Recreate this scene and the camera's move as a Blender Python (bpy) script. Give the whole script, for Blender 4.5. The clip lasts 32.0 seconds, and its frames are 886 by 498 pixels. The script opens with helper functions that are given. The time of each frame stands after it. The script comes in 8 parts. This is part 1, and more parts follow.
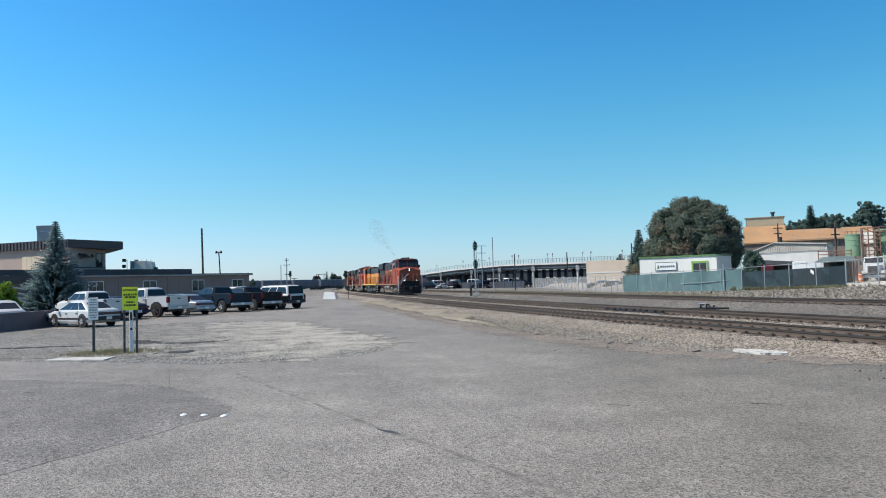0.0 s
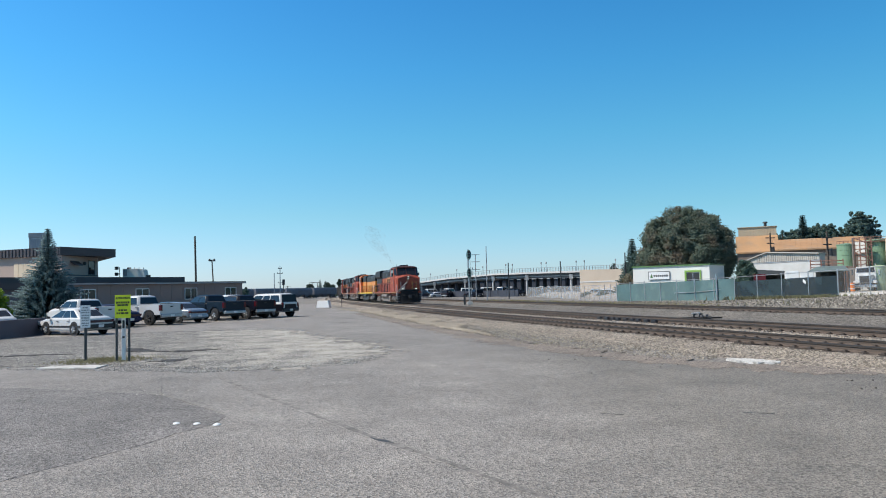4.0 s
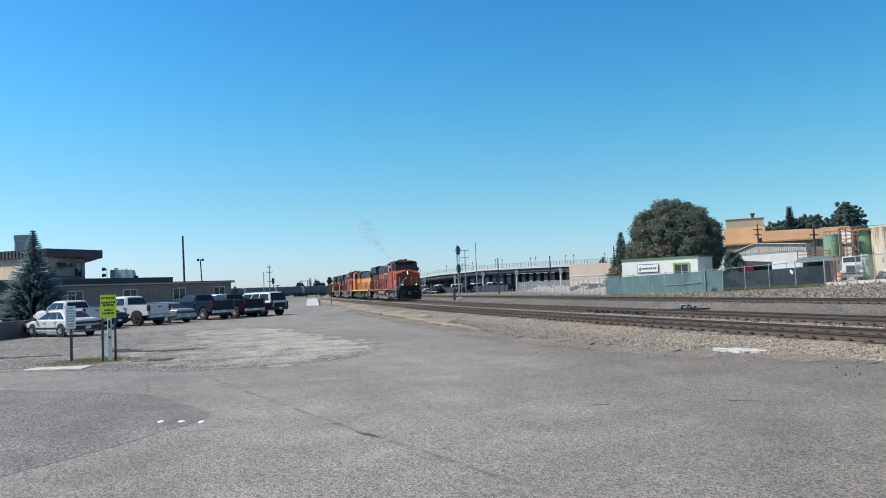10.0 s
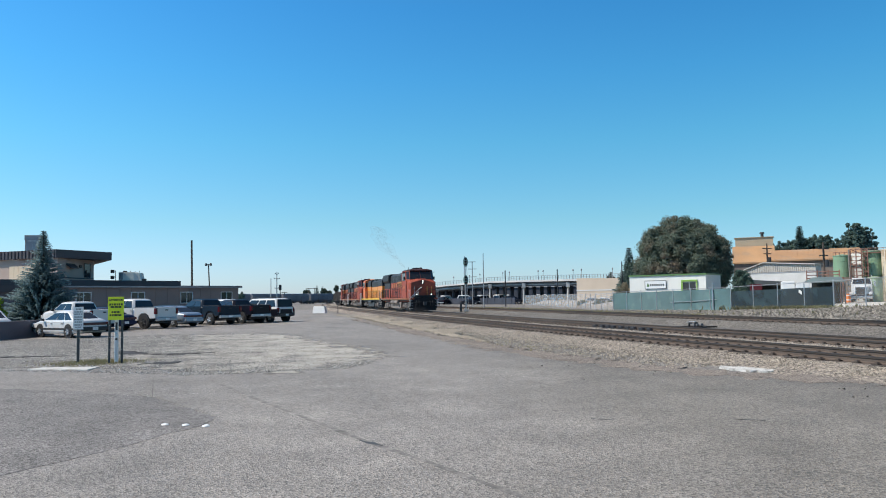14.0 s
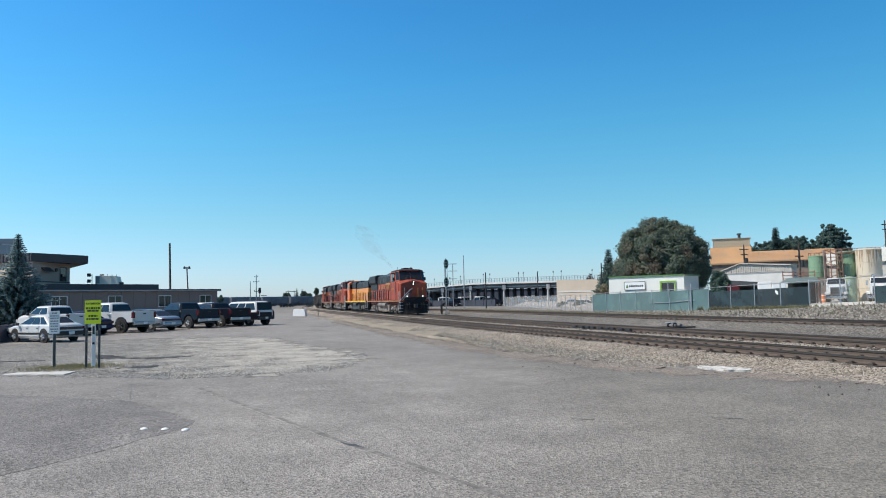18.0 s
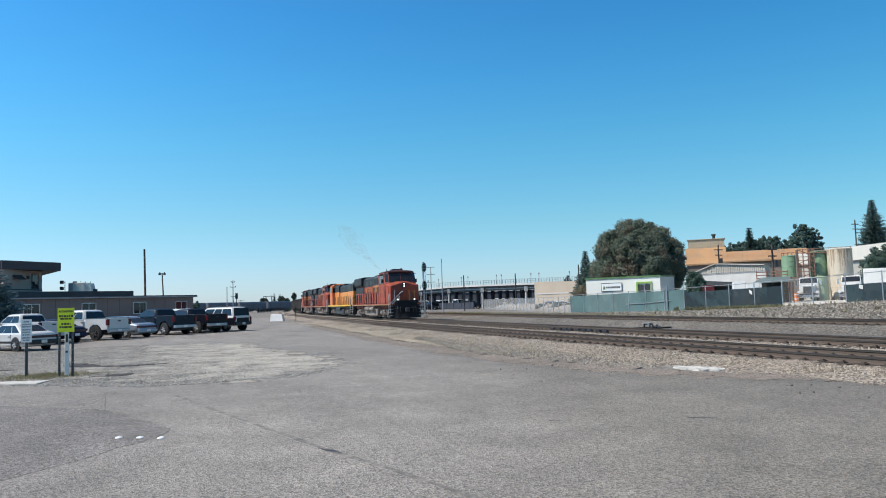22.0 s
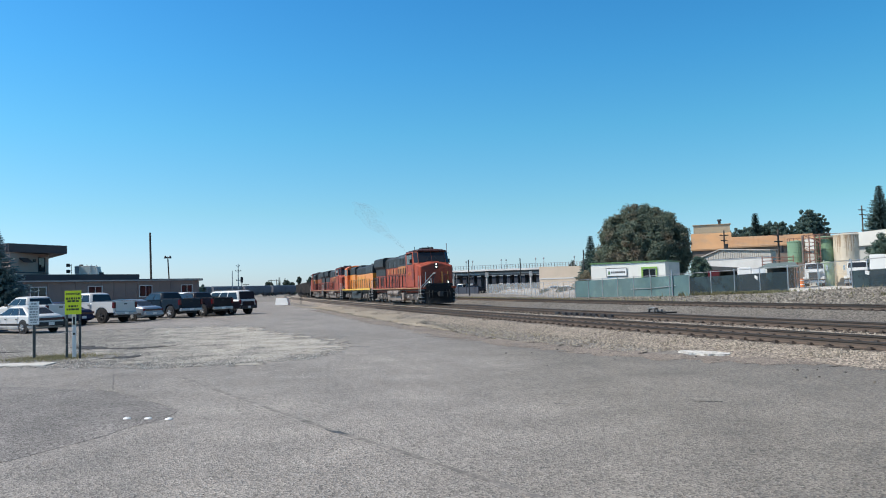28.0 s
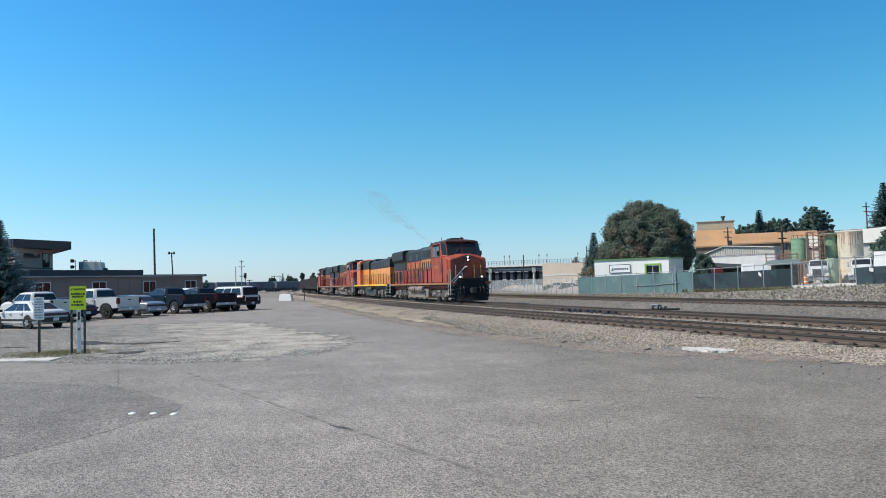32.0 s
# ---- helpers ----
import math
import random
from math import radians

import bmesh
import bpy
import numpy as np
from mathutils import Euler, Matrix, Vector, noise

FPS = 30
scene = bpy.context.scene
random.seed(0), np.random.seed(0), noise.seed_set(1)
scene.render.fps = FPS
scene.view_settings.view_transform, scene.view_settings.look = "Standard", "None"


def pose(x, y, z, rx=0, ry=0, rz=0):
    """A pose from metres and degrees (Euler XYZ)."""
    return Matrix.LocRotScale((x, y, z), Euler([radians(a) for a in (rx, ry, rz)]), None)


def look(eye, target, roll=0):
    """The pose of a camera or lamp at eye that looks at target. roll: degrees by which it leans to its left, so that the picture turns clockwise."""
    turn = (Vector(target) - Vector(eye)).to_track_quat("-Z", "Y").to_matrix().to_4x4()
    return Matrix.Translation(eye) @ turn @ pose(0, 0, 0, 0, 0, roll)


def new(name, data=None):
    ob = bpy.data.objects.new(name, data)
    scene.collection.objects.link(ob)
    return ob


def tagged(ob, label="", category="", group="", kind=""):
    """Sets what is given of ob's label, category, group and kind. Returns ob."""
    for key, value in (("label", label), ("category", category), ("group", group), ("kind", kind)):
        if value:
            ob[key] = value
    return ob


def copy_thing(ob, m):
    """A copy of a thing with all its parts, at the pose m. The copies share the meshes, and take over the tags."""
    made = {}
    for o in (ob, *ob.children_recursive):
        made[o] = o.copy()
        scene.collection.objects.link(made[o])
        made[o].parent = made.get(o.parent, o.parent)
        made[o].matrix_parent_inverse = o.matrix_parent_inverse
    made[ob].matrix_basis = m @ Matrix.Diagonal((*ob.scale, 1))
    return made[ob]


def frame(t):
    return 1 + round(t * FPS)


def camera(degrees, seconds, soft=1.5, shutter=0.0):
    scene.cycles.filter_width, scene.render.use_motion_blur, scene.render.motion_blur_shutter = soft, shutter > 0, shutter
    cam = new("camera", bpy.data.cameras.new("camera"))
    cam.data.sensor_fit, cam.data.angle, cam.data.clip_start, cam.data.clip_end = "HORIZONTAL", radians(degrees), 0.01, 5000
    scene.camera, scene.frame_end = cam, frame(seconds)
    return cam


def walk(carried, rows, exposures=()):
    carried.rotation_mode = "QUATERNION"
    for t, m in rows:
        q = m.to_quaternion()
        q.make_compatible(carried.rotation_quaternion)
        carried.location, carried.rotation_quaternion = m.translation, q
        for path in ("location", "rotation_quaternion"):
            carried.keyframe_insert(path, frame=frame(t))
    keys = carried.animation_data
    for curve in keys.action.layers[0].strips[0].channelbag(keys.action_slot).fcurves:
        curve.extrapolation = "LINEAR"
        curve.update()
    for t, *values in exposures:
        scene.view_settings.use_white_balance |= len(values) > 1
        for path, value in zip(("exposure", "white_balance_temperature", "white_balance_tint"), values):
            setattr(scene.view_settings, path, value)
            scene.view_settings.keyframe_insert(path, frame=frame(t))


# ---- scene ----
PATH = [
    (0, 72.38, 2.54, -1.59, -0.01, 0.00, 1.81),    (0.5, 72.42, 2.71, -1.49, -0.01, -0.01, 1.80),    (1, 72.42, 2.94, -1.66, -0.00, -0.01, 1.81),
    (1.5, 72.29, 3.12, -1.56, -0.00, -0.02, 1.81),    (2, 72.17, 3.34, -1.49, 0.02, -0.01, 1.81),    (2.5, 71.96, 3.32, -1.35, 0.01, -0.02, 1.81),
    (3, 71.89, 3.24, -1.31, 0.00, -0.02, 1.81),    (3.5, 71.92, 3.24, -1.40, 0.00, -0.01, 1.81),    (5.5, 71.62, 3.11, -1.64, 0.01, -0.01, 1.81),
    (6, 71.55, 3.33, -1.83, 0.01, -0.00, 1.80),    (6.5, 71.51, 3.15, -1.81, 0.01, 0.00, 1.80),    (7, 70.78, 2.31, -1.44, 0.01, 0.01, 1.79),
    (7.5, 69.58, 1.98, -1.42, 0.01, 0.01, 1.79),    (8, 70.17, 2.11, -1.86, 0.02, 0.02, 1.78),    (8.5, 70.72, 2.11, -2.32, 0.01, 0.04, 1.77),
    (9, 70.37, 2.08, -2.33, 0.01, 0.06, 1.77),    (9.5, 70.39, 2.45, -2.08, 0.00, 0.06, 1.77),    (10, 71.11, 2.89, -2.35, -0.00, 0.08, 1.76),
    (10.5, 71.67, 2.78, -2.48, 0.01, 0.07, 1.75),    (11, 71.94, 2.80, -2.40, 0.01, 0.08, 1.75),    (11.5, 71.84, 2.77, -2.20, -0.01, 0.07, 1.75),
    (12, 71.55, 2.71, -1.80, -0.01, 0.07, 1.75),    (12.5, 71.48, 2.86, -1.40, -0.01, 0.07, 1.74),    (13, 71.53, 3.37, -1.19, -0.00, 0.07, 1.75),
    (13.5, 71.65, 3.65, -1.03, 0.00, 0.07, 1.75),    (14, 71.68, 3.75, -0.84, 0.01, 0.07, 1.75),    (14.5, 71.61, 3.70, -0.87, 0.00, 0.08, 1.75),
    (16.5, 70.36, 4.11, -1.19, 0.02, 0.07, 1.75),    (17, 70.40, 4.05, -1.11, 0.03, 0.06, 1.74),    (17.5, 70.30, 3.95, -1.15, 0.04, 0.06, 1.75),
    (18, 70.17, 3.89, -1.15, 0.03, 0.06, 1.74),    (18.5, 69.46, 3.98, -1.15, 0.05, 0.06, 1.75),    (19, 68.37, 3.97, -1.22, 0.07, 0.06, 1.75),
    (19.5, 68.25, 3.84, -1.43, 0.08, 0.06, 1.74),    (20, 68.34, 3.74, -1.54, 0.08, 0.06, 1.74),    (20.5, 68.21, 3.89, -1.61, 0.08, 0.06, 1.74),
    (21, 68.41, 4.15, -1.66, 0.08, 0.06, 1.74),    (21.5, 68.68, 4.14, -1.72, 0.08, 0.07, 1.75),    (22, 68.47, 4.09, -1.81, 0.07, 0.07, 1.75),
    (22.5, 67.35, 3.95, -1.79, 0.08, 0.06, 1.74),    (23, 67.13, 4.01, -1.71, 0.10, 0.06, 1.74),    (23.5, 67.15, 4.13, -1.91, 0.10, 0.06, 1.75),
    (24, 67.10, 4.17, -1.95, 0.11, 0.05, 1.76),    (24.5, 67.27, 4.07, -2.07, 0.11, 0.05, 1.75),    (25, 67.85, 4.30, -2.30, 0.11, 0.05, 1.75),
    (25.5, 68.61, 4.39, -2.51, 0.09, 0.05, 1.75),    (27.5, 68.90, 3.19, -1.77, 0.07, 0.05, 1.73),    (28, 68.87, 2.92, -1.60, 0.05, 0.05, 1.73),
    (28.5, 68.95, 2.85, -1.54, 0.05, 0.05, 1.73),    (29, 68.82, 2.86, -1.39, 0.05, 0.04, 1.73),    (29.5, 68.76, 2.92, -1.43, 0.06, 0.03, 1.73),
    (30, 68.89, 2.87, -1.71, 0.06, 0.03, 1.73),    (30.5, 68.94, 2.76, -1.67, 0.07, 0.04, 1.73),    (31, 68.91, 2.57, -1.60, 0.06, 0.04, 1.72),
    (31.5, 69.04, 2.57, -1.50, 0.05, 0.04, 1.72),    (32, 69.12, 2.64, -1.49, 0.06, 0.03, 1.73),
]


def aim(yaw, pitch, roll, x, y, z):
    """A view from near the standing place: yaw to the left from +y, pitch up, roll, in degrees."""
    return pose(x, y, z, 0, 0, yaw) @ pose(0, 0, 0, 90 + pitch) @ pose(0, 0, 0, 0, 0, roll)


cam = camera(61.41, 32.0, soft=1.0)
walk(cam, [(t, aim(*row)) for t, *row in PATH], exposures=[(0, 0.12, 6500, 10), (32, 0.12, 6500, 10)])

# ---- world, sun ----
SUN_TO = Vector((-0.17, -0.83, 1.0)).normalized()
world = bpy.data.worlds.new("sky")
scene.world = world
world.use_nodes = True
wn = world.node_tree.nodes
sky = wn.new("ShaderNodeTexSky")
sky.sky_type, sky.sun_disc = "NISHITA", False
sky.sun_elevation = math.asin(SUN_TO.z)
sky.sun_rotation = math.atan2(SUN_TO.x, SUN_TO.y)
sky.air_density, sky.dust_density, sky.ozone_density, sky.altitude = 1.0, 0.25, 1.0, 50
hue = wn.new("ShaderNodeMix")
hue.data_type, hue.blend_type = "RGBA", "MULTIPLY"
hue.inputs["Factor"].default_value = 1.0
# haze: the blue deepens with the height above the horizon
where = wn.new("ShaderNodeTexCoord")
split = wn.new("ShaderNodeSeparateXYZ")
world.node_tree.links.new(where.outputs["Generated"], split.inputs[0])
haze = wn.new("ShaderNodeValToRGB")
he = haze.color_ramp.elements
he[0].position, he[0].color = 0.0, (0.63, 0.82, 1.26, 1)
he[1].position, he[1].color = 1.0, (0.95, 0.7, 0.7, 1)
for at, tone in ((0.041, (0.63, 0.86, 1.19, 1)), (0.102, (0.55, 0.92, 1.07, 1)), (0.204, (0.41, 1.02, 1.2, 1)), (0.287, (0.32, 1.02, 1.33, 1)), (0.37, (0.27, 0.98, 1.38, 1)), (0.5, (0.4, 0.88, 1.2, 1)), (0.7, (0.7, 0.75, 0.85, 1))):
    he.new(at).color = tone
world.node_tree.links.new(split.outputs["Z"], haze.inputs[0])
world.node_tree.links.new(haze.outputs[0], hue.inputs["B"])
world.node_tree.links.new(sky.outputs[0], hue.inputs["A"])
# the air is brighter and paler round towards the sun, all the way about the horizon
lean = wn.new("ShaderNodeVectorMath")
lean.operation = "DOT_PRODUCT"
lean.inputs[1].default_value = (SUN_TO.x, SUN_TO.y, 0.0)
world.node_tree.links.new(where.outputs["Generated"], lean.inputs[0])
glow_ = wn.new("ShaderNodeVectorMath")
glow_.operation = "MULTIPLY_ADD"
glow_.inputs[1].default_value, glow_.inputs[2].default_value = (0.5, 0.3, 0.32), (1.0, 1.0, 1.0)
world.node_tree.links.new(lean.outputs["Value"], glow_.inputs[0])
aureole = wn.new("ShaderNodeVectorMath")
aureole.operation = "MULTIPLY"
world.node_tree.links.new(hue.outputs["Result"], aureole.inputs[0])
world.node_tree.links.new(glow_.outputs[0], aureole.inputs[1])
world.node_tree.links.new(aureole.outputs[0], wn["Background"].inputs[0])
wn["Background"].inputs[1].default_value = 0.12
sun = new("sun", bpy.data.lights.new("sun", "SUN"))
sun.data.energy, sun.data.angle, sun.data.color = 5.0, radians(0.53), (1.0, 0.94, 0.84)
sun.matrix_world = look(SUN_TO * 100, (0, 0, 0))

# ---- materials ----
MATS = {}


def mat(name, color, rough=0.7, metal=0.0, vary=0.12, size=0.6, fine=9.0, bump=0.02, coat=0.0, second=None, spots=0.5, glow=None, each=0.0):
    """A surface with variation at two scales in metres. second: a colour that breaks in as worn or stained patches."""
    if name in MATS:
        return MATS[name]
    m = MATS[name] = bpy.data.materials.new(name)
    m.use_nodes = True
    n, l = m.node_tree.nodes, m.node_tree.links
    p = n["Principled BSDF"]
    p.inputs["Roughness"].default_value, p.inputs["Metallic"].default_value = rough, metal
    p.inputs["Coat Weight"].default_value = coat
    tc = n.new("ShaderNodeTexCoord")

    def cloud(scale, detail=4):
        t = n.new("ShaderNodeTexNoise")
        t.inputs["Scale"].default_value, t.inputs["Detail"].default_value = scale, detail
        l.new(tc.outputs["Object"], t.inputs["Vector"])
        return t.outputs["Fac"]

    big, small = cloud(size), cloud(fine * 4, 3)
    r = n.new("ShaderNodeMapRange")
    r.inputs["From Min"].default_value, r.inputs["From Max"].default_value = 0.3, 0.7
    r.inputs["To Min"].default_value, r.inputs["To Max"].default_value = 1 - vary, 1 + vary
    l.new(big, r.inputs["Value"])
    s = n.new("ShaderNodeMapRange")
    s.inputs["From Min"].default_value, s.inputs["From Max"].default_value = 0.3, 0.7
    s.inputs["To Min"].default_value, s.inputs["To Max"].default_value = 1 - vary * 0.8, 1 + vary * 0.8
    l.new(small, s.inputs["Value"])
    k = n.new("ShaderNodeMath")
    k.operation = "MULTIPLY"
    l.new(r.outputs[0], k.inputs[0]), l.new(s.outputs[0], k.inputs[1])
    factor = k.outputs[0]
    if each:
        oi = n.new("ShaderNodeObjectInfo")
        e = n.new("ShaderNodeMapRange")
        e.inputs["To Min"].default_value, e.inputs["To Max"].default_value = 1 - each, 1 + each
        l.new(oi.outputs["Random"], e.inputs["Value"])
        k2 = n.new("ShaderNodeMath")
        k2.operation = "MULTIPLY"
        l.new(factor, k2.inputs[0]), l.new(e.outputs[0], k2.inputs[1])
        factor = k2.outputs[0]
    base = n.new("ShaderNodeMix")
    base.data_type = "RGBA"
    base.inputs["A"].default_value = (*color, 1)
    base.inputs["B"].default_value = (*(second or color), 1)
    patch = n.new("ShaderNodeMapRange")
    patch.inputs["From Min"].default_value, patch.inputs["From Max"].default_value = spots, spots + 0.13
    l.new(cloud(size * 2.3, 8), patch.inputs["Value"])
    l.new(patch.outputs[0], base.inputs["Factor"])
    v = n.new("ShaderNodeVectorMath")
    v.operation = "SCALE"
    l.new(base.outputs["Result"], v.inputs[0]), l.new(factor, v.inputs["Scale"])
    l.new(v.outputs[0], p.inputs["Base Color"])
    if bump:
        b = n.new("ShaderNodeBump")
        b.inputs["Strength"].default_value, b.inputs["Distance"].default_value = 0.6, bump
        l.new(cloud(fine * 2, 5), b.inputs["Height"])
        l.new(b.outputs[0], p.inputs["Normal"])
    if glow:
        p.inputs["Emission Color"].default_value = (*color, 1)
        p.inputs["Emission Strength"].default_value = glow
    return m


def dark_glass(name, tint=(0.02, 0.025, 0.03)):
    if name in MATS:
        return MATS[name]
    m = MATS[name] = bpy.data.materials.new(name)
    m.use_nodes = True
    p = m.node_tree.nodes["Principled BSDF"]
    p.inputs["Base Color"].default_value, p.inputs["Roughness"].default_value = (*tint, 1), 0.04
    p.inputs["Transmission Weight"].default_value = 0.08
    p.inputs["IOR"].default_value = 1.5
    return m


# ---- mesh helpers ----
class Shape:
    def __init__(self):
        self.v, self.f = [], []

    def add(self, vs, fs):
        o = len(self.v)
        self.v += [tuple(p) for p in vs]
        self.f += [tuple(o + i for i in f) for f in fs]
        return self

    def hexa(self, a, b):
        """A solid between two rings of four points."""
        return self.loft([a, b])

    def box(self, x0, x1, y0, y1, z0, z1):
        a = [(x0, y0, z0), (x1, y0, z0), (x1, y1, z0), (x0, y1, z0)]
        return self.loft([a, [(x, y, z1) for x, y, _ in a]])

    def loft(self, rings, cap=True):
        n = len(rings[0])
        fs = []
        for k in range(len(rings) - 1):
            for i in range(n):
                j = (i + 1) % n
                fs.append((k * n + i, k * n + j, (k + 1) * n + j, (k + 1) * n + i))
        if cap:
            fs.append(tuple(range(n - 1, -1, -1)))
            fs.append(tuple((len(rings) - 1) * n + i for i in range(n)))
        return self.add([p for r in rings for p in r], fs)

    def cyl(self, p, q, r, r2=None, n=12):
        p, q = Vector(p), Vector(q)
        d = (q - p).normalized()
        u = d.orthogonal().normalized()
        w = d.cross(u)
        r2 = r if r2 is None else r2
        ring = [(math.cos(2 * math.pi * i / n), math.sin(2 * math.pi * i / n)) for i in range(n)]
        return self.loft([[p + r * (c * u + s * w) for c, s in ring], [q + r2 * (c * u + s * w) for c, s in ring]])

    def prism(self, pts, a, b, axis="y"):
        put = {"y": lambda u, w, k: (u, k, w), "x": lambda u, w, k: (k, u, w), "z": lambda u, w, k: (u, w, k)}[axis]
        return self.loft([[put(u, w, a) for u, w in pts], [put(u, w, b) for u, w in pts]])

    def lathe(self, prof, x=0, y=0, n=20):
        ring = [(math.cos(2 * math.pi * i / n), math.sin(2 * math.pi * i / n)) for i in range(n)]
        return self.loft([[(x + r * c, y + r * s, z) for c, s in ring] for r, z in prof])

    def panel(self, corners, u0, u1, v0, v1, out=0.012, deep=0.02):
        """A thin slab on a four-sided face (corners in order), over the given share of it."""
        a, b, c, d = [Vector(p) for p in corners]
        nrm = (b - a).cross(d - a).normalized()

        def at(u, v):
            return (a * (1 - u) + b * u) * (1 - v) + (d * (1 - u) + c * u) * v
        ring = [at(u0, v0), at(u1, v0), at(u1, v1), at(u0, v1)]
        return self.loft([[p - nrm * deep for p in ring], [p + nrm * out for p in ring]])

    def mesh(self, name):
        me = bpy.data.meshes.new(name)
        me.from_pydata(self.v, [], self.f)
        bm = bmesh.new()
        bm.from_mesh(me)
        bmesh.ops.recalc_face_normals(bm, faces=bm.faces)
        bm.to_mesh(me)
        bm.free()
        return me


def part(name, shape, material, parent=None, label="", bevel=0.0, smooth=False):
    """Links a shape as one mesh object under a thing or a part."""
    me = shape.mesh(name) if isinstance(shape, Shape) else shape
    if not me.materials:
        me.materials.append(material)
    if smooth:
        me.shade_smooth()
        me.set_sharp_from_angle(angle=radians(38))
    ob = new(name, me)
    ob.parent = parent
    if label:
        ob["label"] = label
    if bevel:
        mod = ob.modifiers.new("bevel", "BEVEL")
        mod.width, mod.segments, mod.limit_method = bevel, 2, "ANGLE"
    return ob


def thing(name, label, category, m=None, group="", kind=""):
    ob = new(name)
    ob.empty_display_size = 0.2
    ob.matrix_basis = m or Matrix()
    return tagged(ob, label, category, group, kind)


def polar(bearing, dist, z=0.0):
    """A place by its bearing, degrees from -x towards +y, and its distance from the standing place."""
    return Vector((-dist * math.cos(radians(bearing)), dist * math.sin(radians(bearing)), z))


def facing(p, q):
    """The turn about z, in degrees, that points +x from p to q."""
    return math.degrees(math.atan2(q[1] - p[1], q[0] - p[0]))


rng = random.Random(7)
WHITE = mat("white_paint", (0.78, 0.78, 0.76), 0.45, vary=0.06, size=0.4, second=(0.66, 0.64, 0.6), spots=0.62)
BLACK = mat("black_paint", (0.018, 0.018, 0.02), 0.5, vary=0.25)
RUBBER = mat("tyre_rubber", (0.02, 0.02, 0.021), 0.85, vary=0.2)
STEEL = mat("galvanised_steel", (0.42, 0.43, 0.44), 0.45, 0.7, vary=0.12)
GREYMETAL = mat("grey_painted_metal", (0.3, 0.31, 0.32), 0.55, vary=0.15)
DARKMETAL = mat("dark_metal", (0.05, 0.05, 0.052), 0.55, 0.4, vary=0.2)
GLASS = dark_glass("tinted_glass")
CONCRETE = mat("concrete", (0.5, 0.48, 0.44), 0.85, vary=0.1, size=0.5, second=(0.36, 0.34, 0.31), spots=0.58)
PALECONC = mat("pale_concrete", (0.66, 0.65, 0.62), 0.85, vary=0.08, size=0.3, second=(0.5, 0.48, 0.44), spots=0.6)
WOODPOLE = mat("weathered_pole_wood", (0.09, 0.07, 0.055), 0.85, vary=0.25, size=0.5)
TEXTBAR = mat("dark_lettering", (0.05, 0.06, 0.02), 0.6)

# ---- track line ----
BEND_X = [60, 10, 0, -20, -40, -60, -100, -140, -200, -300, -420]
BEND_S = [0, 0, 0.008, 0.035, 0.068, 0.085, 0.09, 0.1, 0.15, 0.22, 0.28]
_gx = np.arange(60, -420, -0.25)
_gs = np.interp(-_gx, [-b for b in BEND_X], BEND_S)
_go = np.concatenate([[0], np.cumsum(_gs[:-1] * 0.25)])
_gl = np.concatenate([[0], np.cumsum(np.sqrt(1 + _gs[:-1] ** 2) * 0.25)])


def bend(x):
    """Sideways shift of the tracks at x, as they curve away."""
    return float(np.interp(-x, -_gx, _go))


def along(s):
    """Place and heading on the middle track, s metres from its near end, heading towards that end."""
    x = float(np.interp(s, _gl, _gx))
    return x, Y_MID + bend(x), -math.degrees(math.atan(float(np.interp(-x, -_gx, _gs))))


Y_NEAR, Y_MID, Y_FAR = 14.95, 19.28, 27.95
RAIL_Z = 0.30
FAR_Z = 0.45

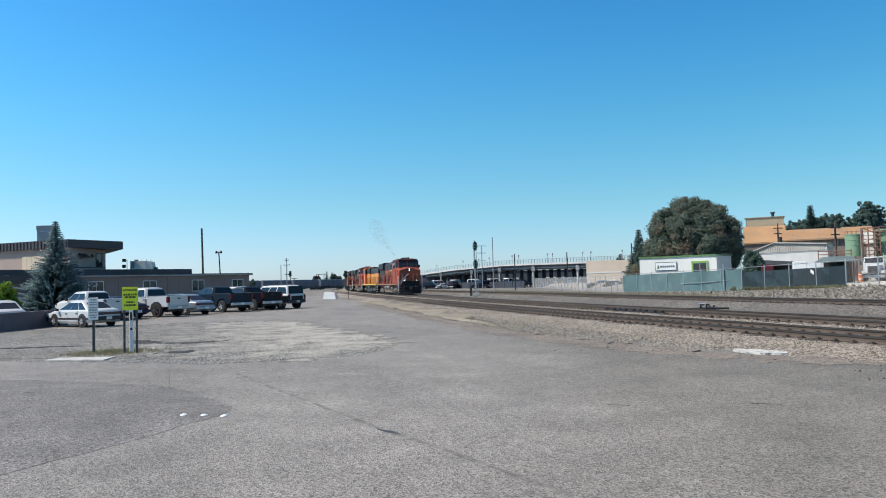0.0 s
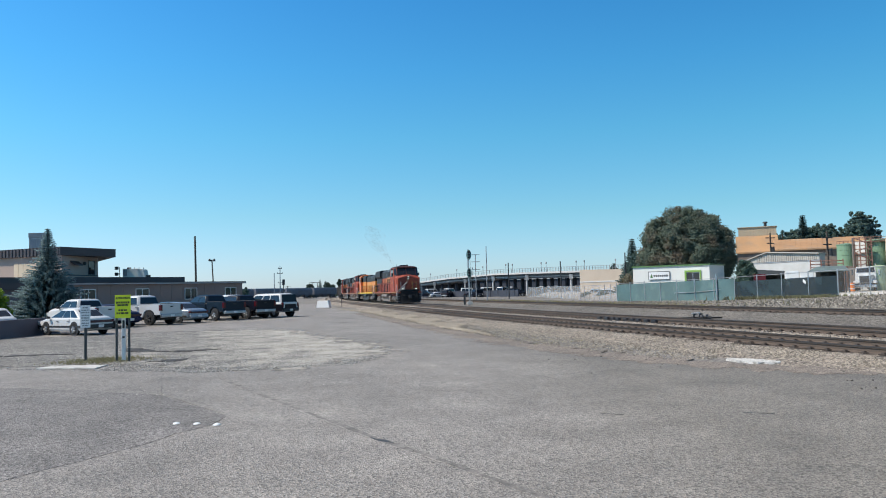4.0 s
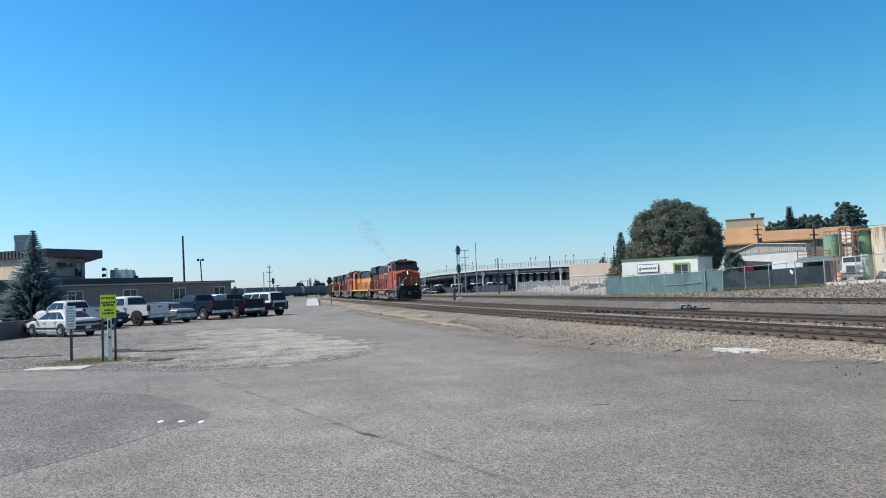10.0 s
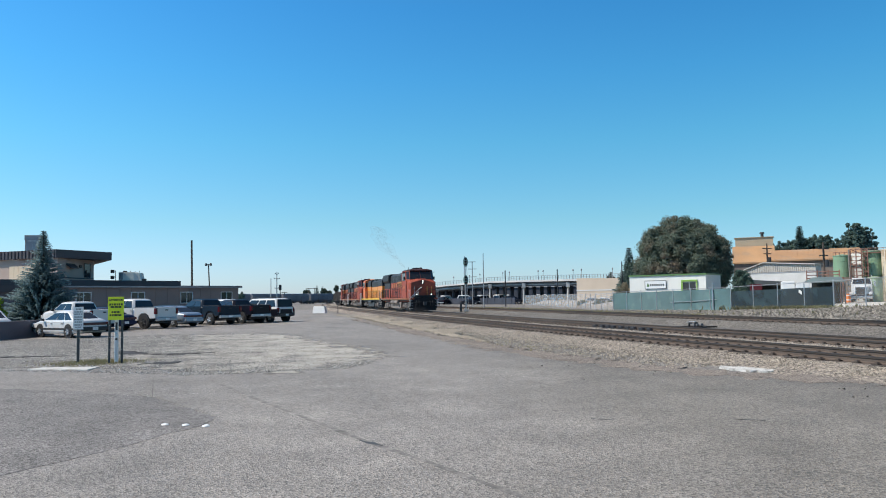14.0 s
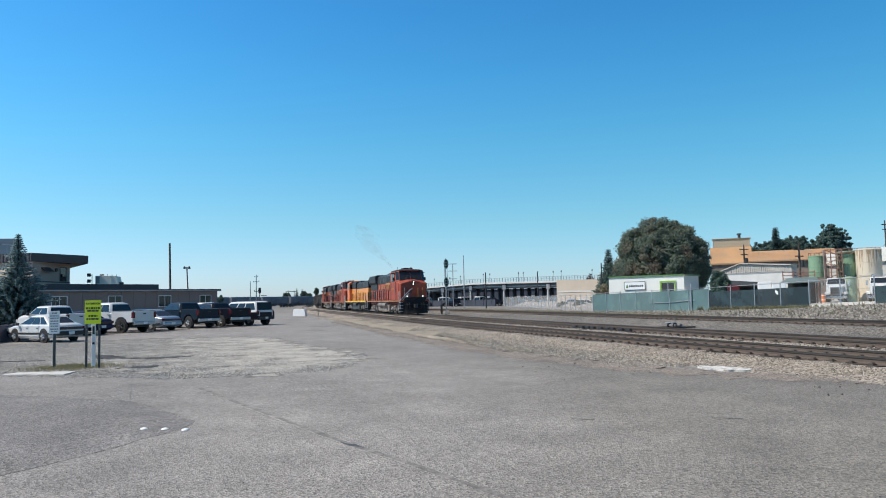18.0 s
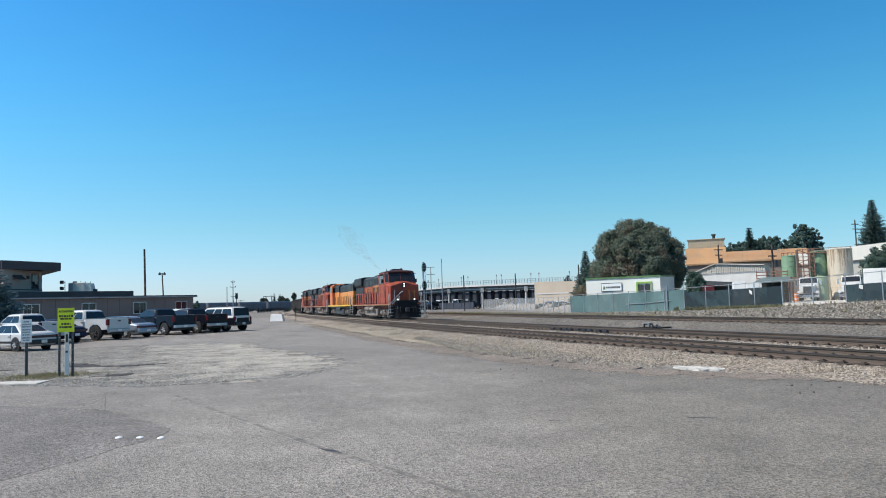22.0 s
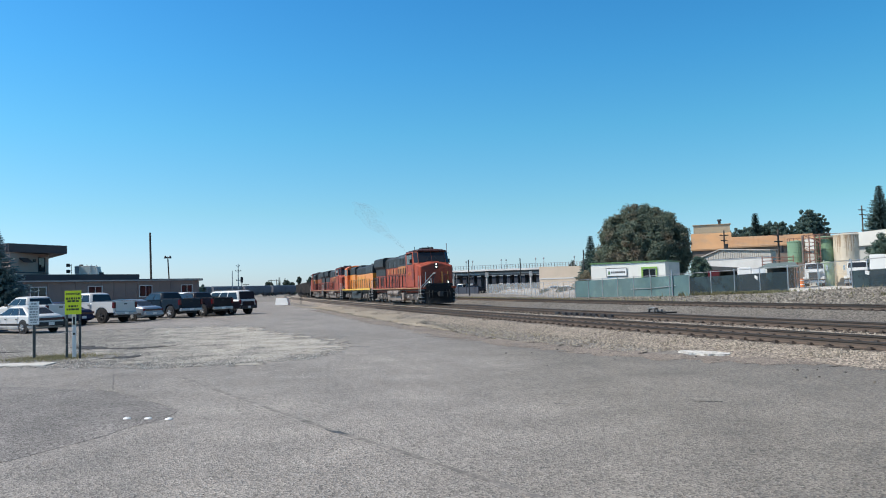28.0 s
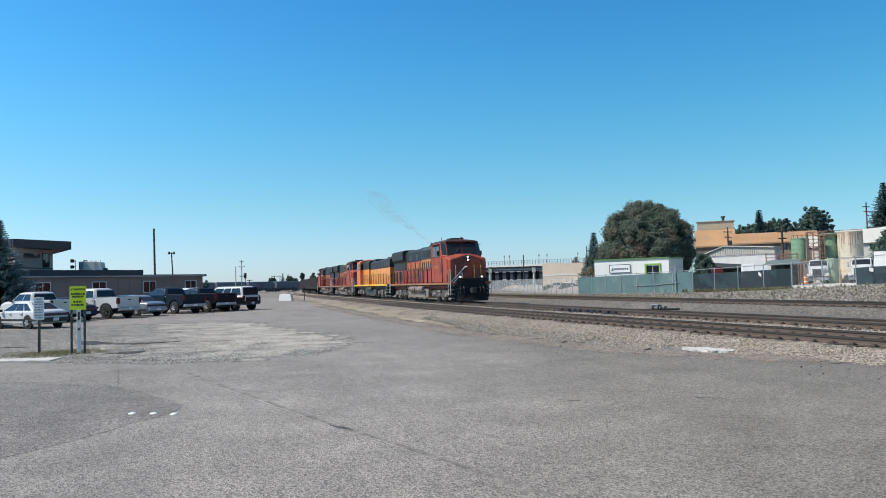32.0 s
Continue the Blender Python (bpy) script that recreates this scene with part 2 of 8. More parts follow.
# ---- ground ----
def ground_surface(name, colors, rough=0.9, speck=55.0, big=0.12, contrast=0.5, bump=0.03, patches=None, shade=None, drift=False, thins=False):
    """Mineral ground: stones of several tones, broad stains and fine relief. colors: dark, mid, light."""
    m = MATS[name] = bpy.data.materials.new(name)
    m.use_nodes = True
    n, l = m.node_tree.nodes, m.node_tree.links
    p = n["Principled BSDF"]
    p.inputs["Roughness"].default_value = rough
    tc = n.new("ShaderNodeTexCoord")
    vo = n.new("ShaderNodeTexVoronoi")
    vo.inputs["Scale"].default_value = speck
    l.new(tc.outputs["Object"], vo.inputs["Vector"])
    sep = n.new("ShaderNodeSeparateColor")
    l.new(vo.outputs["Color"], sep.inputs[0])
    ramp = n.new("ShaderNodeValToRGB")
    e = ramp.color_ramp.elements
    e[0].color, e[1].color = (*colors[0], 1), (*colors[2], 1)
    mid = e.new(contrast)
    mid.color = (*colors[1], 1)
    l.new(sep.outputs[0], ramp.inputs[0])
    col = ramp.outputs[0]

    def cloud(scale, detail, stretch=None):
        t = n.new("ShaderNodeTexNoise")
        t.inputs["Scale"].default_value, t.inputs["Detail"].default_value = scale, detail
        src = tc.outputs["Object"]
        if stretch:
            mp = n.new("ShaderNodeMapping")
            mp.inputs["Scale"].default_value = stretch
            l.new(src, mp.inputs["Vector"])
            src = mp.outputs[0]
        l.new(src, t.inputs["Vector"])
        return t.outputs["Fac"]

    def spread(fac, lo, hi, a, b):
        r = n.new("ShaderNodeMapRange")
        for key, val in zip(("From Min", "From Max", "To Min", "To Max"), (lo, hi, a, b)):
            r.inputs[key].default_value = val
        l.new(fac, r.inputs["Value"])
        return r.outputs[0]

    for fac, lo, hi, a, b in ((cloud(big, 6), 0.3, 0.7, 0.82, 1.16), (cloud(big * 9, 5), 0.3, 0.7, 0.86, 1.12), (cloud(big * 3, 3, (0.25, 1.6, 1)), 0.3, 0.7, 0.92, 1.07), (cloud(6.0, 5), 0.32, 0.68, 0.93, 1.07), (cloud(60.0, 2), 0.32, 0.68, 0.84, 1.14), (cloud(1.1, 4), 0.3, 0.7, 0.92, 1.08)):
        v = n.new("ShaderNodeVectorMath")
        v.operation = "SCALE"
        l.new(col, v.inputs[0]), l.new(spread(fac, lo, hi, a, b), v.inputs["Scale"])
        col = v.outputs[0]
    if patches:
        mx = n.new("ShaderNodeMix")
        mx.data_type = "RGBA"
        mx.inputs["B"].default_value = (*patches[0], 1)
        fac = cloud(patches[1], 7)
        if drift:
            # dust thickens towards the track side
            sy = n.new("ShaderNodeSeparateXYZ")
            l.new(tc.outputs["Object"], sy.inputs[0])
            ad = n.new("ShaderNodeMath")
            ad.operation = "ADD"
            l.new(fac, ad.inputs[0]), l.new(spread(sy.outputs["Y"], -4.5, 3.0, -0.2, 0.12), ad.inputs[1])
            fac = ad.outputs[0]
        l.new(spread(fac, patches[2] - 0.08, patches[2] + 0.2, 0, patches[3]), mx.inputs["Factor"])
        l.new(col, mx.inputs["A"])
        col = mx.outputs["Result"]
    if shade:
        # darker and browner past a slanted, wavering line towards the tracks
        sx = n.new("ShaderNodeSeparateXYZ")
        l.new(tc.outputs["Object"], sx.inputs[0])
        wob = n.new("ShaderNodeMath")
        wob.operation = "MULTIPLY_ADD"
        wob.inputs[1].default_value = 3.0
        skew = n.new("ShaderNodeMath")
        skew.operation = "MULTIPLY_ADD"
        skew.inputs[1].default_value = 0.35
        l.new(sx.outputs["X"], skew.inputs[0]), l.new(sx.outputs["Y"], skew.inputs[2])
        l.new(cloud(0.25, 5), wob.inputs[0]), l.new(skew.outputs[0], wob.inputs[2])
        mx = n.new("ShaderNodeMix")
        mx.data_type, mx.blend_type = "RGBA", "MULTIPLY"
        mx.inputs["B"].default_value = (*shade, 1)
        l.new(spread(wob.outputs[0], 1.6, 5.0, 0, 1), mx.inputs["Factor"])
        l.new(col, mx.inputs["A"])
        col = mx.outputs["Result"]
    l.new(col, p.inputs["Base Color"])
    b = n.new("ShaderNodeBump")
    b.inputs["Strength"].default_value, b.inputs["Distance"].default_value = 0.7, bump
    l.new(vo.outputs["Distance"], b.inputs["Height"])
    l.new(b.outputs[0], p.inputs["Normal"])
    if thins:
        # the layer breaks up where its mesh says that little of it lies
        at = n.new("ShaderNodeAttribute")
        at.attribute_name = "depth_of_gravel"
        total = n.new("ShaderNodeMath")
        total.operation = "ADD"
        l.new(at.outputs["Fac"], total.inputs[0]), l.new(spread(cloud(1.6, 8), 0.3, 0.7, -0.45, 0.45), total.inputs[1])
        mix, clear = n.new("ShaderNodeMixShader"), n.new("ShaderNodeBsdfTransparent")
        l.new(spread(total.outputs[0], 0.3, 0.75, 0, 1), mix.inputs[0])
        l.new(clear.outputs[0], mix.inputs[1]), l.new(p.outputs[0], mix.inputs[2])
        l.new(mix.outputs[0], n["Material Output"].inputs["Surface"])
    return m


ASPHALT = ground_surface("old_asphalt", ((0.095, 0.086, 0.076), (0.235, 0.213, 0.187), (0.355, 0.322, 0.284)), speck=52, big=0.1, bump=0.011, rough=0.72, shade=(0.8, 0.79, 0.75))
GRAVEL = ground_surface("lot_gravel", ((0.043, 0.04, 0.035), (0.167, 0.155, 0.138), (0.388, 0.362, 0.318)), speck=22, big=0.16, bump=0.03, patches=((0.465, 0.43, 0.367), 0.9, 0.5, 0.75), drift=True, thins=True)
DIRT = ground_surface("dusty_ground", ((0.08, 0.072, 0.063), (0.185, 0.168, 0.147), (0.3, 0.272, 0.236)), speck=14, big=0.03, bump=0.02, patches=((0.2, 0.19, 0.11), 0.2, 0.62, 0.5))
BALLAST = ground_surface("track_ballast", ((0.05, 0.042, 0.033), (0.243, 0.204, 0.162), (0.495, 0.42, 0.338)), speck=22, big=0.2, bump=0.05, contrast=0.45)
OLDBED = ground_surface("old_dark_ballast", ((0.04, 0.035, 0.029), (0.124, 0.111, 0.093), (0.26, 0.233, 0.196)), speck=18, big=0.12, bump=0.04, patches=((0.15, 0.135, 0.11), 0.15, 0.55, 0.6))
INFILL = ground_surface("brown_track_dust", ((0.055, 0.044, 0.036), (0.138, 0.112, 0.09), (0.235, 0.193, 0.157)), speck=34, big=0.3, bump=0.012)
SOIL = ground_surface("pale_dusty_soil", ((0.16, 0.14, 0.12), (0.27, 0.243, 0.212), (0.37, 0.335, 0.295)), speck=14, big=0.3, bump=0.03)
YARD = ground_surface("pale_yard_gravel", ((0.34, 0.32, 0.29), (0.5, 0.47, 0.42), (0.62, 0.58, 0.52)), speck=16, big=0.1, bump=0.02)


def sheet(name, outline, z, material, thick=0.1, kind="structure", label=""):
    ob = part(name, Shape().prism(outline, z - thick, z, "z"), material)
    return tagged(ob, label, "ground", "", kind)


def ragged(points, step, size, seed):
    """An outline cut into short steps with an uneven edge."""
    r = random.Random(seed)
    out = []
    for (ax, ay), (bx, by) in zip(points, points[1:] + points[:1]):
        k = max(1, int(math.hypot(bx - ax, by - ay) / step))
        for i in range(k):
            u = i / k
            far = math.hypot(ax, ay) > 150
            out.append((ax + (bx - ax) * u + (0 if far else r.uniform(-size, size)), ay + (by - ay) * u + (0 if far else r.uniform(-size, size))))
    return out


sheet("ground", [(-3000, -3000), (3000, -3000), (3000, 3000), (-3000, 3000)], -0.03, DIRT, 0.5, label="dusty bare ground reaching to the horizon")
LOT = [(-23.2, -34), (-23.0, -14), (-22.6, -5.3), (-22.0, -3.8), (-21.4, -2.5), (-19.6, -1.0), (-18.1, 0.6), (-17.6, 2.1), (-18.4, 3.4), (-20.0, 5.0), (-22.2, 6.3), (-25.0, 6.7), (-28.0, 6.2), (-32.5, 5.7), (-38.5, 5.4), (-41.5, 3.0), (-43.4, -2.0), (-42.0, -4.5), (-42.0, -9.5), (-42.0, -34)]
ROAD = [(70, -60), (70, 14), (10, 13.6), (-9, 13.4), (-11.8, 13.0), (-12.9, 11.8), (-13.9, 11.1), (-15.4, 10.7), (-17.4, 10.4), (-20.4, 10.2), (-24.3, 10.1), (-29.4, 10.6), (-37.3, 11.1), (-50.6, 12.5), (-70.8, 14.3), (-85, 15.8), (-103, 17.2), (-135, 20.5), (-135, 13.5), (-90, 9.0), (-80, 7.0), (-80, -60)]
sheet("road", ragged(ROAD, 0.5, 0.07, 3), 0.0, ASPHALT, 0.2, label="old grey patched asphalt with seams and stains")


def gravel_spread(name, outline, width, z, material, label):
    """A layer of gravel that thins out to nothing over the given width inside its outline."""
    k = len(outline)
    inner = []
    for i, (x, y) in enumerate(outline):
        (ax, ay), (bx, by) = outline[i - 4], outline[(i + 4) % k]
        d = Vector((bx - ax, by - ay)).normalized()
        inner.append((x - d.y * width, y + d.x * width))
    verts = [(x, y, z) for x, y in outline + inner]
    faces = [(i, (i + 1) % k, k + (i + 1) % k, k + i) for i in range(k)] + [tuple(range(k, 2 * k))]
    me = bpy.data.meshes.new(name)
    me.from_pydata(verts, [], faces)
    depth = me.attributes.new("depth_of_gravel", "FLOAT", "POINT")
    for i in range(2 * k):
        depth.data[i].value = 0.0 if i < k else 1.0
    return tagged(part(name, me, material), label, "ground", "", "structure")


gravel_spread("parking_lot", ragged(LOT, 0.5, 0.05, 4), 1.7, 0.006, GRAVEL, "dusty gravel spread over the lot, with tyre ruts")


def bed(name, y, z_top, half, slope, x0, x1, label, seed=0, material=None):
    """A ballast bank that follows the bend."""
    s = Shape()
    prof = [(-half - slope, -0.05), (-half, z_top), (half, z_top), (half + slope, -0.05)]
    rings = []
    x = x1
    r = random.Random(seed)
    while x > x0:
        rings.append([(x, y + bend(x) + u + r.uniform(-0.06, 0.06), w + (r.uniform(-0.015, 0.015) if w > 0 else 0)) for u, w in prof])
        x -= 1.0 if x > -80 else 4.0
    s.loft(rings)
    return tagged(part(name, s, material or BALLAST), label, "ballast", "", "structure")


bed("old_ballast_strip", 33.0, -0.005, 9.4, 0.6, -300, 60, "dark weathered stone and dirt between the far tracks and the bank", 7, OLDBED)
bed("ballast_main", (Y_NEAR + Y_MID) / 2, 0.13, 3.75, 1.6, -300, 60, "brown-grey crushed stone ballast under two tracks", 1)
bed("track_dust_near", Y_NEAR, 0.136, 0.68, 0.02, -150, 60, "brown dust and fines packed between the near rails", 3, INFILL)
bed("track_dust_middle", Y_MID, 0.136, 0.68, 0.02, -150, 60, "brown dust and fines packed between the middle rails", 4, INFILL)
bed("ballast_far", Y_FAR, 0.276, 1.6, 1.5, -300, 60, "dark crushed stone ballast under the far track", 2, OLDBED)

# ---- tracks ----
RAILTOP = mat("rusty_rail_web", (0.095, 0.07, 0.054), 0.85, 0.0, vary=0.15)
RAILHEAD = mat("dark_rail_head", (0.034, 0.029, 0.026), 0.75, 0.0, vary=0.15)
PLATESTEEL = mat("dark_plate_steel", (0.05, 0.038, 0.03), 0.8, 0.1, vary=0.25)
TIE = mat("tie_wood", (0.085, 0.066, 0.052), 0.9, vary=0.3, size=1.5, each=0.35)


def rail(parent, y, z, x0=-300, x1=60):
    prof = [(-0.07, -0.165), (0.07, -0.165), (0.07, -0.145), (0.012, -0.12), (0.012, -0.05), (0.035, -0.04), (0.035, 0), (-0.035, 0), (-0.035, -0.04), (-0.012, -0.05), (-0.012, -0.12), (-0.07, -0.145)]
    rings, x = [], x1
    while x >= x0:
        rings.append([(x, y + bend(x) + u, z + w) for u, w in prof])
        x -= 5.0
    web = part("rail", Shape().loft(rings), RAILTOP, parent)
    head = [(-0.037, -0.03), (0.037, -0.03), (0.037, 0.001), (-0.037, 0.001)]
    part("rail_head", Shape().loft([[(ring[0][0], ring[0][1] + 0.07 + u, z + w) for u, w in head] for ring in rings]), RAILHEAD, web)
    return web


def chunk(w, d, h, seed=0):
    """A worn block with uneven corners."""
    r = random.Random(seed)
    j = lambda: r.uniform(-0.012, 0.012)
    a = [(-w / 2 + j(), -d / 2 + j(), -h), (w / 2 + j(), -d / 2 + j(), -h), (w / 2 + j(), d / 2 + j(), -h), (-w / 2 + j(), d / 2 + j(), -h)]
    b = [(x * 0.97 + j(), y * 0.995 + j(), j() * 0.5) for x, y, _ in a]
    return Shape().loft([a, b])


def railway(name, y, z, label, singles):
    t = thing(name, label, "railway track", group="railway tracks")
    rail(t, y - 0.7525, z), rail(t, y + 0.7525, z)
    meshes = [chunk(0.2, 2.6, 0.16, k).mesh("tie") for k in range(4)]
    for me in meshes:
        me.materials.append(TIE)
    joined = Shape()
    x, k = 30.0, 0
    while x > -150:
        head = radians(-math.degrees(math.atan(float(np.interp(-x, -_gx, _gs)))))
        w = rng.uniform(-0.07, 0.07)
        if singles and -62 < x < 6:
            ob = new("tie", meshes[k % 4])
            ob.parent = t
            ob.matrix_basis = pose(x, y + bend(x) + w, z - 0.16, 0, 0, math.degrees(head) + rng.uniform(-1, 1))
        elif x > -110:
            joined.box(x - 0.115, x + 0.115, y + bend(x) - 1.3 + w, y + bend(x) + 1.3 + w, z - 0.3, z - 0.16)
        k += 1
        x -= 0.54 + rng.uniform(-0.03, 0.03)
    tagged(part("tie_rest", joined, TIE, t), kind="stuff")
    plates = Shape()
    x = 4.0
    while x > -60:
        for q in (-0.7525, 0.7525):
            plates.box(x - 0.09, x + 0.09, y + bend(x) + q - 0.19, y + bend(x) + q + 0.19, z - 0.165, z - 0.135)
            yy = y + bend(x) + q
            plates.loft([[(x - 0.07, yy - 0.2, z - 0.17), (x + 0.07, yy - 0.2, z - 0.17), (x + 0.08, yy - 0.06, z - 0.17), (x - 0.08, yy - 0.06, z - 0.17)], [(x - 0.03, yy - 0.14, z - 0.105), (x + 0.03, yy - 0.14, z - 0.105), (x + 0.03, yy - 0.07, z - 0.105), (x - 0.03, yy - 0.07, z - 0.105)]])
        x -= 0.54
    tagged(part("tie_plate_rest", plates, PLATESTEEL, t), kind="stuff")
    return t


railway("railway_track", Y_NEAR, RAIL_Z, "near railway track with rusty rails on worn wooden ties", True)
railway("railway_track", Y_MID, RAIL_Z, "middle railway track carrying the train", True)
railway("railway_track", Y_FAR, FAR_Z, "far railway track on a raised grey bed", True)


def stones(name, spans, count, small, large, material, label, seed, lean=1.0):
    """Loose stones; spans: x0, x1, then functions for y range and height."""
    r = random.Random(seed)
    s = Shape()
    for _ in range(count):
        x = spans[1] - (spans[1] - spans[0]) * r.random() ** 1.35
        y0, y1 = spans[2](x), spans[3](x)
        y = y0 + (y1 - y0) * r.random() ** lean
        z = spans[4](x, y)
        q = r.uniform(small, large)
        ang = r.uniform(0, 6.28)
        c, d = math.cos(ang) * q, math.sin(ang) * q
        top = [(x + c * 0.6 + r.uniform(-.3, .3) * q, y + d * 0.6, z + q * r.uniform(0.5, 0.9)), (x - d * 0.6, y + c * 0.6, z + q * r.uniform(0.4, 0.9)), (x - c * 0.6, y - d * 0.6, z + q * r.uniform(0.5, 0.9)), (x + d * 0.6, y - c * 0.6, z + q * r.uniform(0.3, 0.9))]
        s.loft([[(x + c, y + d, z - q * .3), (x - d, y + c, z - q * .3), (x - c, y - d, z - q * .3), (x + d, y - c, z - q * .3)], top])
    ob = part(name, s, material)
    return tagged(ob, label, "stones", "", "stuff")


def stone_mat(name, a, b):
    m = MATS[name] = bpy.data.materials.new(name)
    m.use_nodes = True
    n, l = m.node_tree.nodes, m.node_tree.links
    g = n.new("ShaderNodeNewGeometry")
    ramp = n.new("ShaderNodeValToRGB")
    ramp.color_ramp.elements[0].color, ramp.color_ramp.elements[1].color = (*a, 1), (*b, 1)
    l.new(g.outputs["Random Per Island"], ramp.inputs[0])
    l.new(ramp.outputs[0], n["Principled BSDF"].inputs["Base Color"])
    n["Principled BSDF"].inputs["Roughness"].default_value = 0.9
    return m


CRUSHED = stone_mat("crushed_stone", (0.115, 0.098, 0.077), (0.478, 0.408, 0.325))
RIPRAP = stone_mat("bank_rock", (0.07, 0.062, 0.05), (0.37, 0.33, 0.275))
GRIT = stone_mat("dark_grit", (0.03, 0.028, 0.025), (0.12, 0.11, 0.095))
PEBBLE = stone_mat("lot_pebbles", (0.1, 0.095, 0.09), (0.62, 0.58, 0.52))


def road_edge(x):
    """Where the ballast begins beside the asphalt."""
    return float(np.interp(-x, [-5, 9, 11.8, 12.9, 13.9, 15.4, 20.4, 29.4, 37.3, 50.6, 70.8], [13.5, 13.3, 12.9, 11.8, 11.1, 10.7, 10.2, 10.5, 11.0, 12.3, 14.2]))


def bank_height(x, y):
    u = abs(y - bend(x) - (Y_NEAR + Y_MID) / 2)
    return 0.128 if u < 3.75 else max(0.0, 0.128 - 0.178 * (u - 3.75) / 1.6)


stones("ballast_stones", (-75, 5, lambda x: max(road_edge(x), 12.8) if -15.3 < x < -12.4 else road_edge(x), lambda x: Y_NEAR + bend(x) - 1.2, bank_height), 34000, 0.01, 0.031, CRUSHED, "loose crushed stones beside the near track", 5, 0.7)
stones("ballast_stones_between", (-60, 0, lambda x: Y_NEAR + bend(x) + 1.2, lambda x: Y_MID + bend(x) - 0.9, bank_height), 5000, 0.018, 0.042, CRUSHED, "loose crushed stones between the tracks", 6)
stones("lot_stones", (-42, -18.8, lambda x: float(np.interp(-x, [18, 19.5, 22.5, 23.5], [0.5, -0.8, -5, -14])), lambda x: float(np.interp(-x, [18, 20, 23, 40], [3.0, 4.6, 5.8, 4.6])), lambda x, y: 0.006), 18000, 0.008, 0.02, PEBBLE, "small loose stones on the gravel lot", 8)
stones("loose_grit", (-16, -3, lambda x: -6, lambda x: 12.5, lambda x, y: 0.0), 2600, 0.003, 0.009, GRIT, "dark specks of loose grit on the asphalt", 19)
stones("road_grit", (-34, -15, lambda x: -1.5 + (x + 15) * 0.02, lambda x: 7.5, lambda x, y: 0.0), 3200, 0.004, 0.013, PEBBLE, "fine grit strewn over the edge of the asphalt", 9)

stones("strewn_rocks", (-18, -7, lambda x: road_edge(x) - 3.4, lambda x: road_edge(x) + 0.2, lambda x, y: 0.0), 60, 0.014, 0.034, GRIT, "dark bits of rock strewn from the ballast onto the asphalt", 23, 0.6)

# ---- train ----
ORANGE = mat("orange_engine_paint", (0.32, 0.055, 0.024), 0.6, vary=0.16, size=0.5, second=(0.175, 0.036, 0.022), spots=0.5, coat=0.0)
AMBER = mat("amber_engine_paint", (0.68, 0.235, 0.026), 0.42, vary=0.1, size=0.5, second=(0.6, 0.2, 0.04), spots=0.62, coat=0.15)
NOSEDARK = mat("faded_emblem_paint", (0.16, 0.03, 0.02), 0.5, vary=0.12)
# darker copy of the orange, for the shade between the hood doors
HOODSHADE = mat("shaded_hood_paint", (0.12, 0.03, 0.015), 0.6, vary=0.2)
DULLAMBER = mat("dull_amber_paint", (0.4, 0.15, 0.035), 0.5, vary=0.15, size=0.5, second=(0.36, 0.14, 0.04), spots=0.55)
CABORANGE = mat("cab_orange_paint", (0.6, 0.14, 0.03), 0.45, vary=0.12)
DULLSTRIPE = mat("dusty_yellow_paint", (0.34, 0.22, 0.09), 0.7, vary=0.3, second=(0.16, 0.11, 0.07), spots=0.47)
AXLEGREY = mat("worn_axle_box_grey", (0.25, 0.225, 0.205), 0.6, 0.1, vary=0.2)
BRASSY = mat("worn_yellow_rail_paint", (0.5, 0.28, 0.06), 0.5, vary=0.1)
PILOTBLACK = mat("pilot_black_paint", (0.007, 0.0075, 0.009), 0.9, vary=0.3)
SLATE = mat("weathered_dark_roof_paint", (0.03, 0.038, 0.042), 0.55, vary=0.25, size=0.8, second=(0.08, 0.085, 0.085), spots=0.58)
SCREEN = mat("dark_screen_mesh", (0.05, 0.03, 0.025), 0.7, vary=0.2)
ENGBLACK = mat("sooty_black_paint", (0.014, 0.016, 0.017), 0.6, vary=0.3, size=0.6, second=(0.035, 0.036, 0.036), spots=0.6)
YELLOW = mat("yellow_stripe_paint", (0.8, 0.5, 0.04), 0.45, vary=0.1)
TRUCKGREY = mat("dusty_grey_underframe", (0.075, 0.065, 0.06), 0.8, 0.0, vary=0.3, size=1.2, second=(0.03, 0.027, 0.025), spots=0.5)
TANKGREY = mat("dusty_tan_tank", (0.21, 0.175, 0.15), 0.65, 0.0, vary=0.2, second=(0.13, 0.105, 0.09), spots=0.52)
WHEELSTEEL = mat("wheel_steel", (0.09, 0.08, 0.072), 0.5, 0.5, vary=0.15)
LAMPLIGHT = mat("lit_lamp", (1.0, 0.95, 0.85), 0.3, vary=0.0, bump=0, glow=2.2)
LAMPOFF = mat("lamp_lens", (0.5, 0.5, 0.48), 0.15, vary=0.05, bump=0)
FADED = mat("faded_lettering_paint", (0.4, 0.12, 0.034), 0.55, vary=0.3)
FADEDGOLD = mat("faded_gold_lettering_paint", (0.6, 0.27, 0.04), 0.55, vary=0.25)
SOOTRED = mat("sooty_red_roof_paint", (0.05, 0.017, 0.016), 0.6, vary=0.25)
PALERAIL = mat("pale_worn_rail_paint", (0.55, 0.53, 0.5), 0.5, vary=0.15)
WHEELS = []


